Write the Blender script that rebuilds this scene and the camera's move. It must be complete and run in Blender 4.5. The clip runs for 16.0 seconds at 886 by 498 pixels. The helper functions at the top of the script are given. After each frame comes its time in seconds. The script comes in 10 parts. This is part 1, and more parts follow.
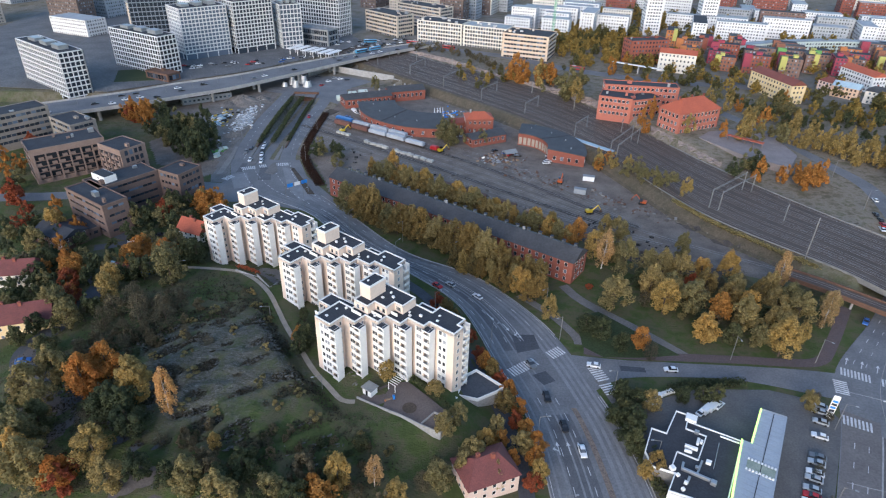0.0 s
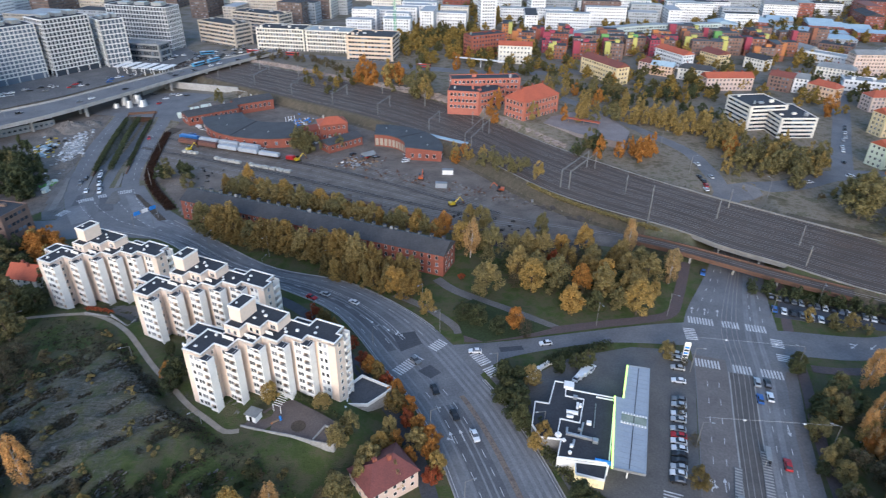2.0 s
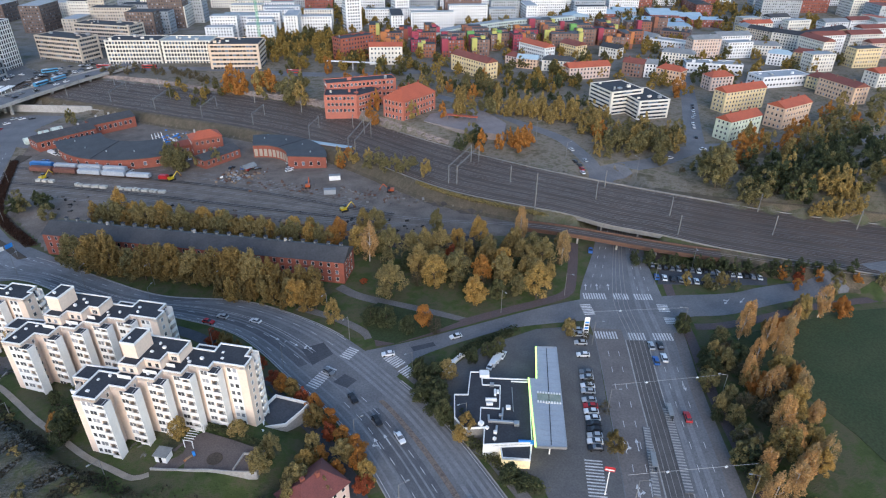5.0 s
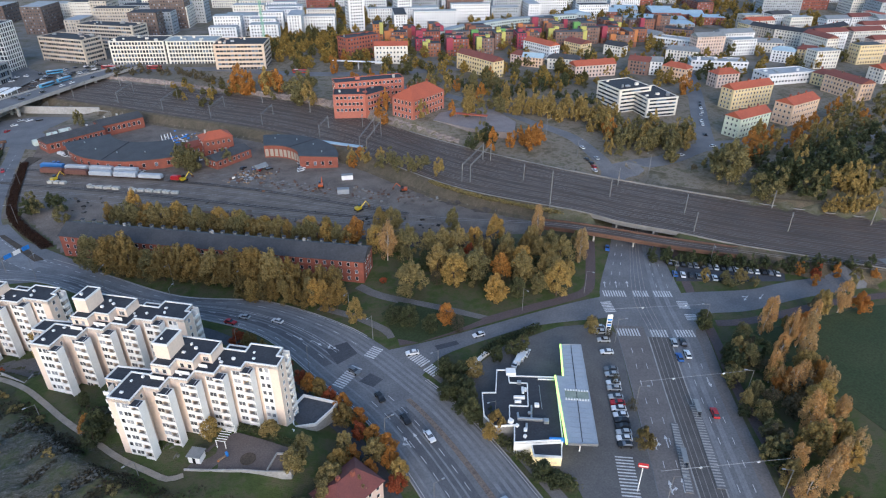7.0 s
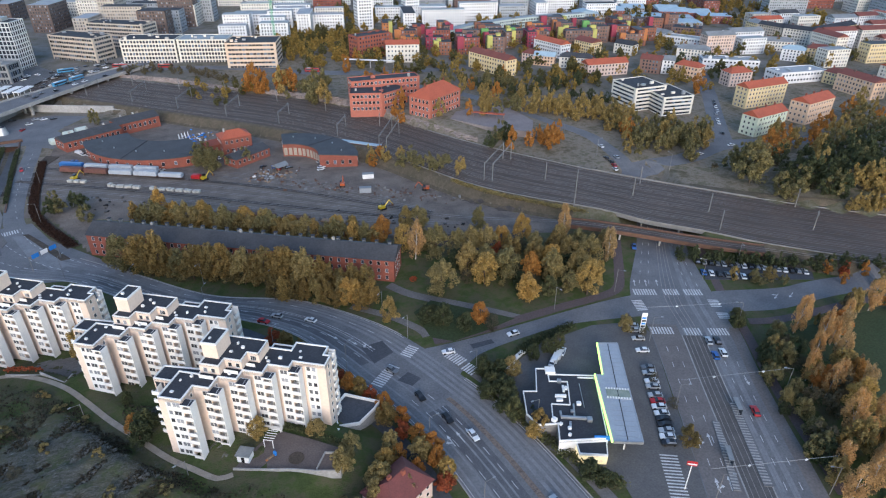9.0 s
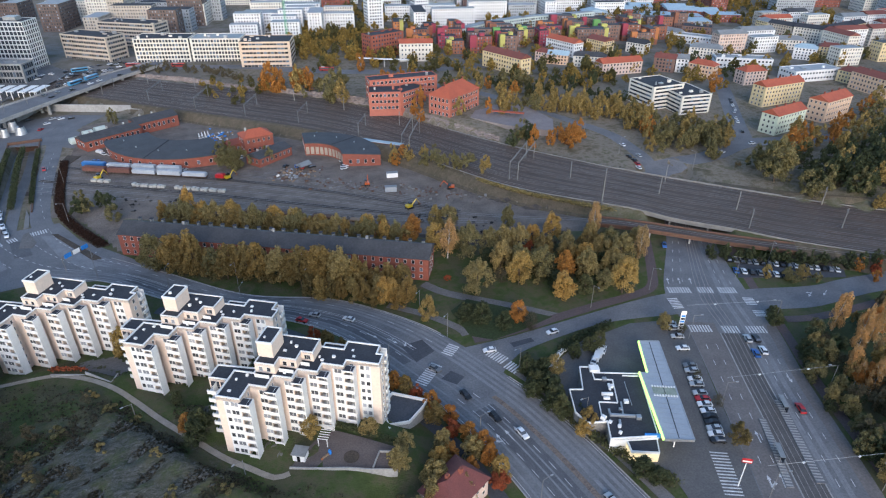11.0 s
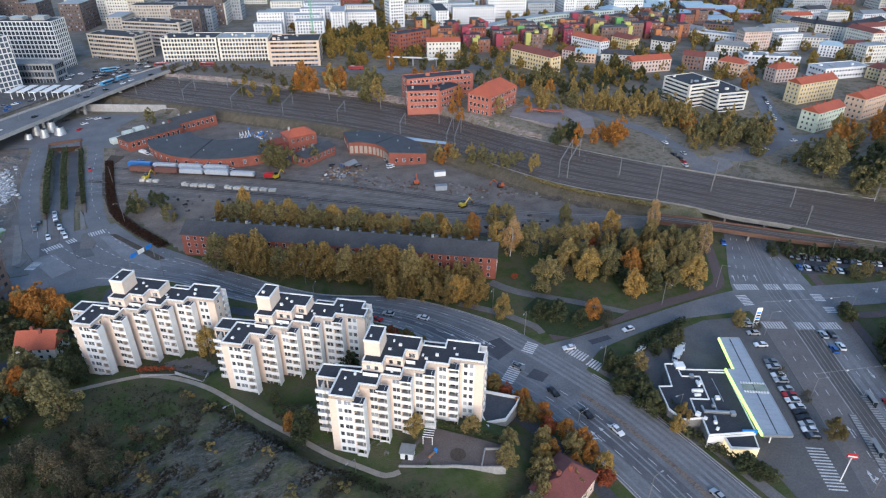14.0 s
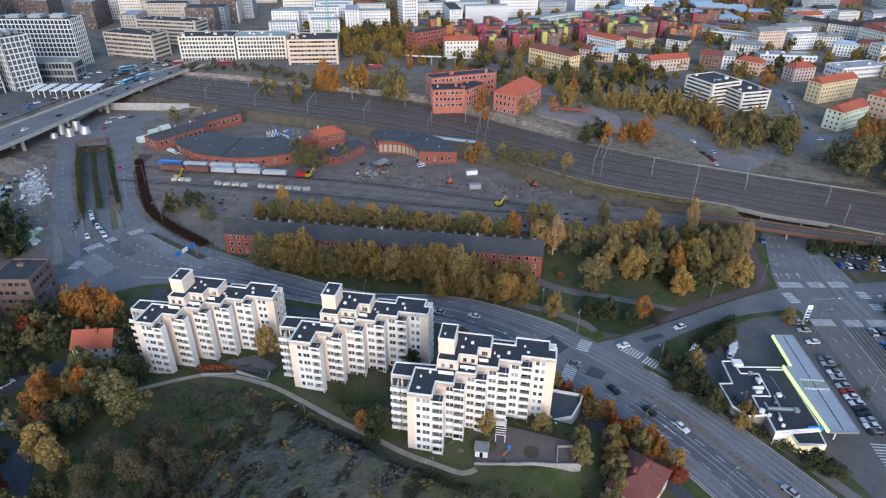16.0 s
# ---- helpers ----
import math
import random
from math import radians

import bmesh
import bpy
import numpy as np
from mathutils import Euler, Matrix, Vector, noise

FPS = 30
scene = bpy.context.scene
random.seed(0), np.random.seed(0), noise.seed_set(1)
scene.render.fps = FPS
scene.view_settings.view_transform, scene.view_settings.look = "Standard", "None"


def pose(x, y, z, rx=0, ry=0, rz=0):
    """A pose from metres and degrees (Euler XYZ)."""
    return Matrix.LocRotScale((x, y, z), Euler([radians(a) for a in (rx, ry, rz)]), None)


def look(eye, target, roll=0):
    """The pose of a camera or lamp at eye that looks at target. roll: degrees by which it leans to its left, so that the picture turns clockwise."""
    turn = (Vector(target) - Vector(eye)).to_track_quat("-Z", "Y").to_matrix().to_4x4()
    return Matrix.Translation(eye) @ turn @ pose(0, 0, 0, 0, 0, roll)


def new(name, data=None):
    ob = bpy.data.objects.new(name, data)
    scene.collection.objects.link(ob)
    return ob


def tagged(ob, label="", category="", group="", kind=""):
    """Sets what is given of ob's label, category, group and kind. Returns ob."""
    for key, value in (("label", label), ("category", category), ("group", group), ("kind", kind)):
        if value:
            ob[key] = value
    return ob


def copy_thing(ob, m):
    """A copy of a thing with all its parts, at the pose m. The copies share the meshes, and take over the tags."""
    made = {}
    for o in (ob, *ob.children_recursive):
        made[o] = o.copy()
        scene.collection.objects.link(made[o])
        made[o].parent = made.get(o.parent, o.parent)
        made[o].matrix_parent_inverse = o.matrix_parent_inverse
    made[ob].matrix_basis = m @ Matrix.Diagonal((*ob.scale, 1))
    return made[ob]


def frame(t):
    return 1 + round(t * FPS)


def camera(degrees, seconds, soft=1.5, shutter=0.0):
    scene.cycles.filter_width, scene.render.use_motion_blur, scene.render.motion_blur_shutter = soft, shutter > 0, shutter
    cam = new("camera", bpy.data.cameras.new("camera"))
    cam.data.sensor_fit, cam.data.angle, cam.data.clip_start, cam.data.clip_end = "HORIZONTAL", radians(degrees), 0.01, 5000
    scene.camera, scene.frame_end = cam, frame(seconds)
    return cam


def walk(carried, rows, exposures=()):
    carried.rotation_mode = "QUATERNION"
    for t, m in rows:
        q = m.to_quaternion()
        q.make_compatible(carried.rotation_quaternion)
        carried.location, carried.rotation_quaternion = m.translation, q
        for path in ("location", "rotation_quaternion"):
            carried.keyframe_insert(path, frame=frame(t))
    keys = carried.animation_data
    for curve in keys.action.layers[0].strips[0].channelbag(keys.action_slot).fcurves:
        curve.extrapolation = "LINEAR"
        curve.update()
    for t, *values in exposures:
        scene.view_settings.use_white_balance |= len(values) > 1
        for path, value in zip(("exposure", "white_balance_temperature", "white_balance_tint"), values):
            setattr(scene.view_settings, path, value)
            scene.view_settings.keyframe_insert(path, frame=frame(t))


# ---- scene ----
cam = camera(71.85, 16.0, 1.15, 0.5)
PATH = [
    (0.0, (0.08, 0.65, 131.83), (5.0, 207.77, 10.63), 1.6),
    (0.5, (0.46, 0.49, 131.87), (11.86, 207.61, 11.03), 1.5),
    (1.0, (0.8, 0.35, 131.91), (25.52, 206.39, 11.43), 1.3),
    (1.5, (1.09, 0.31, 131.96), (41.29, 204.19, 11.84), 1.0),
    (2.0, (1.22, 0.25, 131.99), (55.1, 201.13, 12.23), 0.8),
    (2.5, (1.23, 0.25, 132.01), (66.99, 197.89, 12.61), 0.7),
    (3.0, (1.15, 0.31, 132.01), (76.75, 194.47, 12.97), 0.5),
    (3.5, (0.66, 0.43, 132.02), (85.02, 191.11, 13.1), 0.5),
    (4.0, (-0.43, 0.81, 132.03), (90.65, 188.37, 13.23), 0.6),
    (6.5, (-9.08, 4.69, 131.9), (87.4, 189.37, 12.86), 0.5),
    (7.0, (-11.4, 5.86, 131.89), (84.96, 190.54, 12.61), 0.3),
    (7.5, (-14.05, 7.26, 131.88), (82.55, 191.7, 12.48), 0.3),
    (8.0, (-16.95, 8.79, 131.85), (79.77, 193.11, 12.45), 0.3),
    (8.5, (-19.92, 10.33, 131.82), (77.04, 194.41, 12.3), 0.3),
    (9.0, (-22.96, 11.92, 131.78), (74.36, 195.76, 12.14), 0.4),
    (11.5, (-39.39, 20.39, 131.61), (58.89, 203.51, 11.49), 0.4),
    (12.0, (-43.13, 22.35, 131.6), (55.15, 205.35, 11.36), 0.4),
    (12.5, (-47.2, 24.47, 131.58), (51.2, 207.35, 11.46), 0.4),
    (13.0, (-51.48, 26.68, 131.57), (47.28, 209.56, 11.33), 0.4),
    (13.5, (-55.86, 28.95, 131.58), (43.02, 211.47, 11.22), 0.3),
    (14.0, (-60.28, 31.18, 131.59), (38.84, 213.7, 11.11), 0.3),
    (14.5, (-64.69, 33.41, 131.59), (34.67, 215.69, 11.11), 0.4),
    (15.0, (-69.08, 35.69, 131.56), (30.64, 217.73, 10.96), 0.4),
    (15.5, (-73.51, 38.01, 131.51), (26.45, 219.81, 10.91), 0.4),
    (16.0, (-78.01, 40.38, 131.46), (22.67, 221.7, 10.74), 0.5),
]
walk(cam, [(t, look(eye, target, roll)) for t, eye, target, roll in PATH], [(0.0, 1.33), (1.5, 1.37), (3.5, 1.32), (6.5, 1.24), (16.0, 1.24)])

# ---- light: dusk under a bright, even sky ----
world = bpy.data.worlds.new("dusk_sky")
scene.world = world
world.use_nodes = True
wn = world.node_tree.nodes
sky = wn.new("ShaderNodeTexSky")
sky.sky_type = "NISHITA"
sky.sun_disc = False
sky.sun_elevation = radians(16)
sky.sun_rotation = radians(205)
sky.air_density, sky.dust_density, sky.ozone_density = 1.0, 0.7, 2.55
wn["Background"].inputs[1].default_value = 0.15
world.node_tree.links.new(sky.outputs[0], wn["Background"].inputs[0])
sun_data = bpy.data.lights.new("sun", "SUN")
sun_data.energy, sun_data.angle, sun_data.color = 1.02, radians(40), (1.0, 0.9, 0.85)
sun = new("sun", sun_data)
sun.matrix_world = look((0, 0, 200), (40, 105, 155))

# ---- materials ----
MATS = {}


def mat(name, color, color2=None, rough=0.85, scale=1.0, fine=None, mix=0.5, bump=0.0, metal=0.0, spec=0.3, rand=0.0, emit=0.0, stripes=None):
    """Two-tone procedural surface: a broad stain noise and a fine grain, in metres; rand varies it from object to object."""
    if name in MATS:
        return MATS[name]
    m = bpy.data.materials.new(name)
    m.use_nodes = True
    nt = m.node_tree
    nd, ln = nt.nodes, nt.links
    b = nd["Principled BSDF"]
    b.inputs["Roughness"].default_value = rough
    b.inputs["Metallic"].default_value = metal
    b.inputs["Specular IOR Level"].default_value = spec
    geo = nd.new("ShaderNodeNewGeometry")
    n1 = nd.new("ShaderNodeTexNoise")
    n1.inputs["Scale"].default_value = 1.0 / scale
    n1.inputs["Detail"].default_value = 6
    n1.inputs["Roughness"].default_value = 0.65
    ln.new(geo.outputs["Position"], n1.inputs["Vector"])
    n2 = nd.new("ShaderNodeTexNoise")
    n2.inputs["Scale"].default_value = 1.0 / (fine or scale * 0.12)
    n2.inputs["Detail"].default_value = 4
    ln.new(geo.outputs["Position"], n2.inputs["Vector"])
    c2 = color2 or tuple(c * 0.8 for c in color)
    r1 = nd.new("ShaderNodeMapRange")
    r1.inputs["From Min"].default_value, r1.inputs["From Max"].default_value = 0.35, 0.65
    ln.new(n1.outputs["Fac"], r1.inputs["Value"])
    mx = nd.new("ShaderNodeMix")
    mx.data_type = "RGBA"
    mx.inputs["A"].default_value, mx.inputs["B"].default_value = (*color, 1), (*c2, 1)
    ln.new(r1.outputs[0], mx.inputs["Factor"])
    r2 = nd.new("ShaderNodeMapRange")
    r2.inputs["From Min"].default_value, r2.inputs["From Max"].default_value = 0.3, 0.7
    r2.inputs["To Min"].default_value, r2.inputs["To Max"].default_value = 1 - mix * 0.5, 1 + mix * 0.5
    ln.new(n2.outputs["Fac"], r2.inputs["Value"])
    val = r2.outputs[0]
    if rand:
        info = nd.new("ShaderNodeObjectInfo")
        r3 = nd.new("ShaderNodeMapRange")
        r3.inputs["To Min"].default_value, r3.inputs["To Max"].default_value = 1 - rand, 1 + rand
        ln.new(info.outputs["Random"], r3.inputs["Value"])
        mu = nd.new("ShaderNodeMath")
        mu.operation = "MULTIPLY"
        ln.new(val, mu.inputs[0])
        ln.new(r3.outputs[0], mu.inputs[1])
        val = mu.outputs[0]
    hs = nd.new("ShaderNodeHueSaturation")
    ln.new(mx.outputs["Result"], hs.inputs["Color"])
    ln.new(val, hs.inputs["Value"])
    ln.new(hs.outputs[0], b.inputs["Base Color"])
    if bump:
        bp = nd.new("ShaderNodeBump")
        bp.inputs["Strength"].default_value = 0.6
        bp.inputs["Distance"].default_value = bump
        ln.new(n2.outputs["Fac"], bp.inputs["Height"])
        ln.new(bp.outputs[0], b.inputs["Normal"])
    if emit:
        ln.new(hs.outputs[0], b.inputs["Emission Color"])
        b.inputs["Emission Strength"].default_value = emit
    MATS[name] = m
    return m


def leafmat(name, a, b, c):
    """Foliage in three tones: varied from tree to tree and from clump to clump."""
    m = bpy.data.materials.new(name)
    m.use_nodes = True
    nd, ln = m.node_tree.nodes, m.node_tree.links
    p = nd["Principled BSDF"]
    p.inputs["Roughness"].default_value = 0.7
    p.inputs["Specular IOR Level"].default_value = 0.2
    info = nd.new("ShaderNodeObjectInfo")
    geo = nd.new("ShaderNodeNewGeometry")
    rp = nd.new("ShaderNodeValToRGB")
    for e, pos, col in zip((rp.color_ramp.elements[0], rp.color_ramp.elements.new(0.5), rp.color_ramp.elements[-1]), (0.1, 0.5, 0.9), (a, b, c)):
        e.position, e.color = pos, (*col, 1)
    rp.color_ramp.elements[-1].color = (*c, 1)
    ad = nd.new("ShaderNodeMix")
    ad.inputs["Factor"].default_value = 0.3
    ln.new(info.outputs["Random"], ad.inputs["A"])
    ln.new(geo.outputs["Random Per Island"], ad.inputs["B"])
    ln.new(ad.outputs[0], rp.inputs[0])
    hs = nd.new("ShaderNodeHueSaturation")
    ln.new(rp.outputs[0], hs.inputs["Color"])
    mr = nd.new("ShaderNodeMapRange")
    mr.inputs["To Min"].default_value, mr.inputs["To Max"].default_value = 0.78, 1.22
    ln.new(geo.outputs["Random Per Island"], mr.inputs["Value"])
    ln.new(mr.outputs[0], hs.inputs["Value"])
    ln.new(hs.outputs[0], p.inputs["Base Color"])
    tr = nd.new("ShaderNodeBsdfTranslucent")
    ln.new(hs.outputs[0], tr.inputs["Color"])
    ms = nd.new("ShaderNodeMixShader")
    ms.inputs[0].default_value = 0.4
    ln.new(p.outputs[0], ms.inputs[1])
    ln.new(tr.outputs[0], ms.inputs[2])
    ln.new(ms.outputs[0], nd["Material Output"].inputs["Surface"])
    MATS[name] = m
    return m


def glassmat(name, color, rough=0.12):
    m = bpy.data.materials.new(name)
    m.use_nodes = True
    nd, ln = m.node_tree.nodes, m.node_tree.links
    p = nd["Principled BSDF"]
    p.inputs["Roughness"].default_value = rough
    p.inputs["Specular IOR Level"].default_value = 0.6
    info = nd.new("ShaderNodeObjectInfo")
    geo = nd.new("ShaderNodeNewGeometry")
    ad = nd.new("ShaderNodeMath")
    ad.operation = "ADD"
    ln.new(info.outputs["Random"], ad.inputs[0])
    ln.new(geo.outputs["Random Per Island"], ad.inputs[1])
    fr = nd.new("ShaderNodeMath")
    fr.operation = "FRACT"
    ln.new(ad.outputs[0], fr.inputs[0])
    rp = nd.new("ShaderNodeValToRGB")
    rp.color_ramp.elements[0].position, rp.color_ramp.elements[0].color = 0.0, (*[c * 0.5 for c in color], 1)
    rp.color_ramp.elements[1].position, rp.color_ramp.elements[1].color = 1.0, (*[c * 5 for c in color], 1)
    e = rp.color_ramp.elements.new(0.7)
    e.color = (*[c * 1.5 for c in color], 1)
    ln.new(fr.outputs[0], rp.inputs[0])
    ln.new(rp.outputs[0], p.inputs["Base Color"])
    MATS[name] = m
    return m


M_ASPHALT = mat("asphalt", (0.122, 0.122, 0.130), (0.175, 0.175, 0.182), 0.8, 14, 0.6, 0.35, 0.005)
M_ASPHALT_DARK = mat("asphalt_dark", (0.055, 0.058, 0.068), (0.08, 0.083, 0.092), 0.85, 9, 0.5, 0.4, 0.005)
M_ASPHALT_WORN = mat("asphalt_worn", (0.22, 0.224, 0.235), (0.165, 0.168, 0.178), 0.8, 5, 0.5, 0.3)
M_PAVING = mat("paving", (0.17, 0.16, 0.155), (0.13, 0.12, 0.115), 0.9, 6, 0.5, 0.4)
M_RED_PAVING = mat("red_paving", (0.12, 0.085, 0.08), (0.095, 0.075, 0.075), 0.9, 6, 0.5, 0.4)
M_GRAVEL = mat("gravel", (0.195, 0.162, 0.14), (0.12, 0.098, 0.084), 0.95, 9, 0.5, 0.6, 0.03)
M_BALLAST = mat("ballast", (0.12, 0.084, 0.066), (0.085, 0.062, 0.05), 0.95, 9, 0.4, 0.6, 0.03)
M_RAILBED = mat("railbed", (0.118, 0.092, 0.078), (0.078, 0.062, 0.053), 0.95, 16, 0.5, 0.6, 0.03)
M_RAIL = mat("rail_steel", (0.36, 0.33, 0.31), (0.26, 0.21, 0.19), 0.4, 3, None, 0.3, 0, 0.6)
M_SLEEPER = mat("sleeper", (0.12, 0.105, 0.095), None, 0.9, 2)
M_GRASS = mat("grass", (0.045, 0.065, 0.022), (0.065, 0.068, 0.03), 0.95, 9, 0.6, 0.8, 0.05)
M_LAWN = mat("lawn", (0.033, 0.051, 0.021), (0.046, 0.058, 0.025), 0.95, 14, 0.7, 0.5, 0.03)
M_ROCK = mat("rock", (0.15, 0.14, 0.14), (0.08, 0.076, 0.075), 0.9, 3, 0.35, 0.9, 0.12)
M_ROCKWALL = mat("cut_rock", (0.27, 0.22, 0.2), (0.16, 0.13, 0.12), 0.9, 4, 0.5, 0.8, 0.2)
M_SOIL = mat("soil", (0.09, 0.07, 0.055), (0.06, 0.048, 0.038), 0.95, 5, 0.5, 0.6, 0.03)
M_LINE = mat("road_paint", (0.6, 0.6, 0.6), (0.4, 0.4, 0.41), 0.7, 2.0, 0.3, 0.5)
M_CONCRETE = mat("concrete", (0.36, 0.35, 0.34), (0.28, 0.27, 0.26), 0.85, 5, 0.6, 0.3, 0.01)
M_CREAM = mat("cream_render", (0.74, 0.60, 0.50), (0.68, 0.55, 0.46), 0.9, 5, 0.6, 0.12)
M_WHITE = mat("white_paint", (0.78, 0.77, 0.75), (0.70, 0.69, 0.67), 0.75, 4, 0.5, 0.12)
M_ROOF = mat("roof_felt", (0.034, 0.037, 0.045), (0.046, 0.049, 0.058), 0.9, 5, 0.5, 0.4)
M_ROOF_TIN = mat("dark_tin_roof", (0.066, 0.067, 0.072), (0.048, 0.048, 0.052), 0.7, 6, 0.7, 0.35)
M_BRICK = mat("red_brick", (0.27, 0.085, 0.058), (0.20, 0.066, 0.048), 0.9, 3, 0.3, 0.35)
M_BRICK_DARK = mat("brown_brick", (0.20, 0.125, 0.10), (0.16, 0.10, 0.085), 0.9, 4, 0.3, 0.3)
M_TILE_RED = mat("red_tile_roof", (0.40, 0.10, 0.055), (0.33, 0.085, 0.05), 0.75, 5, 0.4, 0.3)
M_METAL = mat("galvanised_metal", (0.42, 0.43, 0.44), (0.33, 0.34, 0.35), 0.45, 4, None, 0.2, 0, 0.7)
M_MAST = mat("mast_steel", (0.24, 0.235, 0.23), (0.18, 0.175, 0.17), 0.6, 4, None, 0.2, 0, 0.3)
M_CANOPY = mat("canopy_sheet", (0.38, 0.405, 0.44), (0.33, 0.355, 0.39), 0.5, 6, 0.4, 0.15, 0, 0.2)
M_BARK = mat("bark", (0.10, 0.075, 0.055), None, 0.95, 0.6)
M_BIRCH = mat("birch_bark", (0.55, 0.52, 0.48), (0.25, 0.22, 0.2), 0.9, 0.5)
M_NEON = mat("neon_green", (0.55, 0.95, 0.2), (0.52, 0.9, 0.2), 0.5, 1, None, 0, 0, 0, 0.3, 0, 0.9)
M_BLUE = mat("blue_sign", (0.03, 0.22, 0.62), None, 0.5, 2)
M_WOOD = mat("weathered_wood", (0.30, 0.2, 0.13), (0.22, 0.15, 0.1), 0.9, 1)
M_WOOD_RED = mat("red_wood", (0.3, 0.09, 0.05), None, 0.9, 1)
M_GLASS = glassmat("window_glass", (0.028, 0.032, 0.04))
# flats' panes: sky reflection put into a paler base colour, curtains varied at random
M_GLASS_FLAT = glassmat("curtained_glass", (0.075, 0.078, 0.085))
# far panes: the reflected sky is painted in as a lighter glass colour
M_GLASS_TOWN = glassmat("town_glass", (0.07, 0.075, 0.085))
M_GLASS_BLUE = glassmat("office_glass", (0.028, 0.036, 0.048))
M_RUST = mat("rusty_steel", (0.14, 0.075, 0.052), (0.10, 0.06, 0.045), 0.85, 2)
M_TYRE = mat("tyre", (0.02, 0.02, 0.02), None, 0.9, 1)
L_OLIVE = leafmat("leaves_olive", (0.15, 0.138, 0.066), (0.235, 0.195, 0.086), (0.33, 0.24, 0.096))
L_GOLD = leafmat("leaves_gold", (0.275, 0.21, 0.084), (0.4, 0.27, 0.09), (0.48, 0.285, 0.085))
L_ORANGE = leafmat("leaves_orange", (0.31, 0.165, 0.05), (0.41, 0.19, 0.05), (0.43, 0.16, 0.04))
L_RUST = leafmat("leaves_rust", (0.22, 0.065, 0.035), (0.32, 0.08, 0.035), (0.34, 0.1, 0.045))
L_DARK = leafmat("leaves_dark", (0.05, 0.062, 0.032), (0.076, 0.088, 0.042), (0.115, 0.115, 0.052))
L_BIRCH = leafmat("leaves_birch", (0.32, 0.235, 0.12), (0.46, 0.29, 0.135), (0.56, 0.31, 0.12))
L_BARE = leafmat("leaves_bare", (0.078, 0.072, 0.048), (0.105, 0.092, 0.058), (0.15, 0.12, 0.07))
L_LIME = leafmat("leaves_lime", (0.165, 0.126, 0.052), (0.225, 0.16, 0.06), (0.3, 0.195, 0.066))
M_PATH = mat("path_gravel", (0.33, 0.285, 0.235), (0.25, 0.215, 0.175), 0.95, 3, 0.25, 0.3)
M_CONCRETE_D = mat("stained_concrete", (0.22, 0.21, 0.20), (0.16, 0.155, 0.15), 0.9, 4, 0.5, 0.4)
M_BRUSH = leafmat("dry_brush", (0.05, 0.042, 0.028), (0.075, 0.062, 0.04), (0.06, 0.068, 0.03))


# ---- tools ----
def part(name, bm, material, parent=None, label=""):
    """One mesh object from a bmesh, under a thing or a part."""
    me = bpy.data.meshes.new(name)
    bmesh.ops.recalc_face_normals(bm, faces=bm.faces)
    bm.to_mesh(me)
    bm.free()
    me.materials.append(material)
    ob = new(name, me)
    if parent:
        ob.parent = parent
    if label:
        ob["label"] = label
    return ob


def raw(name, verts, faces, material, parent=None):
    me = bpy.data.meshes.new(name)
    me.from_pydata(verts, [], faces)
    me.materials.append(material)
    ob = new(name, me)
    if parent:
        ob.parent = parent
    return ob


def piece(name, me, parent, m):
    """An object on shared mesh data, at the pose m within its parent."""
    ob = new(name, me)
    ob.parent = parent
    ob.matrix_local = m
    return ob


def thing(name, m, label, category, group="", kind=""):
    ob = new(name)
    ob.matrix_world = m
    return tagged(ob, label, category, group, kind)


def box(bm, x0, x1, y0, y1, z0, z1, m=None):
    v = [bm.verts.new(p) for p in ((x0, y0, z0), (x1, y0, z0), (x1, y1, z0), (x0, y1, z0), (x0, y0, z1), (x1, y0, z1), (x1, y1, z1), (x0, y1, z1))]
    for f in ((0, 3, 2, 1), (4, 5, 6, 7), (0, 1, 5, 4), (1, 2, 6, 5), (2, 3, 7, 6), (3, 0, 4, 7)):
        bm.faces.new([v[i] for i in f])
    if m is not None:
        for q in v:
            q.co = m @ q.co
    return v


def prism(bm, poly, z0, z1):
    a = [bm.verts.new((x, y, z0)) for x, y in poly]
    b = [bm.verts.new((x, y, z1)) for x, y in poly]
    n = len(poly)
    bm.faces.new(a[::-1])
    bm.faces.new(b)
    for i in range(n):
        bm.faces.new((a[i], a[(i + 1) % n], b[(i + 1) % n], b[i]))


def tube(bm, p, q, r0, r1=None, n=6):
    p, q = Vector(p), Vector(q)
    t = (q - p).to_track_quat("Z", "Y")
    r1 = r0 if r1 is None else r1
    a = [bm.verts.new(p + t @ Vector((r0 * math.cos(2 * math.pi * i / n), r0 * math.sin(2 * math.pi * i / n), 0))) for i in range(n)]
    b = [bm.verts.new(q + t @ Vector((r1 * math.cos(2 * math.pi * i / n), r1 * math.sin(2 * math.pi * i / n), 0))) for i in range(n)]
    bm.faces.new(a[::-1])
    bm.faces.new(b)
    for i in range(n):
        bm.faces.new((a[i], a[(i + 1) % n], b[(i + 1) % n], b[i]))


def boxmesh(name, x0, x1, y0, y1, z0, z1, material):
    bm = bmesh.new()
    box(bm, x0, x1, y0, y1, z0, z1)
    me = bpy.data.meshes.new(name)
    bm.to_mesh(me)
    bm.free()
    me.materials.append(material)
    return me


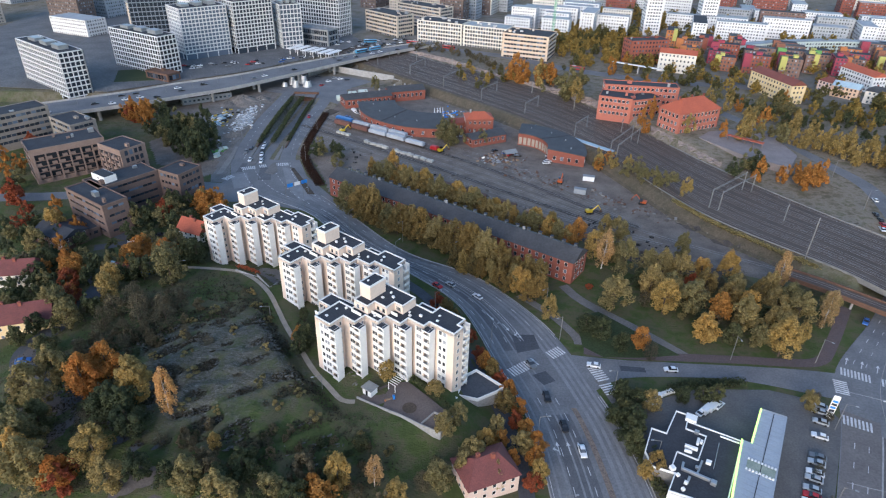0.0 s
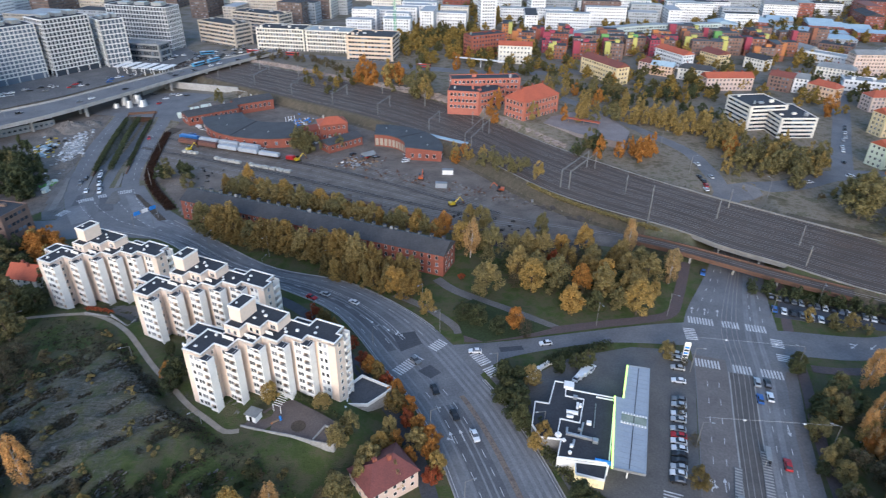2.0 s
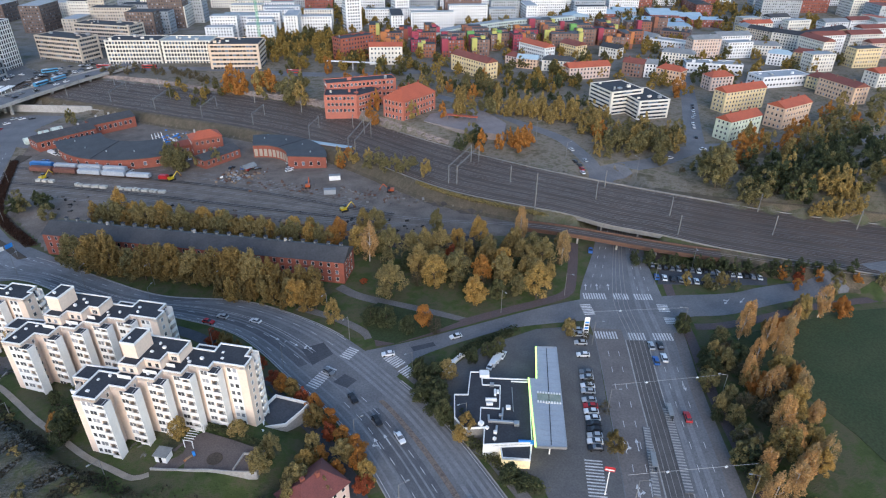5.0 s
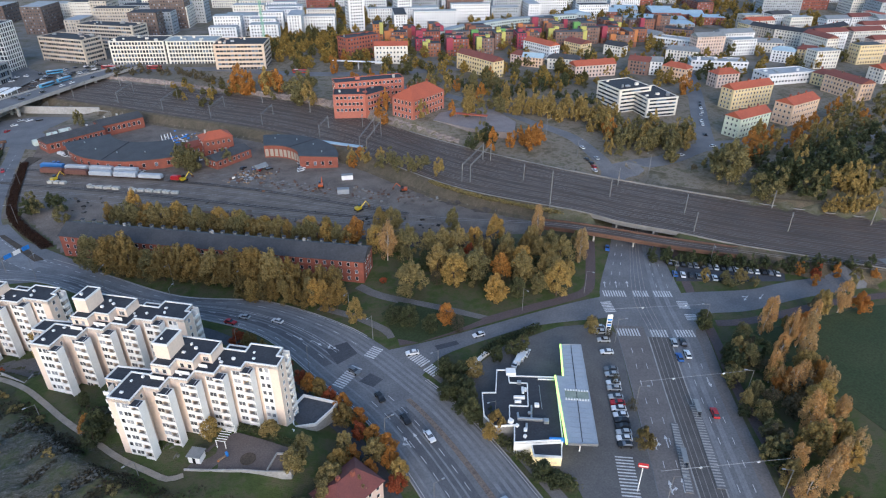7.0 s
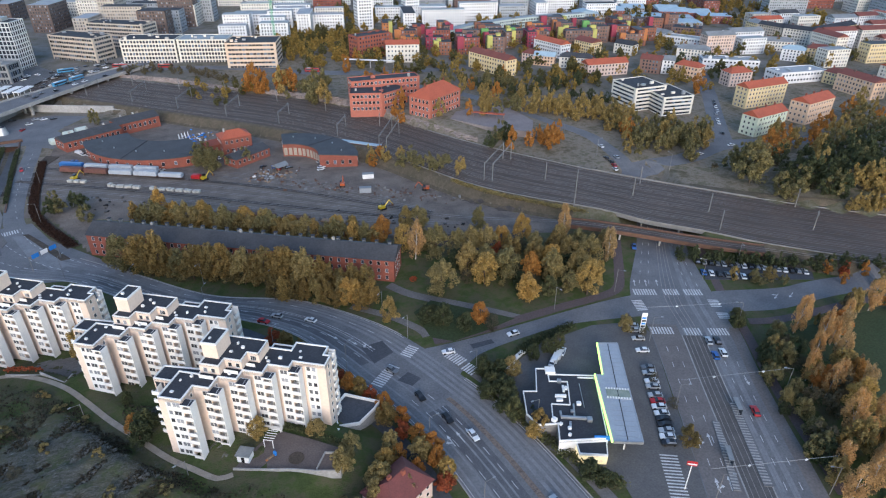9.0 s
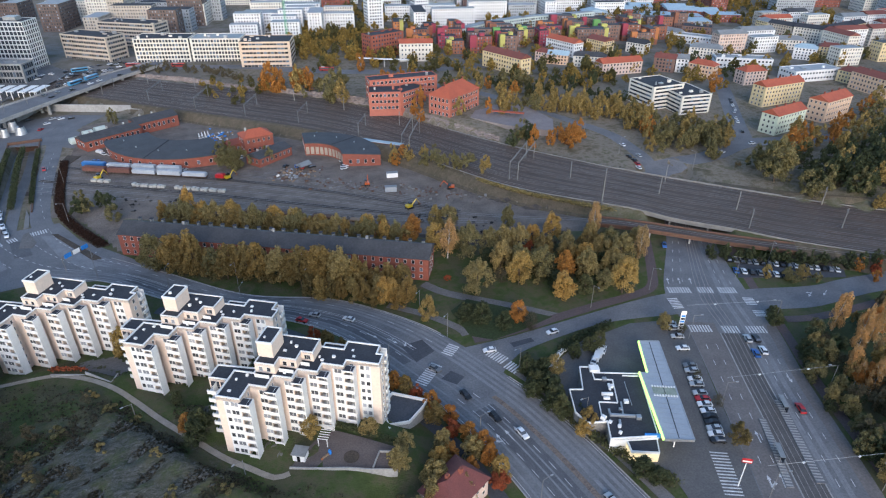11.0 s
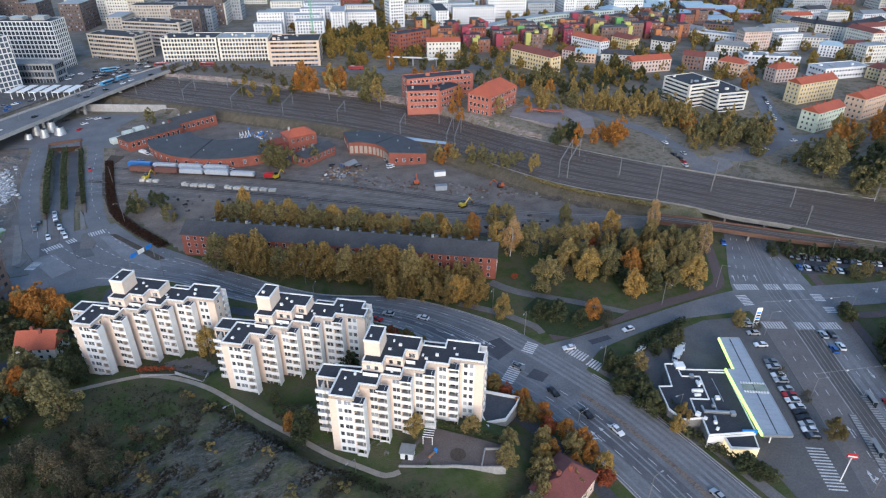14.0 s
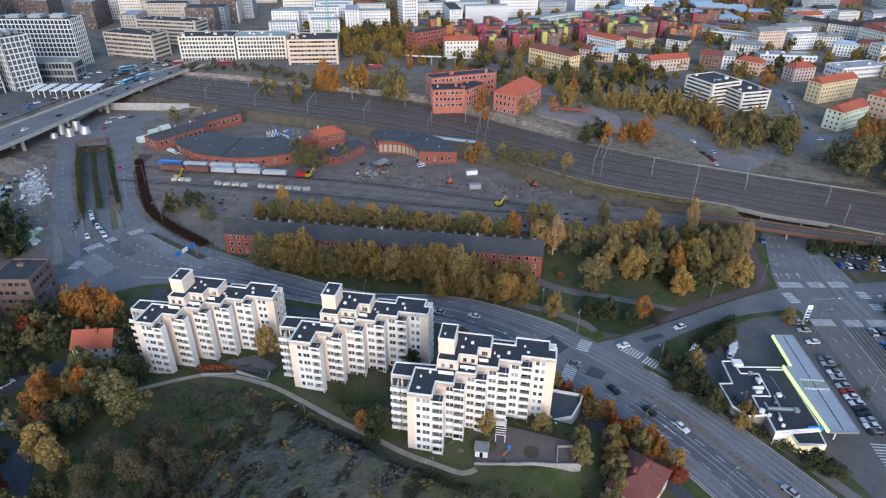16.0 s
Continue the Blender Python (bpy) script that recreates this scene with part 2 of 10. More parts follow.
def smooth(pts, step=4.0):
    """A Catmull-Rom line through the points, sampled about every step metres."""
    p = [np.array(q, float) for q in pts]
    p = [2 * p[0] - p[1]] + p + [2 * p[-1] - p[-2]]
    out = []
    for i in range(1, len(p) - 2):
        n = max(2, int(np.linalg.norm(p[i + 1] - p[i]) / step))
        for k in range(n):
            s = k / n
            out.append(0.5 * (2 * p[i] + (p[i + 1] - p[i - 1]) * s + (2 * p[i - 1] - 5 * p[i] + 4 * p[i + 1] - p[i + 2]) * s * s + (3 * p[i] - p[i - 1] - 3 * p[i + 1] + p[i + 2]) * s ** 3))
    out.append(p[-2])
    return np.array(out)


def resample(line, n):
    d = np.concatenate([[0], np.cumsum(np.linalg.norm(np.diff(line, axis=0), axis=1))])
    s = np.linspace(0, d[-1], n)
    return np.stack([np.interp(s, d, line[:, i]) for i in range(line.shape[1])], 1)


def offset(line, d):
    """The line shifted to its right by d."""
    t = np.gradient(line, axis=0)
    t /= np.linalg.norm(t, axis=1)[:, None]
    return line + d * np.stack([t[:, 1], -t[:, 0]], 1)


def dist(x, y, line):
    """Distance of points to a polyline (numpy); few points are tested against all its pieces at once."""
    if np.size(x) < 9:
        px, py, ln = np.asarray(x, float)[..., None], np.asarray(y, float)[..., None], np.asarray(line, float)
        a, d = ln[:-1], np.diff(ln, axis=0)
        s = np.clip(((px - a[:, 0]) * d[:, 0] + (py - a[:, 1]) * d[:, 1]) / (d ** 2).sum(1), 0, 1)
        return np.hypot(px - a[:, 0] - s * d[:, 0], py - a[:, 1] - s * d[:, 1]).min(-1)
    best = np.full(np.shape(x), 1e9)
    for a, b in zip(line[:-1], line[1:]):
        d = b - a
        s = np.clip(((x - a[0]) * d[0] + (y - a[1]) * d[1]) / (d @ d), 0, 1)
        best = np.minimum(best, np.hypot(x - a[0] - s * d[0], y - a[1] - s * d[1]))
    return best


def inside(x, y, poly):
    if np.size(x) < 9:
        a = np.asarray(poly, float)
        b, px, py = np.roll(a, -1, axis=0), np.asarray(x, float)[..., None], np.asarray(y, float)[..., None]
        c = ((a[:, 1] > py) != (b[:, 1] > py)) & (px < (b[:, 0] - a[:, 0]) * (py - a[:, 1]) / (b[:, 1] - a[:, 1] + 1e-12) + a[:, 0])
        return c.sum(-1) % 2 == 1
    r = np.zeros(np.shape(x), bool)
    for (ax, ay), (bx, by) in zip(poly, np.roll(poly, -1, axis=0)):
        c = ((ay > y) != (by > y)) & (x < (bx - ax) * (y - ay) / (by - ay + 1e-12) + ax)
        r ^= c
    return r


def sstep(a, b, v):
    s = np.clip((v - a) / (b - a), 0, 1)
    return s * s * (3 - 2 * s)


def strip(name, left, right, z, material, parent=None, label="", across=1):
    """A sheet between two lines of equal length; z is a height or a function of x and y arrays."""
    n = len(left)
    rows = [left + (right - left) * k / across for k in range(across + 1)]
    verts, faces = [], []
    for r in rows:
        zz = z(r[:, 0], r[:, 1]) if callable(z) else np.full(n, z)
        verts += [(float(a), float(b), float(c)) for (a, b), c in zip(r, zz)]
    for k in range(across):
        for i in range(n - 1):
            faces.append((k * n + i, (k + 1) * n + i, (k + 1) * n + i + 1, k * n + i + 1))
    ob = raw(name, verts, faces, material, parent)
    if ob.data.polygons[0].normal.z < 0:
        ob.data.flip_normals()
    return ob


def patch(name, poly, z, material, label="", category="ground", thick=0.3):
    bm = bmesh.new()
    prism(bm, poly, z - thick, z)
    ob = part(name, bm, material)
    return tagged(ob, label, category, kind="structure") if label else ob


# ---- the plan: lines of roads and railway ----
ROAD_L = resample(smooth([(33, 20), (32, 60), (31.6, 102), (29.7, 125), (26.7, 138.5), (22.3, 151.2), (11.5, 183.4), (-5.6, 203.9), (-37.2, 232.4), (-58.1, 258), (-84, 274)]), 140)
ROAD_R = resample(smooth([(62, 20), (60, 60), (58.4, 102.3), (55.8, 125.3), (52.4, 138.9), (47.3, 157.8), (38, 178.9), (17.9, 204.6), (-11, 223.5), (-36, 254), (-60, 283)]), 140)
ROAD_M = (ROAD_L + ROAD_R) / 2
RAIL_N = resample(smooth([(-110, 690), (-60, 605), (14.7, 525.9), (85, 450), (118, 398), (154.9, 310), (190.9, 246.3), (225.2, 199.1), (257.4, 160.4), (290, 130), (360, 75), (520, -40)]), 160)
RAIL_S = resample(smooth([(-140, 620), (-80, 550), (8.7, 448.2), (60, 388), (95.5, 331.6), (126, 255), (162.8, 206.9), (174, 187.5), (189.9, 168.3), (203.3, 149.6), (228.3, 122.2), (242, 107), (305, 40), (440, -90)]), 160)
RAIL_POLY = np.concatenate([RAIL_N, RAIL_S[::-1]])
NORTH_POLY = np.concatenate([RAIL_N, np.array([(2500, -40), (2500, 2500), (-110, 2500)])])
WEST_POLY = np.array([(-420, 420), (-222, 418), (-150, 478), (-90, 545), (-60, 590), (-110, 700), (-110, 2500), (-2500, 2500), (-2500, 420)])
TRAM = smooth([(75, 30), (98, 66), (119, 98), (135, 122), (147.5, 144.5), (173, 176.5), (197, 208)], 6)
UNDER = smooth([(147.5, 144.5), (173, 176.5), (197, 208), (214, 236)], 6)
RAMP = smooth([(-94, 338), (-94, 366), (-94.3, 400), (-93, 446)], 6)
RAIL_Z = 5.0


FOOT_LEVELS = [(-99, 203.5, 2.5), (-92, 202.3, 3.6), (-86.5, 200.4, 4.6), (-79, 199, 5.0), (-71.5, 196.3, 5.6), (-63.3, 188.6, 7.0), (-56.4, 179, 8.3), (-51, 168.5, 9.2), (-46, 158.5, 9.6), (-40, 148.5, 9.5), (-33.8, 138.4, 9.1), (-28.5, 132, 8.7), (-24, 126.9, 8.4), (-20.3, 126.4, 8.3)]


def path_blend(x, y, z):
    """Level the ground along the footpath."""
    best, level = np.full(np.shape(x), 1e9), np.zeros(np.shape(x))
    for (ax, ay, az), (bx, by, bz) in zip(FOOT_LEVELS[:-1], FOOT_LEVELS[1:]):
        dx, dy = bx - ax, by - ay
        q = np.clip(((x - ax) * dx + (y - ay) * dy) / (dx * dx + dy * dy), 0, 1)
        d = np.hypot(x - ax - q * dx, y - ay - q * dy)
        level = np.where(d < best, az + (bz - az) * q, level)
        best = np.minimum(best, d)
    return z + sstep(9, 2.6, best) * (level - z)


def zg(x, y):
    """Height of the ground."""
    x, y = np.asarray(x, float), np.asarray(y, float)
    z = 0.0 * x
    hill = 13.8 * np.exp(-((x + 52) ** 2 + (y - 138) ** 2) / (2 * 47 ** 2))
    hill *= sstep(15, 38, dist(x, y, ROAD_M[10:])) * (1 - 0.75 * sstep(30, -40, y)) * (1 - 0.55 * sstep(128, 106, y) * sstep(-45, -5, x))
    hill = np.maximum(0, hill - 0.5 * sstep(6, 0, hill)) * sstep(42, 20, x)
    z = z + hill
    for cx, cy, za, zb in ((-32.3, 140.1, 9.0, 6.4), (-50.8, 176.1, 7.2, 4.0), (-87.5, 210.5, 2.3, 2.3)):
        u, v = (x - cx) * 0.78 - (y - cy) * 0.625, (x - cx) * 0.625 + (y - cy) * 0.78
        k = sstep(-10, -5, u) * sstep(42, 37, u) * sstep(-6.5, -2, v) * sstep(34, 28, v)
        z = z + k * (np.minimum(z, za + (zb - za) * sstep(20, 32, u)) - z)
    for cx, cy, rx, ry, zz in ((-6, 126, 14, 11, 8.1), (-60, 195, 9, 8, 3.6)):
        k = np.exp(-((x - cx) / rx) ** 4 - ((y - cy) / ry) ** 4)
        z = z * (1 - k) + zz * k
    z = path_blend(x, y, z)
    rail = inside(x, y, RAIL_POLY)
    dn, ds = dist(x, y, RAIL_N), dist(x, y, RAIL_S)
    north = inside(x, y, NORTH_POLY) & ~rail
    west = inside(x, y, WEST_POLY) & ~rail
    nz = 4.5 + 1.5 * sstep(300, 600, y)
    nz = nz + 5.0 * np.exp(-(((x - 165) / 55) ** 4 + ((y - 375) / 62) ** 4)) * sstep(1, 4, dn)
    nz = nz + 9.0 * np.exp(-(((x - 325) / 60) ** 2 + ((y - 165) / 40) ** 2))
    nz = nz + 30 * sstep(500, 1500, np.hypot(x, y - 200) - 300)
    z = np.where(rail, RAIL_Z, z)
    z = np.where(north, RAIL_Z + (nz - RAIL_Z) * sstep(0.5, 5, dn), z)
    z = np.where(west, z + 5.5 * sstep(0, 14, np.minimum(dn, 400)), z)
    south = ~(rail | north | west)
    z = np.where(south, np.maximum(z, RAIL_Z + (z - RAIL_Z) * sstep(0.5, 8, ds)), z)
    u = dist(x, y, UNDER)
    under = sstep(19, 15, u) * sstep(252, 228, y)
    z = z * (1 - under)
    r = dist(x, y, RAMP)
    z = np.where(r < 7.2, -5.0 * sstep(336, 440, y) - 0.2, z)
    return z


def gz(x, y):
    return float(zg(np.array([x]), np.array([y]))[0])


FOOT = smooth([p[:2] for p in FOOT_LEVELS], 2.0)


# ---- ground sheet ----
def ground_sheet():
    gx = np.concatenate([[-3000, -1800, -1100, -700, -500], np.arange(-400, -130, 9), np.arange(-130, -108, 3), np.arange(-108, -8, 1.6), np.arange(-8, 232, 3), np.arange(232, 480, 9), np.arange(480, 900, 40), [1100, 1800, 3000]])
    gy = np.concatenate([[-3000, -1500, -700, -300, -120], np.arange(-40, 40, 9), np.arange(40, 88, 3), np.arange(88, 196, 1.6), np.arange(196, 465, 3), np.arange(465, 720, 9), np.arange(720, 1300, 40), [1600, 2200, 3000]])
    X, Y = np.meshgrid(gx, gy)
    Z = zg(X, Y)
    # knobbly rock on the hill: ridged noise, kept off the footpath and the buildings' feet
    rocky = np.exp(-((X + 56) ** 2 / (2 * 26 ** 2) + (Y - 126) ** 2 / (2 * 30 ** 2))) * sstep(3, 8, dist(X, Y, FOOT)) * (X < -12) * (Z > 3)
    for j, i in zip(*np.where(rocky > 0.03)):
        q = Vector((X[j, i] * 0.8 + Y[j, i] * 0.5, (Y[j, i] * 0.8 - X[j, i] * 0.5) * 2.0, 0))
        r = 1 - abs(noise.noise(q * 0.09)) * 2 + (1 - abs(noise.noise(q * 0.24)) * 2) * 0.5
        Z[j, i] += rocky[j, i] * (r - 0.6) * 1.9
    nx, ny = len(gx), len(gy)
    verts = np.stack([X, Y, Z], -1).reshape(-1, 3).tolist()
    faces = [(j * nx + i, j * nx + i + 1, (j + 1) * nx + i + 1, (j + 1) * nx + i) for j in range(ny - 1) for i in range(nx - 1)]
    ob = raw("ground", verts, faces, ground_material())
    for p in ob.data.polygons:
        p.use_smooth = True
    return tagged(ob, "uneven ground of autumn grass, soil and bare rock", "ground", kind="structure")


def ground_material():
    """Autumn grass over soil, with bare rock on the hill where broad noise lets it through."""
    m = bpy.data.materials.new("ground_mix")
    m.use_nodes = True
    nd, ln = m.node_tree.nodes, m.node_tree.links
    b = nd["Principled BSDF"]
    b.inputs["Roughness"].default_value = 0.95
    b.inputs["Specular IOR Level"].default_value = 0.15
    geo = nd.new("ShaderNodeNewGeometry")

    def noise_of(scale, detail=6, rough=0.6, stretch=None):
        n = nd.new("ShaderNodeTexNoise")
        n.inputs["Scale"].default_value = scale
        n.inputs["Detail"].default_value = detail
        n.inputs["Roughness"].default_value = rough
        if stretch:
            mp = nd.new("ShaderNodeMapping")
            mp.inputs["Scale"].default_value = stretch
            mp.inputs["Rotation"].default_value = (0, 0, radians(35))
            ln.new(geo.outputs["Position"], mp.inputs["Vector"])
            ln.new(mp.outputs[0], n.inputs["Vector"])
        else:
            ln.new(geo.outputs["Position"], n.inputs["Vector"])
        return n.outputs["Fac"]

    def ramp(fac, *stops):
        r = nd.new("ShaderNodeValToRGB")
        r.color_ramp.elements[0].position, r.color_ramp.elements[0].color = stops[0][0], (*stops[0][1], 1)
        r.color_ramp.elements[1].position, r.color_ramp.elements[1].color = stops[-1][0], (*stops[-1][1], 1)
        for p, c in stops[1:-1]:
            r.color_ramp.elements.new(p).color = (*c, 1)
        ln.new(fac, r.inputs[0])
        return r.outputs[0]

    grass = ramp(noise_of(0.12, 8, 0.7), (0.28, (0.036, 0.048, 0.02)), (0.45, (0.066, 0.088, 0.03)), (0.56, (0.1, 0.092, 0.055)), (0.66, (0.06, 0.078, 0.03)), (0.78, (0.14, 0.12, 0.085)))
    rock = ramp(noise_of(0.55, 9, 0.8, (1, 2.4, 1)), (0.33, (0.022, 0.023, 0.016)), (0.42, (0.08, 0.077, 0.066)), (0.46, (0.034, 0.037, 0.02)), (0.52, (0.15, 0.145, 0.134)), (0.56, (0.036, 0.038, 0.022)), (0.62, (0.26, 0.25, 0.235)), (0.67, (0.045, 0.044, 0.03)), (0.74, (0.17, 0.16, 0.15)))
    litter = ramp(noise_of(0.1, 9, 0.75), (0.3, (0.075, 0.072, 0.04)), (0.43, (0.15, 0.125, 0.085)), (0.52, (0.24, 0.2, 0.16)), (0.6, (0.12, 0.108, 0.062)), (0.74, (0.31, 0.265, 0.225)))
    axes = nd.new("ShaderNodeSeparateXYZ")
    ln.new(geo.outputs["Position"], axes.inputs[0])
    ym = nd.new("ShaderNodeMapRange")
    ym.inputs["From Min"].default_value, ym.inputs["From Max"].default_value = 255, 315
    half = nd.new("ShaderNodeMath")
    half.operation = "MULTIPLY_ADD"
    half.inputs[1].default_value = 0.5
    ln.new(axes.outputs["X"], half.inputs[0])
    ln.new(axes.outputs["Y"], half.inputs[2])
    ln.new(half.outputs[0], ym.inputs["Value"])
    soil = nd.new("ShaderNodeMix")
    soil.data_type = "RGBA"
    ln.new(ym.outputs[0], soil.inputs["Factor"])
    ln.new(grass, soil.inputs["A"])
    ln.new(litter, soil.inputs["B"])
    grass = soil.outputs["Result"]
    # distance from the middle of the bare hill
    sep = nd.new("ShaderNodeVectorMath")
    sep.operation = "DISTANCE"
    sep.inputs[1].default_value = (-62, 138, 12)
    ln.new(geo.outputs["Position"], sep.inputs[0])
    mr = nd.new("ShaderNodeMapRange")
    mr.inputs["From Min"].default_value, mr.inputs["From Max"].default_value = 46, 16
    mr.inputs["To Min"].default_value, mr.inputs["To Max"].default_value = -0.22, 0.12
    ln.new(sep.outputs["Value"], mr.inputs["Value"])
    ad = nd.new("ShaderNodeMath")
    ln.new(mr.outputs[0], ad.inputs[0])
    ln.new(noise_of(0.16, 11, 0.78), ad.inputs[1])
    mk = nd.new("ShaderNodeMapRange")
    mk.inputs["From Min"].default_value, mk.inputs["From Max"].default_value = 0.47, 0.64
    ln.new(ad.outputs[0], mk.inputs["Value"])
    mx = nd.new("ShaderNodeMix")
    mx.data_type = "RGBA"
    ln.new(mk.outputs[0], mx.inputs["Factor"])
    ln.new(grass, mx.inputs["A"])
    ln.new(rock, mx.inputs["B"])
    town = nd.new("ShaderNodeVectorMath")
    town.operation = "DISTANCE"
    town.inputs[1].default_value = (470, 640, 8)
    ln.new(geo.outputs["Position"], town.inputs[0])
    tm = nd.new("ShaderNodeMapRange")
    tm.inputs["From Min"].default_value, tm.inputs["From Max"].default_value = 350, 260
    ln.new(town.outputs["Value"], tm.inputs["Value"])
    paved = ramp(noise_of(0.05, 6, 0.7), (0.35, (0.11, 0.098, 0.058)), (0.45, (0.15, 0.138, 0.115)), (0.7, (0.23, 0.215, 0.2)))
    mt = nd.new("ShaderNodeMix")
    mt.data_type = "RGBA"
    west = nd.new("ShaderNodeVectorMath")
    west.operation = "DISTANCE"
    west.inputs[1].default_value = (-170, 760, 8)
    ln.new(geo.outputs["Position"], west.inputs[0])
    wm = nd.new("ShaderNodeMapRange")
    wm.inputs["From Min"].default_value, wm.inputs["From Max"].default_value = 330, 250
    ln.new(west.outputs["Value"], wm.inputs["Value"])
    both = nd.new("ShaderNodeMath")
    both.operation = "MAXIMUM"
    ln.new(tm.outputs[0], both.inputs[0])
    ln.new(wm.outputs[0], both.inputs[1])
    ln.new(both.outputs[0], mt.inputs["Factor"])
    ln.new(mx.outputs["Result"], mt.inputs["A"])
    ln.new(paved, mt.inputs["B"])
    ln.new(mt.outputs["Result"], b.inputs["Base Color"])
    bp = nd.new("ShaderNodeBump")
    bp.inputs["Strength"].default_value = 0.8
    bp.inputs["Distance"].default_value = 0.5
    ln.new(noise_of(0.9, 8, 0.7, (1, 2.2, 1)), bp.inputs["Height"])
    ln.new(bp.outputs[0], b.inputs["Normal"])
    return m


ground_sheet()


def drape(dz):
    return lambda x, y: zg(x, y) + dz


# ---- roads ----
def road(name, pts_l, pts_r, dz, material, label, n=60, across=1):
    l, r = resample(smooth(pts_l), n), resample(smooth(pts_r), n)
    return tagged(strip(name, l, r, drape(dz), material, across=across), label, "road", kind="structure")


def way(name, pts, width, dz, material, label, category="road", step=4.0, across=2):
    c = smooth(pts, step)
    return tagged(strip(name, offset(c, -width / 2), offset(c, width / 2), drape(dz), material, across=across), label, category, kind="structure")


tagged(strip("road_main", ROAD_L, ROAD_R, drape(0.08), M_ASPHALT, across=4), "wide grey asphalt avenue curving past the flats", "road", kind="structure")
road("road_cross", [(44, 158), (62, 155.5), (81, 154.2), (117, 152), (138, 149)], [(52, 141), (62, 146.5), (84, 147.3), (102, 145.5), (132, 136)], 0.09, M_ASPHALT, "grey asphalt side street between two junctions")
road("road_tram", [(200, 221), (163.9, 181.3), (133, 151.9), (122, 129.8), (105.6, 103.4), (85.4, 72.1), (60, 33)], [(219, 207), (183, 171.7), (161.2, 137.6), (148.6, 116.2), (132.4, 92.5), (111.6, 58.6), (86, 20)], 0.1, M_ASPHALT, "broad asphalt street with tram lanes under the railway", 80, 3)
road("road_east", [(150, 139), (162, 137.5), (187, 127.5), (207, 124), (270, 108)], [(146, 116), (156.5, 124), (176, 117.4), (206, 113), (266, 98)], 0.11, M_ASPHALT, "grey asphalt street leaving the tram junction", 40)
way("road_carriage", [(-98, 296), (-106.5, 325), (-108.8, 345), (-110, 386), (-107.5, 430), (-106, 450), (-106, 470)], 9, 0.09, M_ASPHALT, "grey asphalt carriageway beside the ramps")
way("road_carriage", [(-66, 286), (-79, 316), (-82.2, 342), (-80.5, 392), (-78, 425), (-77, 462)], 8.6, 0.1, M_ASPHALT, "grey asphalt carriageway beside the cutting")
way("road_ramp", [(-99, 318), (-98.9, 355), (-98.4, 400), (-97, 452)], 4.6, 0.12, M_ASPHALT, "asphalt ramp sinking into a tunnel")
way("road_ramp", [(-93.4, 318), (-92.8, 355), (-91.2, 400), (-90, 452)], 5.0, 0.12, M_ASPHALT, "asphalt ramp sinking into a tunnel")
way("road_west", [(-75, 285), (-110, 283), (-150, 292), (-200, 330), (-235, 372)], 13, 0.07, M_ASPHALT, "asphalt street between offices and the junction")
way("road_north", [(203, 220), (217, 239), (250, 236), (288, 241), (333, 226), (430, 196), (560, 150)], 13, 0.08, M_ASPHALT, "asphalt street behind the railway")
way("road_north", [(212, 236), (222, 268), (226, 296), (214, 334), (180, 420), (150, 470)], 9, 0.09, M_ASPHALT, "asphalt street climbing beside birch woods")
way("road_north", [(288, 241), (330, 285), (368, 324), (430, 392), (520, 500)], 11, 0.09, M_ASPHALT, "asphalt street between blocks of flats")
way("road_bus", [(-10, 590), (60, 560), (110, 520), (170, 490), (260, 470)], 13, 0.09, M_ASPHALT, "asphalt street below pale offices")
tagged(strip("footpath", offset(FOOT, -0.8), offset(FOOT, 0.8), drape(0.22), M_PATH, across=4), "pale gravel footpath over the grassy hill", "path", kind="structure")
way("footpath", [(24, 60), (25.5, 104), (23, 126), (18.5, 140), (13, 157), (2, 184), (-12, 202), (-42, 228)], 4.2, 0.12, M_ASPHALT_DARK, "asphalt cycle path beside the avenue", "path", 2.0)
way("footpath", [(52, 199), (58, 188), (74, 171), (86, 157)], 4.0, 0.09, M_PAVING, "pale path through the park", "path", 2.0)
way("footpath", [(64, 60), (62, 102), (59, 126), (56, 140), (54, 146)], 3.6, 0.1, M_PAVING, "grey paved walk beside the avenue", "path", 2.0)
way("footpath", [(158, 118), (163, 115.5), (176, 112), (212, 106), (258, 92)], 3.6, 0.13, M_RED_PAVING, "reddish walk beside the park", "path", 2.0)
way("footpath", [(117, 56), (136, 90), (151, 113), (166, 138), (187, 168)], 3.5, 0.09, M_RED_PAVING, "reddish walk beside the tram street", "path", 2.0)
way("footpath", [(52, 160), (62, 158), (82, 157), (104, 156), (118, 155), (130, 156), (140, 166), (157, 187)], 4.0, 0.1, M_RED_PAVING, "reddish walk along the wood", "path", 2.0)
way("footpath", [(51, 163), (50.5, 168), (44, 180), (34, 192)], 3.2, 0.125, M_PAVING, "grey walk beside the avenue", "path", 2.0)

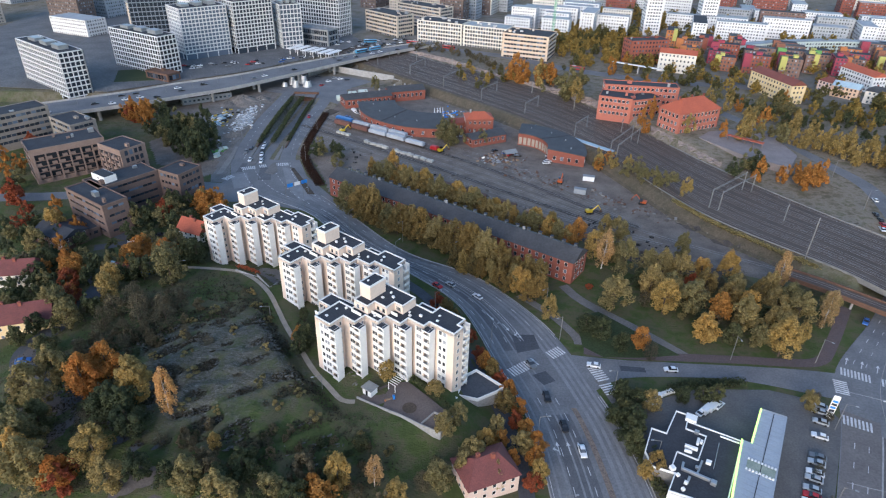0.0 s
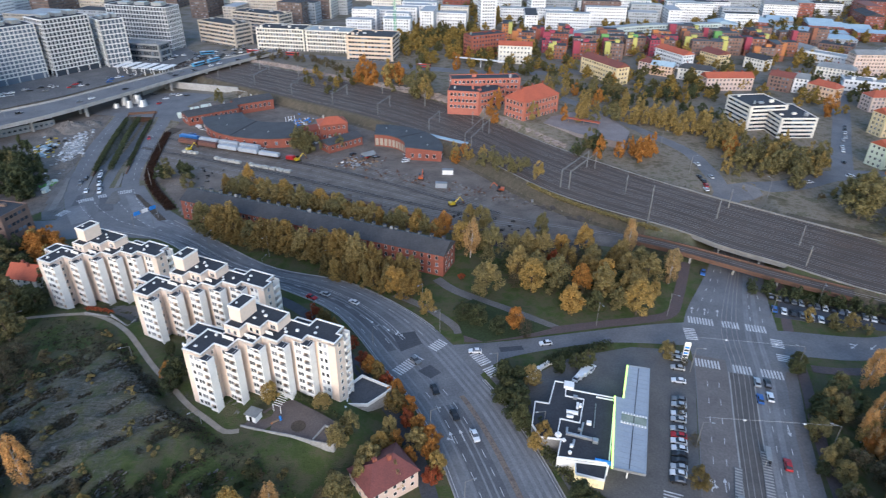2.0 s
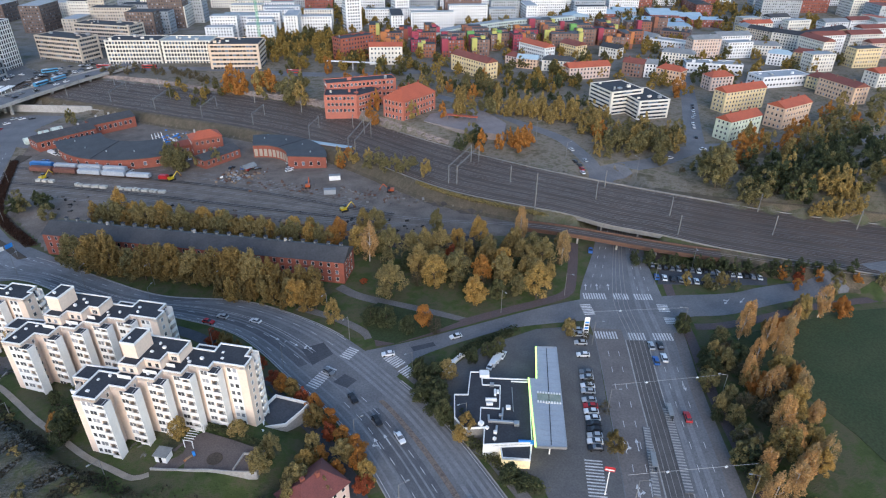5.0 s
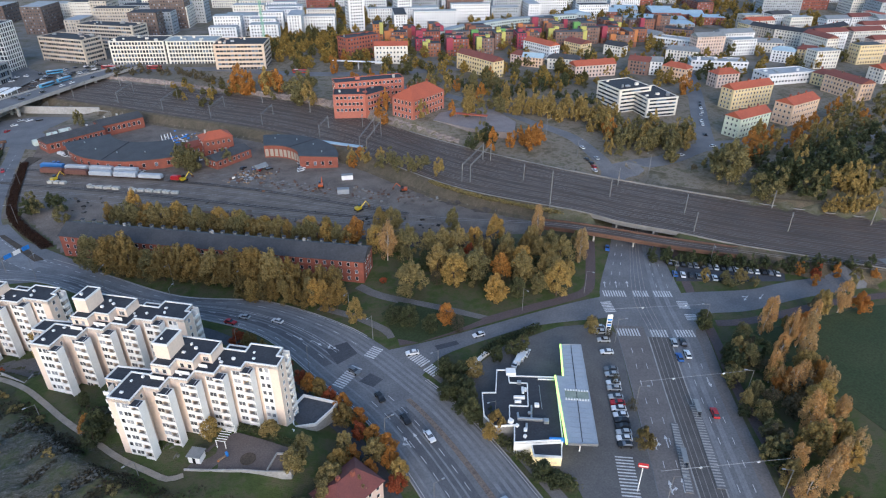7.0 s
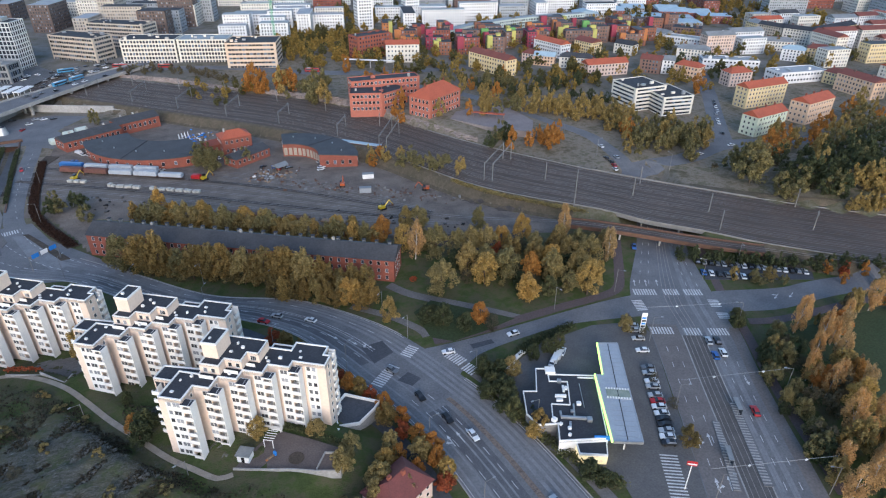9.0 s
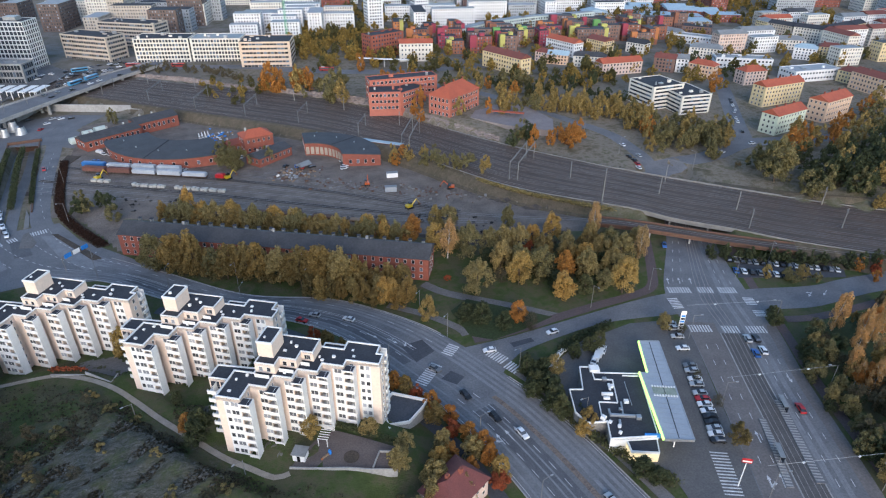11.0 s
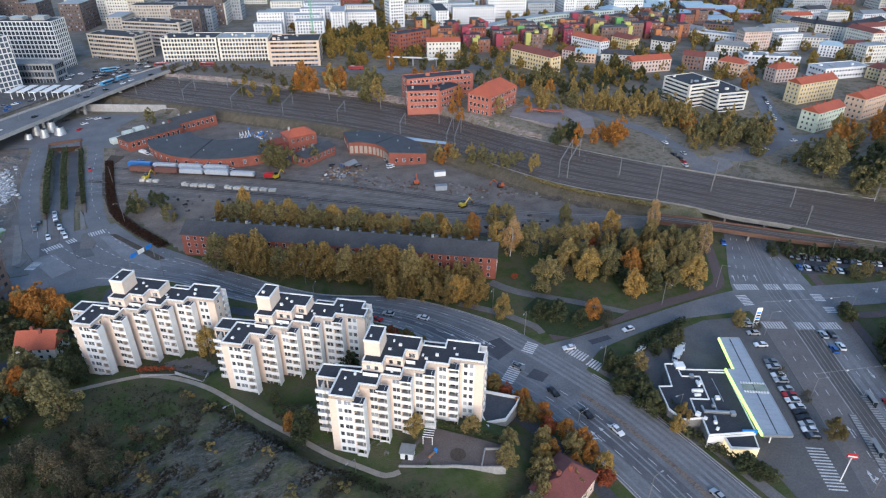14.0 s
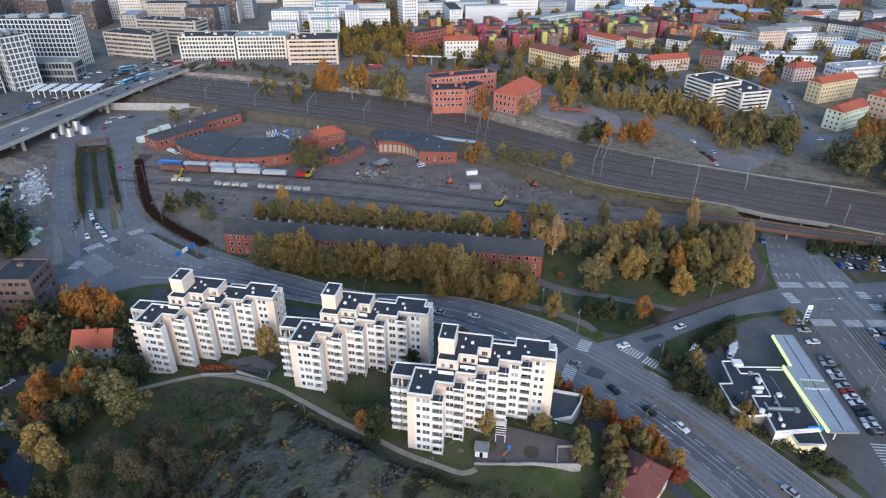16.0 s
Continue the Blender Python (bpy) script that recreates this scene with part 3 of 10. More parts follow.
# junction west, station forecourt, yards and lawns
patch("pavement_junction", [(-110, 268), (-84, 268), (-56, 258), (-36, 256), (-55, 284), (-66, 300), (-74, 322), (-112, 322), (-106, 300)], 0.045, M_ASPHALT, "broad asphalt junction with worn markings", "road")
patch("soil_heap_ground", [(-114.8, 359.7), (-111.4, 326.6), (-109.8, 313.4), (-106.5, 301), (-106.9, 290), (-113.5, 290.5), (-118.7, 309), (-121.5, 331), (-118.6, 358)], 0.042, M_PAVING, "worn paved strip between site and junction", "pavement")
patch("forecourt", [(60, 128), (66, 136), (84, 142), (106, 142), (120, 137), (122, 129), (105, 103), (92, 82), (80, 62), (66, 72), (70, 88), (58, 104), (55, 118)], 0.09, mat("forecourt_asphalt", (0.098, 0.095, 0.097), (0.13, 0.125, 0.122), 0.85, 9, 0.5, 0.35), "dark asphalt forecourt of the filling station", "pavement")
patch("yard", [(-19.7, 128.2), (-16.2, 131), (-11.2, 134), (-5.9, 135), (0, 129), (6.8, 121.5), (3.3, 115.4), (-2, 118.2), (-7.4, 121.6)], 8.35, mat("sanded_yard", (0.145, 0.118, 0.108), (0.115, 0.092, 0.085), 0.95, 5, 0.4, 0.35), "grey sanded playground with low walls", "playground", 1.5)
patch("lawn", [(53, 178), (62, 182), (74, 169), (84, 158), (70, 156.5), (58, 156.5), (52, 162)], 0.13, M_LAWN, "green triangular lawn beside the junction", "lawn")
patch("lawn", [(165, 108), (215, 100), (260, 85), (260, 20), (150, 20), (160, 60)], 0.13, M_LAWN, "dark green park lawn behind birches", "lawn")
patch("parking_ground", [(166, 145), (178, 155), (212, 131), (205, 125)], 0.14, M_ASPHALT_DARK, "asphalt car park beside the railway bridge", "car park")
patch("rail_yard", [(-78, 330), (-70, 404), (-62, 470), (-20, 470), (60, 380), (92, 326), (118, 262), (150, 210), (140, 203), (60, 240), (-45, 312)], 0.06, M_GRAVEL, "sandy gravel ground of the old railway depot", "yard")
patch("soil_heap_ground", [(-119, 318), (-128, 322), (-162, 357), (-186, 382), (-176, 400), (-170, 418), (-151, 438), (-138, 459), (-113, 451), (-113, 400), (-116, 345)], 0.05, M_GRAVEL, "bare gravel construction ground", "ground")
patch("school_yard", [(158, 345), (176, 365), (205, 352), (203, 318), (190, 300), (170, 322)], 9.6, mat("school_gravel", (0.25, 0.215, 0.21), (0.2, 0.17, 0.165), 0.95, 6, 0.5, 0.3), "pale reddish gravel school yard", "yard", 4)
patch("soil_bank", [(-74.3, 404), (-70.5, 415), (-63.8, 410), (-70.5, 398), (-71.5, 372), (-71, 334), (-65.5, 317), (-54.5, 288.5), (-59.4, 288), (-70.4, 314), (-76, 335), (-77, 352)], 0.3, M_SOIL, "dark planted bank beside the avenue", "bank")
patch("road_circle", [(-135, 462), (-119, 452), (-82, 440), (-60, 420), (-52, 430), (-66, 462), (-48, 488), (-70, 500), (-92, 500), (-133, 482)], 0.05, M_ASPHALT, "asphalt place under the overpass", "road")
patch("road_circle", [(-104 + 27 * math.cos(a * math.pi / 18), 478 + 24 * math.sin(a * math.pi / 18)) for a in range(36)], 0.12, M_ASPHALT, "round asphalt turning place under the overpass", "road")
patch("city_ground", [(-420, 440), (-226, 424), (-150, 484), (-90, 552), (-66, 600), (-120, 720), (-430, 720)], 6.3, mat("plaza_asphalt", (0.098, 0.099, 0.104), (0.145, 0.144, 0.146), 0.85, 18, 1.2, 0.5, 0.005), "paved plaza below the office towers", "pavement")

way("road_office", [(-225, 262), (-206, 268), (-186, 270), (-166, 275), (-150, 290)], 9, 0.11, M_ASPHALT, "asphalt street in front of brown offices")
way("road_office", [(-140, 222), (-127, 226.5), (-103, 231.5), (-86, 243), (-78, 262)], 5, 0.11, M_ASPHALT_DARK, "narrow asphalt lane behind the flats")


def drape_patch(name, poly, dz, material, label, category, cell=2.0):
    """A flat surface laid over the ground, following it."""
    p = np.array(poly, float)
    gx, gy = np.arange(p[:, 0].min(), p[:, 0].max() + cell, cell), np.arange(p[:, 1].min(), p[:, 1].max() + cell, cell)
    X, Y = np.meshgrid(gx, gy)
    Z = zg(X, Y) + dz
    ok = inside(X.ravel(), Y.ravel(), p).reshape(X.shape)
    n = len(gx)
    faces = [(j * n + i, j * n + i + 1, (j + 1) * n + i + 1, (j + 1) * n + i) for j in range(len(gy) - 1) for i in range(n - 1) if ok[j, i] and ok[j + 1, i] and ok[j, i + 1] and ok[j + 1, i + 1]]
    used = sorted({i for f in faces for i in f})
    at = {v: k for k, v in enumerate(used)}
    v = np.stack([X, Y, Z], -1).reshape(-1, 3)[used]
    return tagged(raw(name, v.tolist(), [tuple(at[i] for i in f) for f in faces], material), label, category, kind="structure")


M_YARD = mat("court_asphalt", (0.125, 0.108, 0.1), (0.09, 0.078, 0.074), 0.92, 6, 0.5, 0.4)
drape_patch("courtyard", [(-74, 80), (-74, 103), (-70, 106), (-63, 106.5), (-56, 105), (-51, 94), (-48, 80)], 0.3, M_YARD, "dark asphalt courtyard below the wooded hill", "yard", 1.0)
drape_patch("courtyard", [(-129, 147), (-126, 156), (-111, 135), (-91.5, 120), (-88, 110), (-98, 109), (-109, 117.5), (-120, 130)], 0.25, M_YARD, "dark asphalt courtyard beside a red-roofed house", "yard", 1.0)
drape_patch("gravel_ground", [(-73, 345), (-68, 352), (-50, 345), (-46, 310), (-41, 266), (-52, 281), (-60, 303), (-68, 325)], 0.1, M_GRAVEL, "bare sandy gravel beside the depot", "ground", 1.5)
patch("traffic_island", [(-113.5, 300), (-110.5, 297), (-108, 303), (-111, 312), (-113.5, 308)], 0.22, M_PAVING, "paved traffic island of the junction", "traffic island")
patch("traffic_island", [(-101, 318), (-99.5, 312), (-96.5, 314), (-97, 330), (-100, 330)], 0.22, M_PAVING, "paved traffic island of the junction", "traffic island")
patch("traffic_island", [(-89, 303), (-84, 301), (-82.5, 306), (-86, 318), (-88, 316)], 0.22, M_PAVING, "paved traffic island of the junction", "traffic island")
patch("soil_bank", [(-76.8, 310.5), (-74.5, 310), (-58, 277.8), (-61.5, 277.6)], 0.28, M_SOIL, "narrow planted strip between carriageways", "bank")
drape_patch("gravel_ground", [(-114, 300), (-122, 294), (-150, 312), (-168, 345), (-163, 356), (-128, 322), (-117, 318)], 0.09, M_GRAVEL, "bare gravel beside the junction", "ground", 1.5)
M_SITE = mat("site_gravel", (0.2, 0.175, 0.155), (0.12, 0.105, 0.095), 0.95, 8, 0.7, 0.7, 0.05)
drape_patch("building_site", [(-164, 404), (-144, 440), (-118, 452), (-114.5, 430), (-116, 386), (-114.5, 345), (-118, 322), (-131, 352)], 0.1, M_SITE, "bare gravelly building site with tyre tracks", "ground", 2.0)
patch("lawn", [(-243, 480), (-225, 487), (-205, 455), (-232, 448)], 6.42, M_LAWN, "small lawn between office slabs", "lawn")


# ---- railway ----
def wall_line(bm, line, w, z0, z1):
    """One connected wall along a line."""
    a, b = offset(line, -w / 2), offset(line, w / 2)
    rows = [[bm.verts.new((*p, z0)), bm.verts.new((*q, z0)), bm.verts.new((*q, z1)), bm.verts.new((*p, z1))] for p, q in zip(a, b)]
    for p, q in zip(rows[:-1], rows[1:]):
        for i in range(4):
            bm.faces.new((p[i], p[(i + 1) % 4], q[(i + 1) % 4], q[i]))
    bm.faces.new(rows[0])
    bm.faces.new(rows[-1][::-1])


def track(line, name, z, group, bed=True, ballast=None):
    """One track: ballast strip and two rails, as one thing."""
    t = thing(name, Matrix.Identity(4), "railway track with dull steel rails on brown ballast", "track", group, "structure")
    zz = (lambda x, y: np.full(np.shape(x), z)) if not callable(z) else z
    if bed:
        strip("ballast", offset(line, -1.5), offset(line, 1.5), lambda x, y: zz(x, y) + 0.1, ballast or M_BALLAST, t)
    for s in (-0.76, 0.76):
        a, b = offset(line, s - 0.1), offset(line, s + 0.1)
        strip("rail", a, b, lambda x, y: zz(x, y) + 0.3, M_RAIL, t)
    return t


tagged(strip("railway_bed", RAIL_S[6:150], RAIL_N[6:150], RAIL_Z + 0.06, M_RAILBED, across=2), "brown ballast bed of the main railway", "railway", kind="structure")
for k in range(11):
    f = 0.07 + 0.86 * k / 10 + (0.018 if k % 3 == 1 else -0.012)
    track(RAIL_S[6:150] * (1 - f) + RAIL_N[6:150] * f, "railway_track", RAIL_Z, "main line tracks")

YARD = smooth([(-78, 388), (-30, 352), (20, 312), (70, 266), (108, 230), (150, 197), (182, 163), (205, 141), (240, 108), (310, 46)], 5)
M_YARDBED = mat("depot_ballast", (0.095, 0.078, 0.068), (0.055, 0.046, 0.041), 0.95, 7, 0.6, 0.7, 0.03)
yb = YARD[: int(len(YARD) * 0.52)]
tagged(strip("depot_bed", offset(yb, -25), offset(yb, 25), lambda x, y: zg(x, y) + 0.05, M_YARDBED, across=10), "dark oily ballast between the depot tracks", "railway", kind="structure")
YARD_Z = lambda x, y: np.maximum(zg(x, y), 0.08 + 4.3 * sstep(70, 150, x)) + 0.02
spread = 1 - 0.93 * sstep(20, 135, YARD[:, 0])
for k in range(8):
    d = (k - 3.5) * 6.2
    t = np.gradient(YARD, axis=0)
    t /= np.linalg.norm(t, axis=1)[:, None]
    ln_ = YARD + (d * spread)[:, None] * np.stack([t[:, 1], -t[:, 0]], 1)
    if k in (0, 7):
        ln_ = ln_[: len(ln_) // 2]
    if k != 3:
        ln_ = ln_[ln_[:, 0] < 88 + 5 * (k % 4)]
    track(ln_, "railway_track", YARD_Z, "depot tracks", k in (2, 5), M_YARDBED)


# bridges over the tram street
def rail_bridge(name, l, r, z, material, label, piers):
    ob = thing(name, Matrix.Identity(4), label, "bridge", kind="")
    n = len(l)
    bm = bmesh.new()
    rows = []
    for a, b in zip(l, r):
        rows.append([bm.verts.new((a[0], a[1], z)), bm.verts.new((b[0], b[1], z)), bm.verts.new((b[0], b[1], z - 1.3)), bm.verts.new((a[0], a[1], z - 1.3))])
    for p, q in zip(rows[:-1], rows[1:]):
        for i in range(4):
            bm.faces.new((p[i], p[(i + 1) % 4], q[(i + 1) % 4], q[i]))
    bm.faces.new(rows[0])
    bm.faces.new(rows[-1][::-1])
    part("deck", bm, material, ob)
    for edge, s in ((l, 1), (r, -1)):
        bm = bmesh.new()
        wall_line(bm, offset(edge, 0.25 * s), 0.4, z, z + 0.75)
        part("parapet", bm, M_CONCRETE_D if material is M_CONCRETE else M_RUST, ob)
    for x, y in piers:
        bm = bmesh.new()
        tube(bm, (x, y, -0.5), (x, y, z - 1.3), 0.45, n=8)
        part("pier", bm, M_CONCRETE, ob)
    return ob


sel = [i for i in range(len(RAIL_S)) if 158 < RAIL_S[i][0] < 204]
i0, i1 = sel[0], sel[-1]
pier = [tuple(RAIL_S[i0] * (1 - f) + RAIL_S[i1] * f + np.array((1.0, 1.0)) * g) for f in (0.12, 0.34, 0.56, 0.78) for g in (1, 14, 27)]
rail_bridge("railway_bridge", RAIL_S[i0:i1 + 1], RAIL_N[i0:i1 + 1], RAIL_Z + 0.03, M_CONCRETE, "long concrete railway bridge on round piers", pier)
ys = [p for p in YARD if 142 < p[0] < 204]
ys = np.array(ys)
rail_bridge("yard_bridge", offset(ys, 3.4), offset(ys, -3.4), 4.4, M_RUST, "rusty steel bridge carrying a depot track", [(158, 186), (170, 174), (181, 162)])
tagged(strip("bridge_ballast", offset(ys, -2.8), offset(ys, 2.8), 4.42, M_BALLAST), "brown ballast on the depot track bridge", "railway", kind="structure")
# retaining edge of the railway
for line, nm in ((RAIL_N, "low concrete wall along the railway"), (RAIL_S, "concrete edge of the railway embankment")):
    part_line = line[70:140]
    bm = bmesh.new()
    wall_line(bm, part_line, 0.4, RAIL_Z - 1.5, RAIL_Z + 0.5)
    tagged(part("edge_wall", bm, M_CONCRETE_D), nm, "wall", kind="structure")


def bank(line, d, a, b, material, label):
    """A smooth slope from the railway's edge down to the ground."""
    l = line[a:b]
    outs = [offset(l, d * k / 4) for k in range(5)]
    verts, faces, n = [], [], len(l)
    for k, o in enumerate(outs):
        zz = RAIL_Z + 0.1 if k == 0 else np.maximum(zg(o[:, 0], o[:, 1]), RAIL_Z + 0.1 - 5.2 * float(sstep(0, 4, k)) if d > 0 else 0) + 0.18
        zz = np.broadcast_to(zz, (n,))
        verts += [(float(p[0]), float(p[1]), float(q)) for p, q in zip(o, zz)]
    for k in range(4):
        for i in range(n - 1):
            faces.append((k * n + i, k * n + i + 1, (k + 1) * n + i + 1, (k + 1) * n + i))
    ob = raw("bank", verts, faces, material)
    if ob.data.polygons[0].normal.z < 0:
        ob.data.flip_normals()
    tagged(ob, label, "bank", kind="structure")


M_BANK = mat("dry_grass", (0.125, 0.098, 0.07), (0.075, 0.064, 0.042), 0.95, 4, 0.5, 0.8, 0.1)
bank(RAIL_S, 9, 20, i0, M_BANK, "dry grassy railway bank above the depot")
bank(RAIL_S, 9, i1, 150, M_BANK, "dry grassy railway bank above the car park")
bank(RAIL_N, -6, 88, 150, M_BANK, "dry grassy verge north of the railway")


def rock_wall(i0, i1, height, label):
    """A blasted rock face along the railway."""
    line = offset(RAIL_N, -1.5)[i0:i1]
    rng = np.random.default_rng(5)
    line = resample(line, 90)
    n = len(line)
    verts, faces = [], []
    for k in range(6):
        off = offset(line, -k * 0.55)
        for i in range(n):
            h = (height * (1 - abs(i / n - 0.5) * 1.1)) * k / 5
            verts.append((off[i][0] + rng.normal(0, 0.35), off[i][1] + rng.normal(0, 0.35), RAIL_Z - 0.5 + h + rng.normal(0, 0.2)))
    for k in range(5):
        for i in range(n - 1):
            faces.append((k * n + i, k * n + i + 1, (k + 1) * n + i + 1, (k + 1) * n + i))
    ob = raw("rock_face", verts, faces, M_ROCKWALL)
    tagged(ob, label, "rock face", kind="structure")


rock_wall(46, 77, 6.2, "blasted pale granite cutting beside the railway")
rock_wall(20, 45, 4.2, "low reddish rock bank above the railway")


# catenary
def portal(name, a, b, z, h):
    """Two lattice masts with a beam across the tracks."""
    t = thing(name, pose(a[0], a[1], z, 0, 0, math.degrees(math.atan2(b[1] - a[1], b[0] - a[0]))), "grey steel catenary portal over railway tracks", "catenary portal", "catenary portals")
    w = math.hypot(b[0] - a[0], b[1] - a[1])
    for x in (0, w):
        bm = bmesh.new()
        for dx in (-0.35, 0.35):
            tube(bm, (x + dx, 0, -0.5), (x + dx, 0, h), 0.13, n=4)
        for i in range(int(h)):
            tube(bm, (x - 0.35, 0, i), (x + 0.35, 0, i + 1), 0.06, n=4)
        part("mast", bm, M_MAST, t)
    bm = bmesh.new()
    for dz in (0, 0.8):
        tube(bm, (0, 0, h - 1 + dz), (w, 0, h - 1 + dz), 0.12, n=4)
    for i in range(int(w / 1.2)):
        tube(bm, (i * 1.2, 0, h - 1 + 0.8 * (i % 2)), (i * 1.2 + 1.2, 0, h - 0.2 - 0.8 * (i % 2)), 0.07, n=4)
    part("beam", bm, M_MAST, t)
    return t


def rail_mast(name, x, y, z, h, arm, rz):
    t = thing(name, pose(x, y, z, 0, 0, rz), "grey steel mast beside railway tracks", "catenary mast", "catenary masts")
    bm = bmesh.new()
    tube(bm, (0, 0, -0.5), (0, 0, h), 0.28, 0.2, 6)
    part("post", bm, M_MAST, t)
    bm = bmesh.new()
    for s in (-1, 1):
        tube(bm, (0, 0, h - 2.2), (s * arm, 0, h - 1.2), 0.09, n=4)
        tube(bm, (0, 0, h - 0.7), (s * arm, 0, h - 1.2), 0.07, n=4)
    part("bracket", bm, M_MAST, t)
    return t


for i, (f0, f1, h) in ((24, (0.12, 0.5, 8)), (31, (0.15, 0.6, 8)), (38, (0.12, 0.55, 8)), (45, (0.1, 0.5, 8)), (52, (0.12, 0.45, 8)), (60, (0.1, 0.42, 8)), (66, (0.0, 0.62, 10)), (67, (0.0, 0.62, 10))):
    a, b = (RAIL_S[i] * (1 - f) + RAIL_N[i] * f for f in (f0, f1))
    portal("catenary_portal", a, b, RAIL_Z, h)
for i, f, h in ((28, 0.8, 9), (35, 0.82, 9), (42, 0.78, 9), (49, 0.8, 9), (56, 0.75, 9), (64, 0.7, 9), (84, 0.5, 9), (119, 0.6, 10), (128, 0.4, 10)):
    p = RAIL_S[i] * (1 - f) + RAIL_N[i] * f
    d = RAIL_S[i] - RAIL_N[i]
    rail_mast("catenary_mast", p[0], p[1], RAIL_Z, h, 2.4, math.degrees(math.atan2(d[1], d[0])))
for x, y in ((132, 260), (135.5, 257.5)):
    portal("catenary_portal", (x, y), (x + 25, y + 21), RAIL_Z, 10)
for x, y in ((188, 211), (201, 220), (207, 181), (197, 166), (248, 166), (234, 147), (273, 134)):
    rail_mast("catenary_mast", x, y, RAIL_Z, 9.5, 2.4, 40)
rail_mast("tall_mast", 154, 214, 0, 24, 0.8, 40)


# ---- windows ----
def window_mesh(name, w, h, frame_mat, glass, bars=1, depth=0.1):
    """A window in the xz plane, its outside towards -y: one frame with recessed panes, in two materials."""
    bm = bmesh.new()
    n = bars + 1
    xs = [-w / 2 + w * i / n for i in range(n + 1)]
    lo = [bm.verts.new((x, -depth, 0)) for x in xs]
    hi = [bm.verts.new((x, -depth, h)) for x in xs]
    panes = [bm.faces.new((lo[i], lo[i + 1], hi[i + 1], hi[i])) for i in range(n)]
    rim = [e for e in bm.edges if len(e.link_faces) == 1]
    out = bmesh.ops.extrude_edge_only(bm, edges=rim)
    for v in out["geom"]:
        if isinstance(v, bmesh.types.BMVert):
            v.co.y = 0.03
    for f in panes:
        bmesh.ops.inset_individual(bm, faces=[f], thickness=0.08)
        for v in f.verts:
            v.co.y += depth * 0.6
        f.material_index = 1
    me = bpy.data.meshes.new(name)
    bmesh.ops.recalc_face_normals(bm, faces=bm.faces)
    bm.to_mesh(me)
    bm.free()
    me.materials.append(frame_mat)
    me.materials.append(glass)
    return me


def outline(bm, poly, w, z0, z1):
    """A rim of width w inside a closed outline, corners mitred."""
    n = len(poly)
    p = [Vector(q) for q in poly]
    area = sum(p[i].x * p[(i + 1) % n].y - p[(i + 1) % n].x * p[i].y for i in range(n))
    s = 1 if area > 0 else -1
    inner = []
    for i in range(n):
        a, b, c = p[i - 1], p[i], p[(i + 1) % n]
        d1, d2 = (b - a).normalized(), (c - b).normalized()
        n1, n2 = Vector((-d1.y, d1.x)) * s, Vector((-d2.y, d2.x)) * s
        m = n1 + n2
        inner.append(b + m * (w / max(0.2, m.dot(n1))))
    for i in range(n):
        j = (i + 1) % n
        v = [bm.verts.new((*q, z)) for z in (z0, z1) for q in (p[i], p[j], inner[j], inner[i])]
        for f in ((0, 3, 2, 1), (4, 5, 6, 7), (0, 1, 5, 4), (1, 2, 6, 5), (2, 3, 7, 6), (3, 0, 4, 7)):
            bm.faces.new([v[k] for k in f])


# ---- the three stepped blocks of flats ----
WIN_S = window_mesh("window", 1.05, 1.35, M_WHITE, M_GLASS_FLAT, 0)
WIN_M = window_mesh("window", 1.9, 1.35, M_WHITE, M_GLASS_FLAT, 1)
WIN_N = window_mesh("window", 0.75, 1.2, M_WHITE, M_GLASS_FLAT, 0)
STOREY = 2.62
BAYS = [(0.0, 6.3, 0.0), (6.3, 10.75, 5.1), (10.75, 15.7, 9.35), (15.7, 21.0, 12.8), (21.0, 26.7, 16.1), (26.7, 35.4, 18.55)]
BACK = 26.2


def balcony_mesh():
    """A balcony unit, 2.5 m wide and 2.1 m deep, its front towards -y: slab, panel, rail, side rail and the door
    behind, widened in dark glass to paint the gap's shade.
    """
    bm = bmesh.new()
    box(bm, 0, 2.5, -2.1, 0, -0.18, 0)
    box(bm, 0.05, 2.45, -2.1, -1.98, -0.1, 0.92)
    box(bm, 0.0, 0.1, -2.1, -1.5, 0, 0.92)
    box(bm, 0.0, 2.5, -2.13, -1.96, 1.0, 1.06)
    box(bm, 1.7, 1.78, -1.9, -0.1, 0, 2.4)
    n1 = len(bm.faces)
    # door drawn nearly full width and dark, standing in for shade in the recess
    box(bm, 0.1, 2.4, -0.06, 0.0, 0.02, 2.38)
    bm.faces.ensure_lookup_table()
    for q in bm.faces[n1:]:
        q.material_index = 1
    me = bpy.data.meshes.new("balcony")
    bm.to_mesh(me)
    bm.free()
    me.materials.append(M_WHITE)
    me.materials.append(M_GLASS)
    return me


BALCONY = balcony_mesh()


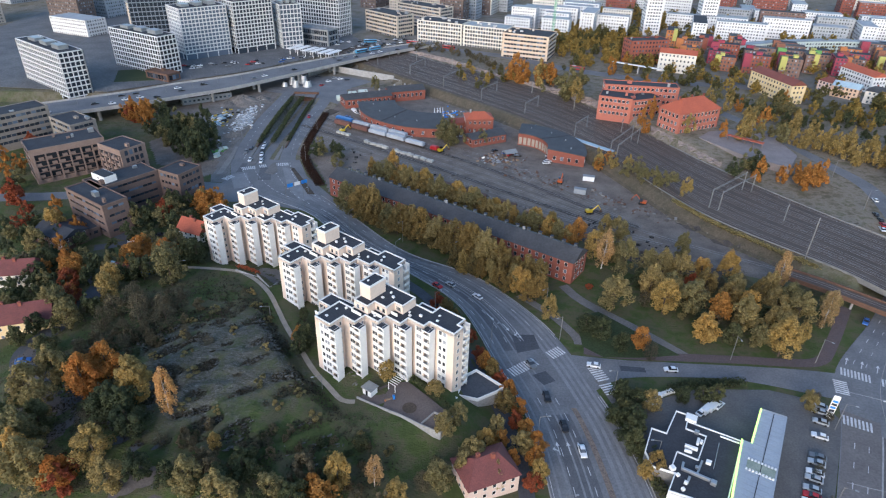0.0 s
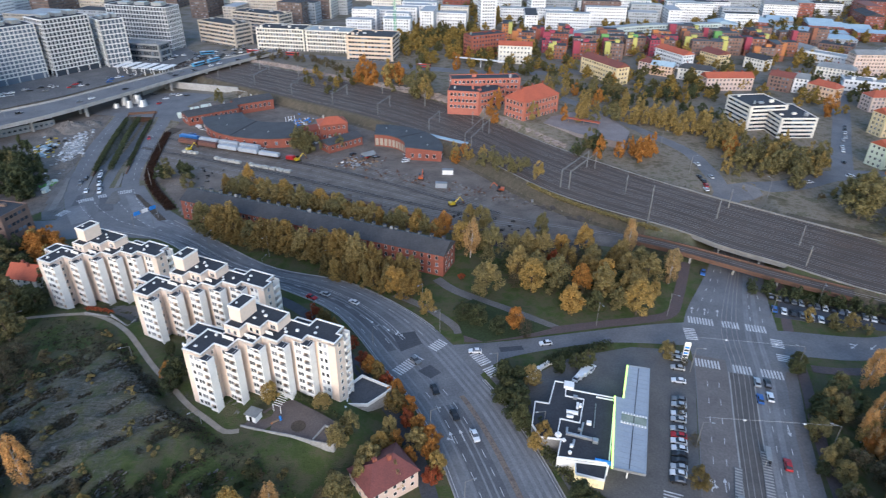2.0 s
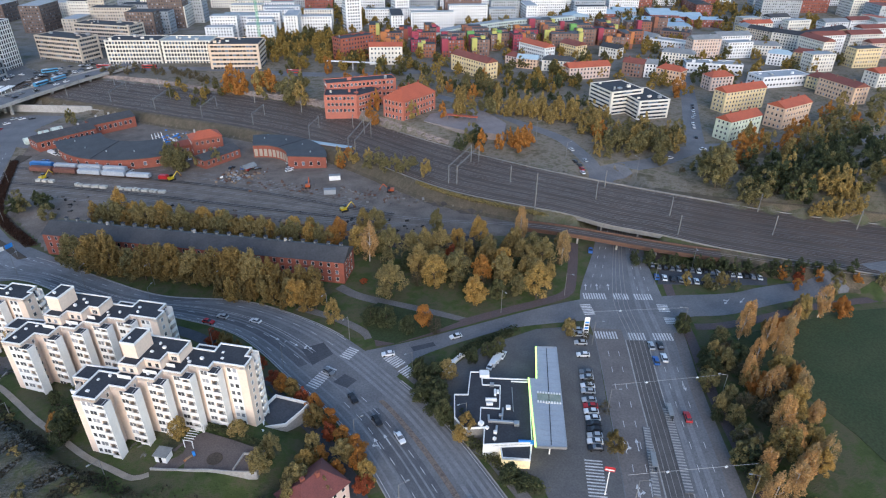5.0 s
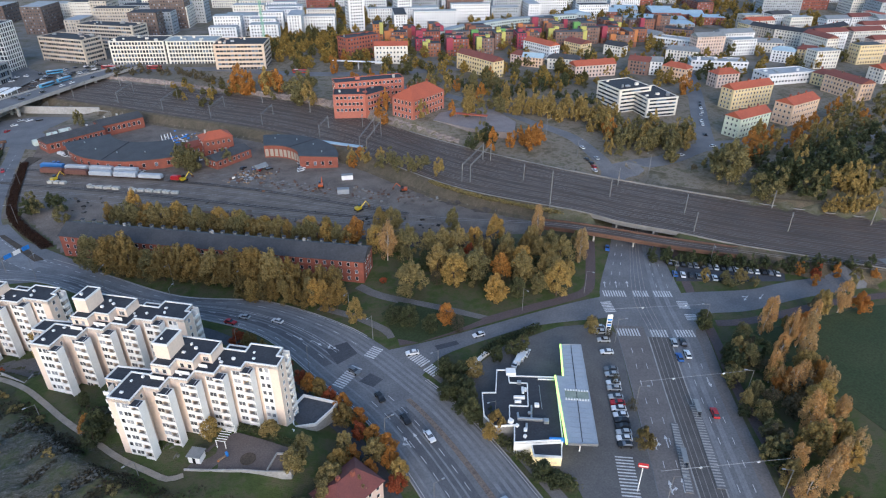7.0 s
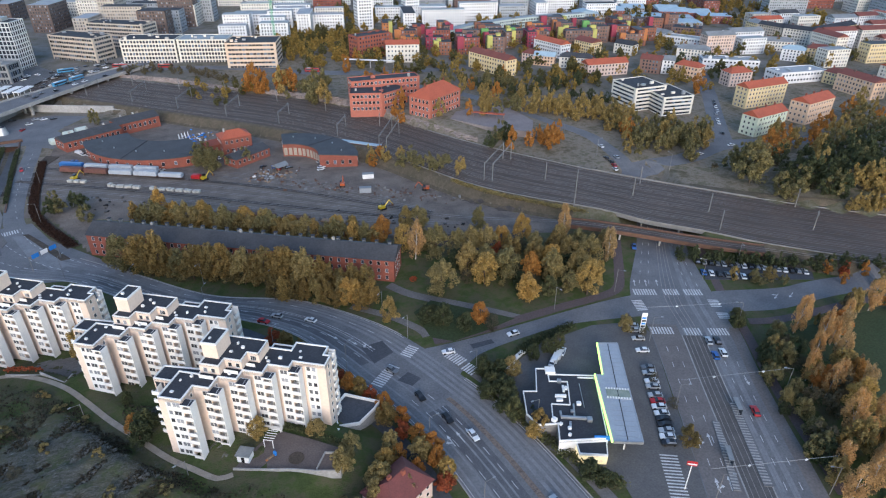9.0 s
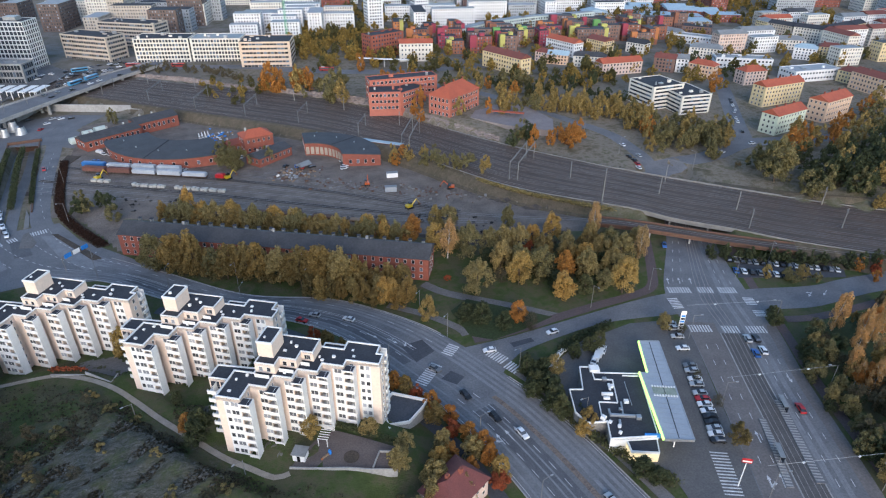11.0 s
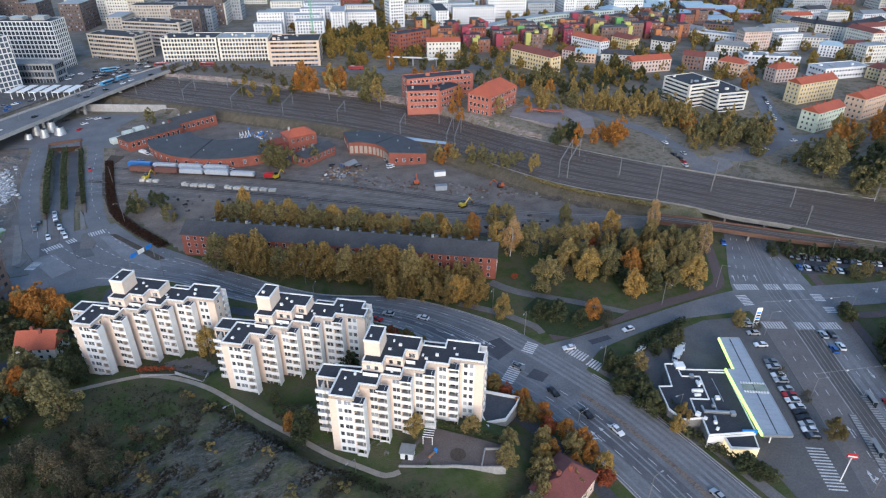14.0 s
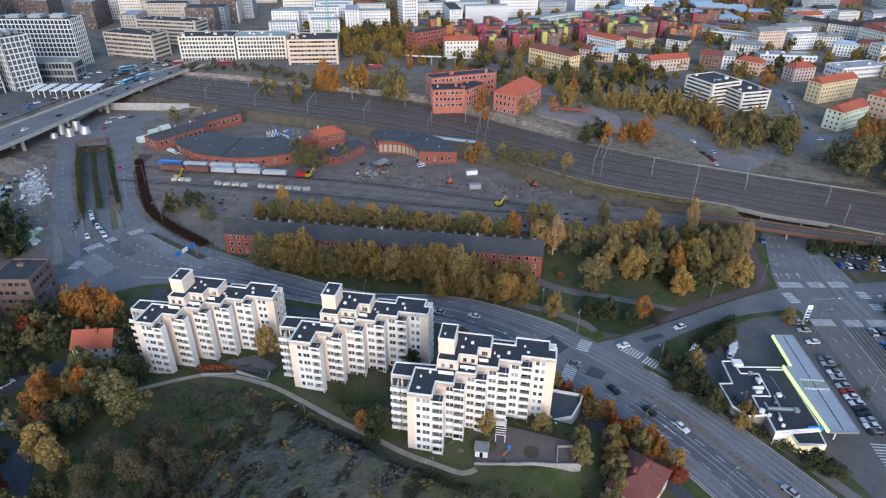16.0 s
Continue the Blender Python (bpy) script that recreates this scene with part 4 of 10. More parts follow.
def flats(label, x, y, roof_z, storeys_w, storeys_e):
    """A stepped block; its origin is the outer western corner of the lowest bay, x along the front, z at the roof."""
    t = thing("apartment_block", pose(x, y, roof_z, 0, 0, -38.7), label, "apartment block", "stepped blocks of flats")
    bot = -26.0
    poly = []
    for u0, u1, v in BAYS:
        poly += [(u0, v), (u1, v)]
    poly += [(35.4, 22.8), (33.6, 22.8), (33.6, BACK), (24.4, BACK), (24.4, 22.8), (5.3, 22.8), (5.3, 9.6), (0.0, 9.6)]
    bm = bmesh.new()
    prism(bm, poly, bot, -0.05)
    part("wall", bm, M_CREAM, t, "cream rendered walls in steps")
    bm = bmesh.new()
    outline(bm, poly, 0.35, -0.9, 0.35)
    part("parapet", bm, M_WHITE, t, "white parapet")
    bm = bmesh.new()
    prism(bm, poly, -0.06, 0.02)
    part("roof", bm, M_ROOF, t, "dark felt roof")
    # balcony stacks stand beside each bay: fin, back wall, small roof with a white fascia
    for i, (u0, u1, v) in enumerate(BAYS[:5]):
        bm = bmesh.new()
        box(bm, u1 + 2.5, u1 + 2.66, v - 0.75, v + 1.75, bot, -0.55)
        part("side_wall", bm, M_WHITE, t)
        bm = bmesh.new()
        box(bm, u1 + 0.02, u1 + 2.5, v + 1.6, v + 1.75, bot, -0.7)
        part("back_wall", bm, M_WHITE, t)
        bm = bmesh.new()
        box(bm, u0 + (1.9 if i == 0 else 2.6), u1 - 0.25, v - 0.06, v + 0.05, bot, -0.92)
        part("front_panel", bm, M_WHITE, t)
        bm = bmesh.new()
        box(bm, u1 - 0.3, u1 + 2.5, v - 0.6, v + 1.6, -0.95, -0.7)
        part("balcony_roof", bm, M_ROOF, t)
        bm = bmesh.new()
        box(bm, u1 - 0.3, u1 + 2.5, v - 0.72, v - 0.6, -1.0, -0.6)
        part("fascia", bm, M_WHITE, t)
    ns = lambda u: storeys_w if u < 14 else storeys_e
    for i, (u0, u1, v) in enumerate(BAYS):
        for k in range(ns(u0)):
            z = -0.45 - STOREY * (k + 1)
            if i < 5:
                piece("balcony", BALCONY, t, pose(u1, v + 1.55, z))
                first = u0 + (1.9 if i == 0 else 2.6)
                room = u1 - 0.25 - first
                if room > 2.9:
                    piece("window", WIN_S, t, pose(first + 0.22 * room, v - 0.06, z + 0.85))
                    piece("window", WIN_M, t, pose(first + 0.68 * room, v - 0.06, z + 0.85))
                else:
                    piece("window", WIN_M, t, pose(first + 0.5 * room, v - 0.06, z + 0.85))
            else:
                for du in (1.2, 4.0, 5.5):
                    piece("window", WIN_S, t, pose(u0 + du, v - (0.06 if du > 2 else 0), z + 0.85))
            # narrow windows on the returns and the two ends
            if i > 0 and k % 1 == 0:
                piece("window", WIN_N, t, pose(BAYS[i][0], v - 1.3, z + 0.9, 0, 0, 90))
    for k in range(storeys_e):
        z = -0.45 - STOREY * (k + 1)
        piece("window", WIN_S, t, pose(35.4, 20.6, z + 0.85, 0, 0, 90))
        piece("balcony", BALCONY, t, pose(33.6, 23.2, z, 0, 0, 90))
        for u in (26.2, 29, 31.8):
            piece("window", WIN_M, t, pose(u, BACK, z + 0.85, 0, 0, 180))
        for u in (7.5, 11, 14.5, 18, 21.5):
            piece("window", WIN_M, t, pose(u, 22.8, z + 0.85, 0, 0, 180))
    bm = bmesh.new()
    box(bm, 33.6, 35.4, 22.85, 23.0, bot, -0.6)
    part("side_wall", bm, M_WHITE, t)
    bm = bmesh.new()
    box(bm, 33.6, 35.3, 26.05, 26.25, bot, -0.6)
    part("side_wall", bm, M_WHITE, t)
    # western wing, slightly lower
    wing = [(-5.6, 6.6), (0.0, 6.6), (0.0, 9.6), (5.3, 9.6), (5.3, 12.2), (-5.6, 11.6)]
    bm = bmesh.new()
    prism(bm, wing, bot, -0.9)
    part("wall", bm, M_CREAM, t)
    bm = bmesh.new()
    outline(bm, wing, 0.3, -1.6, -0.5)
    part("parapet", bm, M_WHITE, t)
    bm = bmesh.new()
    prism(bm, wing, -0.92, -0.83)
    part("roof", bm, M_ROOF, t)
    for k in range(storeys_w):
        z = -1.4 - STOREY * (k + 1)
        piece("balcony", BALCONY, t, pose(-5.3, 6.6, z))
        piece("balcony", BALCONY, t, pose(-2.6, 6.6, z))
        piece("window", WIN_S, t, pose(-5.6, 9.2, z + 0.85, 0, 0, -90))
    # set-back top storey, in steps, and the lift tower
    pent = [(5.5, 10.2), (10.9, 10.2), (10.9, 13.2), (15.4, 13.2), (15.4, 16.6), (18.5, 16.6), (18.5, 22.3), (5.5, 22.3)]
    bm = bmesh.new()
    prism(bm, pent, 0.0, 2.7)
    part("top_storey", bm, M_CREAM, t)
    bm = bmesh.new()
    outline(bm, pent, 0.3, 2.35, 3.05)
    part("parapet", bm, M_WHITE, t)
    bm = bmesh.new()
    prism(bm, pent, 2.65, 2.76)
    part("roof", bm, M_ROOF, t)
    for u0, v in ((6.2, 10.2), (11.3, 13.2), (15.7, 16.6)):
        w = 3.9 if u0 < 15 else 2.4
        bm = bmesh.new()
        box(bm, u0, u0 + w, v - 1.9, v - 1.8, 0.0, 1.1)
        part("terrace_rail", bm, M_WHITE, t)
        for du in (0.9, w - 0.9):
            piece("window", WIN_S, t, pose(u0 + du, v, 0.6))
    bm = bmesh.new()
    box(bm, 5.4, 9.5, 12.95, 19.3, 0.0, 7.25)
    part("lift_tower", bm, M_CREAM, t)
    bm = bmesh.new()
    outline(bm, [(5.3, 12.85), (9.6, 12.85), (9.6, 19.4), (5.3, 19.4)], 0.3, 7.0, 7.6)
    part("parapet", bm, M_WHITE, t)
    bm = bmesh.new()
    box(bm, 5.6, 9.3, 13.15, 19.1, 7.25, 7.36)
    part("roof", bm, M_ROOF, t)
    # vents
    rng = random.Random(int(x))
    for u, v, z in ((2.2, 6.5, 0), (4.2, 8.3, 0), (13, 11, 0), (19.4, 18.5, 0), (20.5, 17.4, 0), (23, 19.2, 0), (27, 22.8, 0), (28, 20.5, 0), (11.5, 19.5, 2.76), (13.5, 18.2, 2.76), (11.2, 16.2, 2.76), (6.8, 15, 7.36), (2.4, 2.4, 0)):
        bm = bmesh.new()
        s = rng.uniform(0.2, 0.42)
        box(bm, u - s, u + s, v - 0.3, v + 0.3, z, z + rng.uniform(0.3, 0.7))
        part("roof_vent", bm, M_WHITE, t)
    # base storey canopy at the low end
    bm = bmesh.new()
    box(bm, 26.9, 37.6, 15.9, 18.5, -STOREY * storeys_e - 0.75, -STOREY * storeys_e - 0.5)
    part("canopy", bm, M_WHITE, t)
    for u in (27.5, 30.6, 33.7, 37.2):
        bm = bmesh.new()
        box(bm, u - 0.12, u + 0.12, 16.1, 16.34, bot, -STOREY * storeys_e - 0.75)
        part("canopy_post", bm, M_WHITE, t)
    # lower rear roof with its own rim, and pale bands between the paired windows of the end bay
    rear = [(18.2, 22.8), (24.4, 22.8), (24.4, 25.6), (18.2, 25.6)]
    bm = bmesh.new()
    prism(bm, rear, bot, -1.0)
    part("wall", bm, M_CREAM, t)
    bm = bmesh.new()
    outline(bm, rear, 0.3, -1.5, -0.6)
    part("parapet", bm, M_WHITE, t)
    bm = bmesh.new()
    prism(bm, rear, -1.01, -0.93)
    part("roof", bm, M_ROOF, t)
    bm = bmesh.new()
    box(bm, 29.9, 33.0, 18.5, 18.56, -STOREY * storeys_e - 0.4, -0.92)
    part("front_panel", bm, M_WHITE, t)
    return t


flats("cream and white stepped block of flats, eight storeys, on the hill", -32.3, 140.1, 27.55, 7, 8)
flats("cream and white stepped block of flats, middle of three", -50.8, 176.1, 25.0, 8, 8)
flats("cream and white stepped block of flats beside the junction", -87.5, 210.5, 21.75, 7, 8)


# ---- other buildings ----
def pane_mesh(w, h, col=None):
    return window_mesh("window", w, h, col or M_WHITE, M_GLASS, 0, 0.06)


PANES = {}


def pane(w, h, col=None):
    key = (round(w, 1), round(h, 1), col.name if col else "")
    if key not in PANES:
        PANES[key] = pane_mesh(key[0], key[1], col)
    return PANES[key]


def windows(t, w, d, z0, storeys, sh, step, ww, wh, sill=0.9, col=None, sides="fblr", margin=1.2, single=True, thin=False):
    """Rows of windows on the sides of a w by d block: front is y=0. single: each its own object, else one mesh."""
    spots = []
    for k in range(storeys):
        z = z0 + sh * k + sill
        for side, length, place in (("f", w, lambda s: pose(s, 0, z)), ("b", w, lambda s: pose(s, d, z, 0, 0, 180)), ("l", d, lambda s: pose(0, s, z, 0, 0, -90)), ("r", d, lambda s: pose(w, s, z, 0, 0, 90))):
            if side not in sides:
                continue
            n = max(1, int((length - 2 * margin + step - ww) / step))
            first = (length - (n - 1) * step) / 2
            for i in range(n):
                spots.append(place(first + i * step))
    me = pane(ww, wh, col)
    if single:
        for m in spots:
            piece("window", me, t, m)
    else:
        bm = bmesh.new()
        for m in spots:
            if thin:
                bm.faces.new([bm.verts.new(m @ Vector((sx * ww / 2, -0.06, z))) for sx, z in ((-1, 0), (1, 0), (1, wh), (-1, wh))])
            else:
                box(bm, -ww / 2, ww / 2, -0.06, 0.02, 0, wh, m)
        ob = part("glazing", bm, M_GLASS_TOWN if thin else M_GLASS_BLUE, t)
        ob["kind"] = "stuff"


def flat_top(t, w, d, z, wall, roof, rim=0.5):
    bm = bmesh.new()
    outline(bm, [(-0.1, -0.1), (w + 0.1, -0.1), (w + 0.1, d + 0.1), (-0.1, d + 0.1)], 0.4, z - 0.4, z + rim)
    part("parapet", bm, wall, t)
    bm = bmesh.new()
    box(bm, 0.25, w - 0.25, 0.25, d - 0.25, z - 0.05, z + 0.05)
    part("roof", bm, roof, t)


def gable_top(t, w, d, z, rise, roof, wall, hip=0.0, over=0.4, gables=True):
    """Ridge along x."""
    bm = bmesh.new()
    o = over
    lo = [(-o, -o), (w + o, -o), (w + o, d + o), (-o, d + o)]
    a = [bm.verts.new((x, y, z)) for x, y in lo]
    r0, r1 = bm.verts.new((hip - (o if hip == 0 else 0), d / 2, z + rise)), bm.verts.new((w - hip + (o if hip == 0 else 0), d / 2, z + rise))
    bm.faces.new((a[0], a[1], r1, r0))
    bm.faces.new((a[2], a[3], r0, r1))
    bm.faces.new((a[1], a[2], r1))
    bm.faces.new((a[3], a[0], r0))
    bm.faces.new(a[::-1])
    part("roof", bm, roof, t)
    if hip == 0 and gables:
        bm = bmesh.new()
        for x in (0.02, w - 0.02):
            v = [bm.verts.new((x + s, y, zz)) for s in (-0.1, 0.1) for y, zz in ((0, z - 0.05), (d, z - 0.05), (d / 2, z + rise - 0.3))]
            for f in ((0, 1, 2), (5, 4, 3), (0, 3, 4, 1), (1, 4, 5, 2), (2, 5, 3, 0)):
                bm.faces.new([v[k] for k in f])
        part("gable", bm, wall, t)


def chimneys(t, spots, z, material):
    for x, y in spots:
        bm = bmesh.new()
        box(bm, x - 0.5, x + 0.5, y - 0.4, y + 0.4, z - 1.5, z + 1.0)
        part("chimney", bm, material, t)


def house(name, label, x, y, rz, w, d, z0, z1, wall, roof, kind="flat", storeys=4, step=3.0, ww=1.3, wh=1.5, rise=3.5, hip=0.0, single=True, group="", sides="fblr", extras=True, category="building", col=None, thin=False):
    """A block with its corner at x, y and its front (y=0) along rz."""
    t = thing(name, pose(x, y, z0, 0, 0, rz), label, category, group)
    h = z1 - z0
    bm = bmesh.new()
    box(bm, 0, w, 0, d, -4, h)
    part("wall", bm, wall, t)
    sh = h / storeys
    windows(t, w, d, 0, storeys, sh, step, ww, min(wh, sh - 0.9), (sh - wh) * 0.55, col, sides, single=single, thin=thin)
    if kind == "flat":
        if extras:
            flat_top(t, w, d, h, wall, roof)
        else:
            bm = bmesh.new()
            box(bm, 0.3, w - 0.3, 0.3, d - 0.3, h - 0.1, h + 0.12)
            part("roof", bm, roof, t)
        if extras:
            rng = random.Random(int(x * 7 + y))
            for k in range(max(1, int(w * d / 160))):
                bm = bmesh.new()
                ux, uy, s = rng.uniform(2, max(2.5, w - 4)), rng.uniform(2, max(2.5, d - 3)), rng.uniform(0.6, 2.0)
                box(bm, ux, ux + s * 1.6, uy, uy + s, h, h + rng.uniform(0.8, 2.2))
                part("roof_unit", bm, M_METAL if k % 2 else wall, t)
    else:
        gable_top(t, w, d, h, rise, roof, wall, hip, 0.4, extras)
        if extras:
            chimneys(t, [(w * f, d * 0.5 + 0.8) for f in (0.2, 0.5, 0.8)][: max(1, int(w / 10))], h + rise, M_BRICK if wall is not M_BRICK else M_CONCRETE)
    return t


def grid_tower(label, x, y, rz, w, d, z0, z1, cols, rows, side_cols, frame_mat, open_base=0):
    """An office tower: dark glass body behind a proud white lattice."""
    t = thing("office_tower", pose(x, y, z0, 0, 0, rz), label, "office building", "office towers")
    h = z1 - z0
    bm = bmesh.new()
    box(bm, 0.5, w - 0.5, 0.5, d - 0.5, -4, h - 0.4)
    part("glass_body", bm, M_GLASS_BLUE, t)
    b0 = open_base
    for side, n, length in (("f", cols, w), ("b", cols, w), ("l", side_cols, d), ("r", side_cols, d)):
        m = {"f": pose(0, 0, 0), "b": pose(w, d, 0, 0, 0, 180), "l": pose(0, d, 0, 0, 0, -90), "r": pose(w, 0, 0, 0, 0, 90)}[side]
        fw = length / n
        if side in "bl":
            bm = bmesh.new()
            for i in range(n + 1):
                xx = min(max(i * fw, 0.3), length - 0.3)
                box(bm, xx - 0.3, xx + 0.3, 0.0, 0.6, b0 if i % 3 else -4, h, m)
            for k in range(rows + 1):
                z = b0 + (h - b0) * k / rows
                box(bm, 0.0, length, 0.03, 0.55, z - 0.48, z + 0.42, m)
            part("rear_grid", bm, frame_mat, t)["kind"] = "stuff"
            continue
        tall, short = boxmesh("fin", -0.26, 0.26, 0.0, 0.6, -4, h, frame_mat), boxmesh("fin", -0.26, 0.26, 0.0, 0.6, b0, h, frame_mat)
        for i in range(n + 1):
            piece("fin", short if i % 3 else tall, t, m @ pose(min(max(i * fw, 0.3), length - 0.3), 0, 0))
        band = boxmesh("band", 0.0, length, 0.03, 0.55, -0.4, 0.34, frame_mat)
        for k in range(rows + 1):
            piece("band", band, t, m @ pose(0, 0, b0 + (h - b0) * k / rows))
    bm = bmesh.new()
    box(bm, 0.6, w - 0.6, 0.6, d - 0.6, h - 0.3, h + 0.15)
    part("roof", bm, M_ROOF, t)
    for k in range(3):
        bm = bmesh.new()
        ux = w * (0.15 + 0.28 * k)
        box(bm, ux, ux + w * 0.16, d * 0.3, d * 0.7, h, h + 2.2 + 0.4 * k)
        part("roof_unit", bm, M_METAL, t)
    return t


M_LATTICE = mat("white_lattice", (0.6, 0.61, 0.62), (0.54, 0.55, 0.56), 0.7, 5, None, 0.08)
M_BEIGE = mat("beige_panel", (0.47, 0.41, 0.34), (0.40, 0.35, 0.30), 0.85, 6, None, 0.12)
M_PALE = mat("pale_panel", (0.66, 0.62, 0.55), (0.58, 0.545, 0.49), 0.85, 6, None, 0.1)
M_YELLOW = mat("yellow_render", (0.66, 0.52, 0.30), (0.6, 0.47, 0.28), 0.9, 6, None, 0.12)
M_PEACH = mat("peach_render", (0.62, 0.43, 0.30), (0.56, 0.39, 0.28), 0.9, 6, None, 0.12)
M_MINT = mat("mint_render", (0.58, 0.62, 0.48), (0.53, 0.57, 0.44), 0.9, 6, None, 0.12)
M_PINK = mat("pink_render", (0.58, 0.44, 0.38), (0.52, 0.4, 0.34), 0.9, 6, None, 0.12)
M_TIN_LIGHT = mat("light_tin_roof", (0.27, 0.28, 0.285), (0.2, 0.21, 0.215), 0.5, 6, None, 0.2, 0, 0.2)
M_OX = mat("oxblood_roof", (0.20, 0.065, 0.05), (0.16, 0.055, 0.045), 0.75, 5, None, 0.25)
M_SCHOOL = mat("orange_red_brick", (0.4, 0.135, 0.095), (0.33, 0.115, 0.085), 0.9, 4, 0.3, 0.25)
M_UMBER = mat("umber_brick", (0.17, 0.115, 0.096), (0.13, 0.09, 0.078), 0.9, 4, 0.3, 0.3)
M_GREYB = mat("grey_brown_panel", (0.24, 0.21, 0.185), (0.19, 0.17, 0.15), 0.85, 6, None, 0.15)
M_BROWN = mat("brown_stone", (0.15, 0.11, 0.095), (0.115, 0.085, 0.075), 0.85, 5, None, 0.2)

# office towers beyond the overpass
grid_tower("white gridded office slab beside the overpass", -297.3, 453.7, -39, 66.8, 16, 5, 34.3, 22, 9, 5, M_LATTICE)
grid_tower("white gridded office slab behind a plaza", -252.4, 498.3, -33, 59.9, 16, 5, 34.8, 20, 9, 5, M_LATTICE)
grid_tower("tall white office tower with square windows", -203, 516.5, 42, 40, 26, 5, 46, 13, 12, 8, M_LATTICE, 6)
grid_tower("tall white office tower with square windows", -168, 543, 42, 36, 26, 5, 48, 12, 12, 8, M_LATTICE, 6)
grid_tower("dark glass office tower behind white ones", -262, 560, 25, 40, 22, 5, 58, 12, 14, 7, mat("grey_lattice", (0.2, 0.23, 0.27), None, 0.5, 5))
grid_tower("narrow white office tower beside a plaza", -134.7, 566.9, 30, 19, 22, 5, 43, 6, 10, 7, M_LATTICE)
grid_tower("long white gridded office building with an opening", -146, 651, -28, 62, 20, 5, 43.5, 20, 11, 7, M_LATTICE)
house("glass_hall", "low glazed hall between office towers", -128, 596, -28, 36, 16, 5, 20, M_METAL, M_TIN_LIGHT, storeys=3, step=2.4, ww=2.0, wh=3.4, single=False)
house("office_building", "beige office building with ribbon windows", -70, 661, -46, 49, 22, 5, 26, M_BEIGE, M_ROOF, storeys=6, step=2.6, ww=2.1, wh=1.8, single=False)
house("office_building", "beige office building behind another", -40, 700, -40, 60, 22, 5, 28, M_BEIGE, M_ROOF, storeys=7, step=2.6, ww=2.1, wh=1.8, single=False)
house("office_building", "long white office building with rows of windows", -16, 615.8, -24, 46, 24, 5, 25, M_PALE, M_ROOF, storeys=6, step=2.6, ww=1.8, wh=2.1, single=False)
house("office_building", "long white office building with rows of windows", 27.5, 597.2, -24, 42, 24, 5, 24.6, M_PALE, M_TIN_LIGHT, storeys=6, step=2.6, ww=1.8, wh=2.1, single=False)
house("office_building", "beige office building with a dark roof storey", 60.4, 558, -23, 41.5, 29, 5, 26, mat("sand_panel", (0.6, 0.47, 0.36), (0.53, 0.42, 0.33), 0.85, 6, None, 0.12), M_ROOF, storeys=6, step=2.9, ww=2.6, wh=1.5, single=False)

# left: brown offices near the junction
M_BROWN_LIGHT = mat("tan_stone", (0.23, 0.165, 0.14), (0.18, 0.13, 0.112), 0.85, 5, None, 0.2)


def bay_office(label, x, y, rz, w, d, z0, z1, n):
    """A stone office block: its front is a deep dark recess with pilasters and staggered stone balconies."""
    t = house("office_building", label, x, y, rz, w, d, z0, z1, M_BROWN_LIGHT, M_ROOF, storeys=4, step=2.6, ww=1.7, wh=2.4, single=False, sides="blr")
    h = z1 - z0
    bm = bmesh.new()
    box(bm, 1.4, w - 1.0, -0.12, 0.05, 0.4, h - 2.6)
    part("dark_glazing", bm, M_GLASS, t)
    step = (w - 2.4) / n
    post = boxmesh("pilaster", -0.35, 0.35, -0.9, 0.0, -1, h - 2.4, M_BROWN_LIGHT)
    for k in range(n + 1):
        piece("pilaster", post, t, pose(1.4 + k * step, 0, 0))
    box_ = boxmesh("balcony", 0, step * 0.42, -0.7, -0.1, 0, 1.3, M_BROWN_LIGHT)
    rail = boxmesh("spandrel", 0, step - 0.7, -0.35, -0.1, 0, 0.4, M_UMBER)
    for k in range(n):
        for q in range(4):
            z = 0.8 + q * (h - 3.6) / 4
            piece("balcony", box_, t, pose(1.4 + k * step + 0.36 + (0.5 * step * 0.6 if (q + k) % 2 else 0), 0, z + 0.6))
            piece("spandrel", rail, t, pose(1.4 + k * step + 0.35, 0, z))
    return t


bay_office("brown stone office block with dark recessed bays", -196.5, 283.2, 39, 34, 19, 2, 17.5, 6)
bay_office("brown stone wing with dark recessed bays", -169.8, 297.0, -32.6, 18.6, 14, 2, 17, 4)
house("office_building", "brown brick office wing with a dark roof", -161.2, 248.0, -36, 30, 11.2, 1, 15, M_UMBER, M_ROOF, storeys=4, step=2.4, ww=2.1, wh=1.0, single=False)
house("office_building", "brown brick office range with pale ribbon windows", -146.5, 247.5, 51.6, 28, 14.5, 1, 15, M_UMBER, M_ROOF, storeys=4, step=2.2, ww=2.05, wh=1.0, single=False)
house("office_building", "brown brick office end with glazed stair", -129.3, 269.7, -27.5, 13.4, 14, 1, 15, M_UMBER, M_ROOF, storeys=4, step=2.2, ww=1.6, wh=1.3, single=False)
house("roof_storey", "white plant room on a dark office roof", -154.4, 258.9, -34, 10.4, 5.6, 14.9, 18, M_WHITE, M_ROOF, storeys=1, step=40, ww=0.6, wh=0.8, single=False, sides="f", extras=False)
house("office_annex", "low dark annex with a flat felt roof", -160.6, 235.8, -40, 16, 10, 0.5, 4, M_UMBER, M_ROOF, storeys=1, step=3, ww=1.6, wh=1.2, single=False)
house("office_building", "grey office building with ribbon windows", -258.7, 300.4, 51, 60, 16, 3, 20, M_GREYB, M_ROOF, storeys=5, step=2.6, ww=2.3, wh=1.5, single=False)
house("office_building", "low grey office wing with ribbon windows", -215.6, 337.0, -37, 24, 14, 3, 17, M_GREYB, M_ROOF, storeys=4, step=2.6, ww=2.3, wh=1.5, single=False)
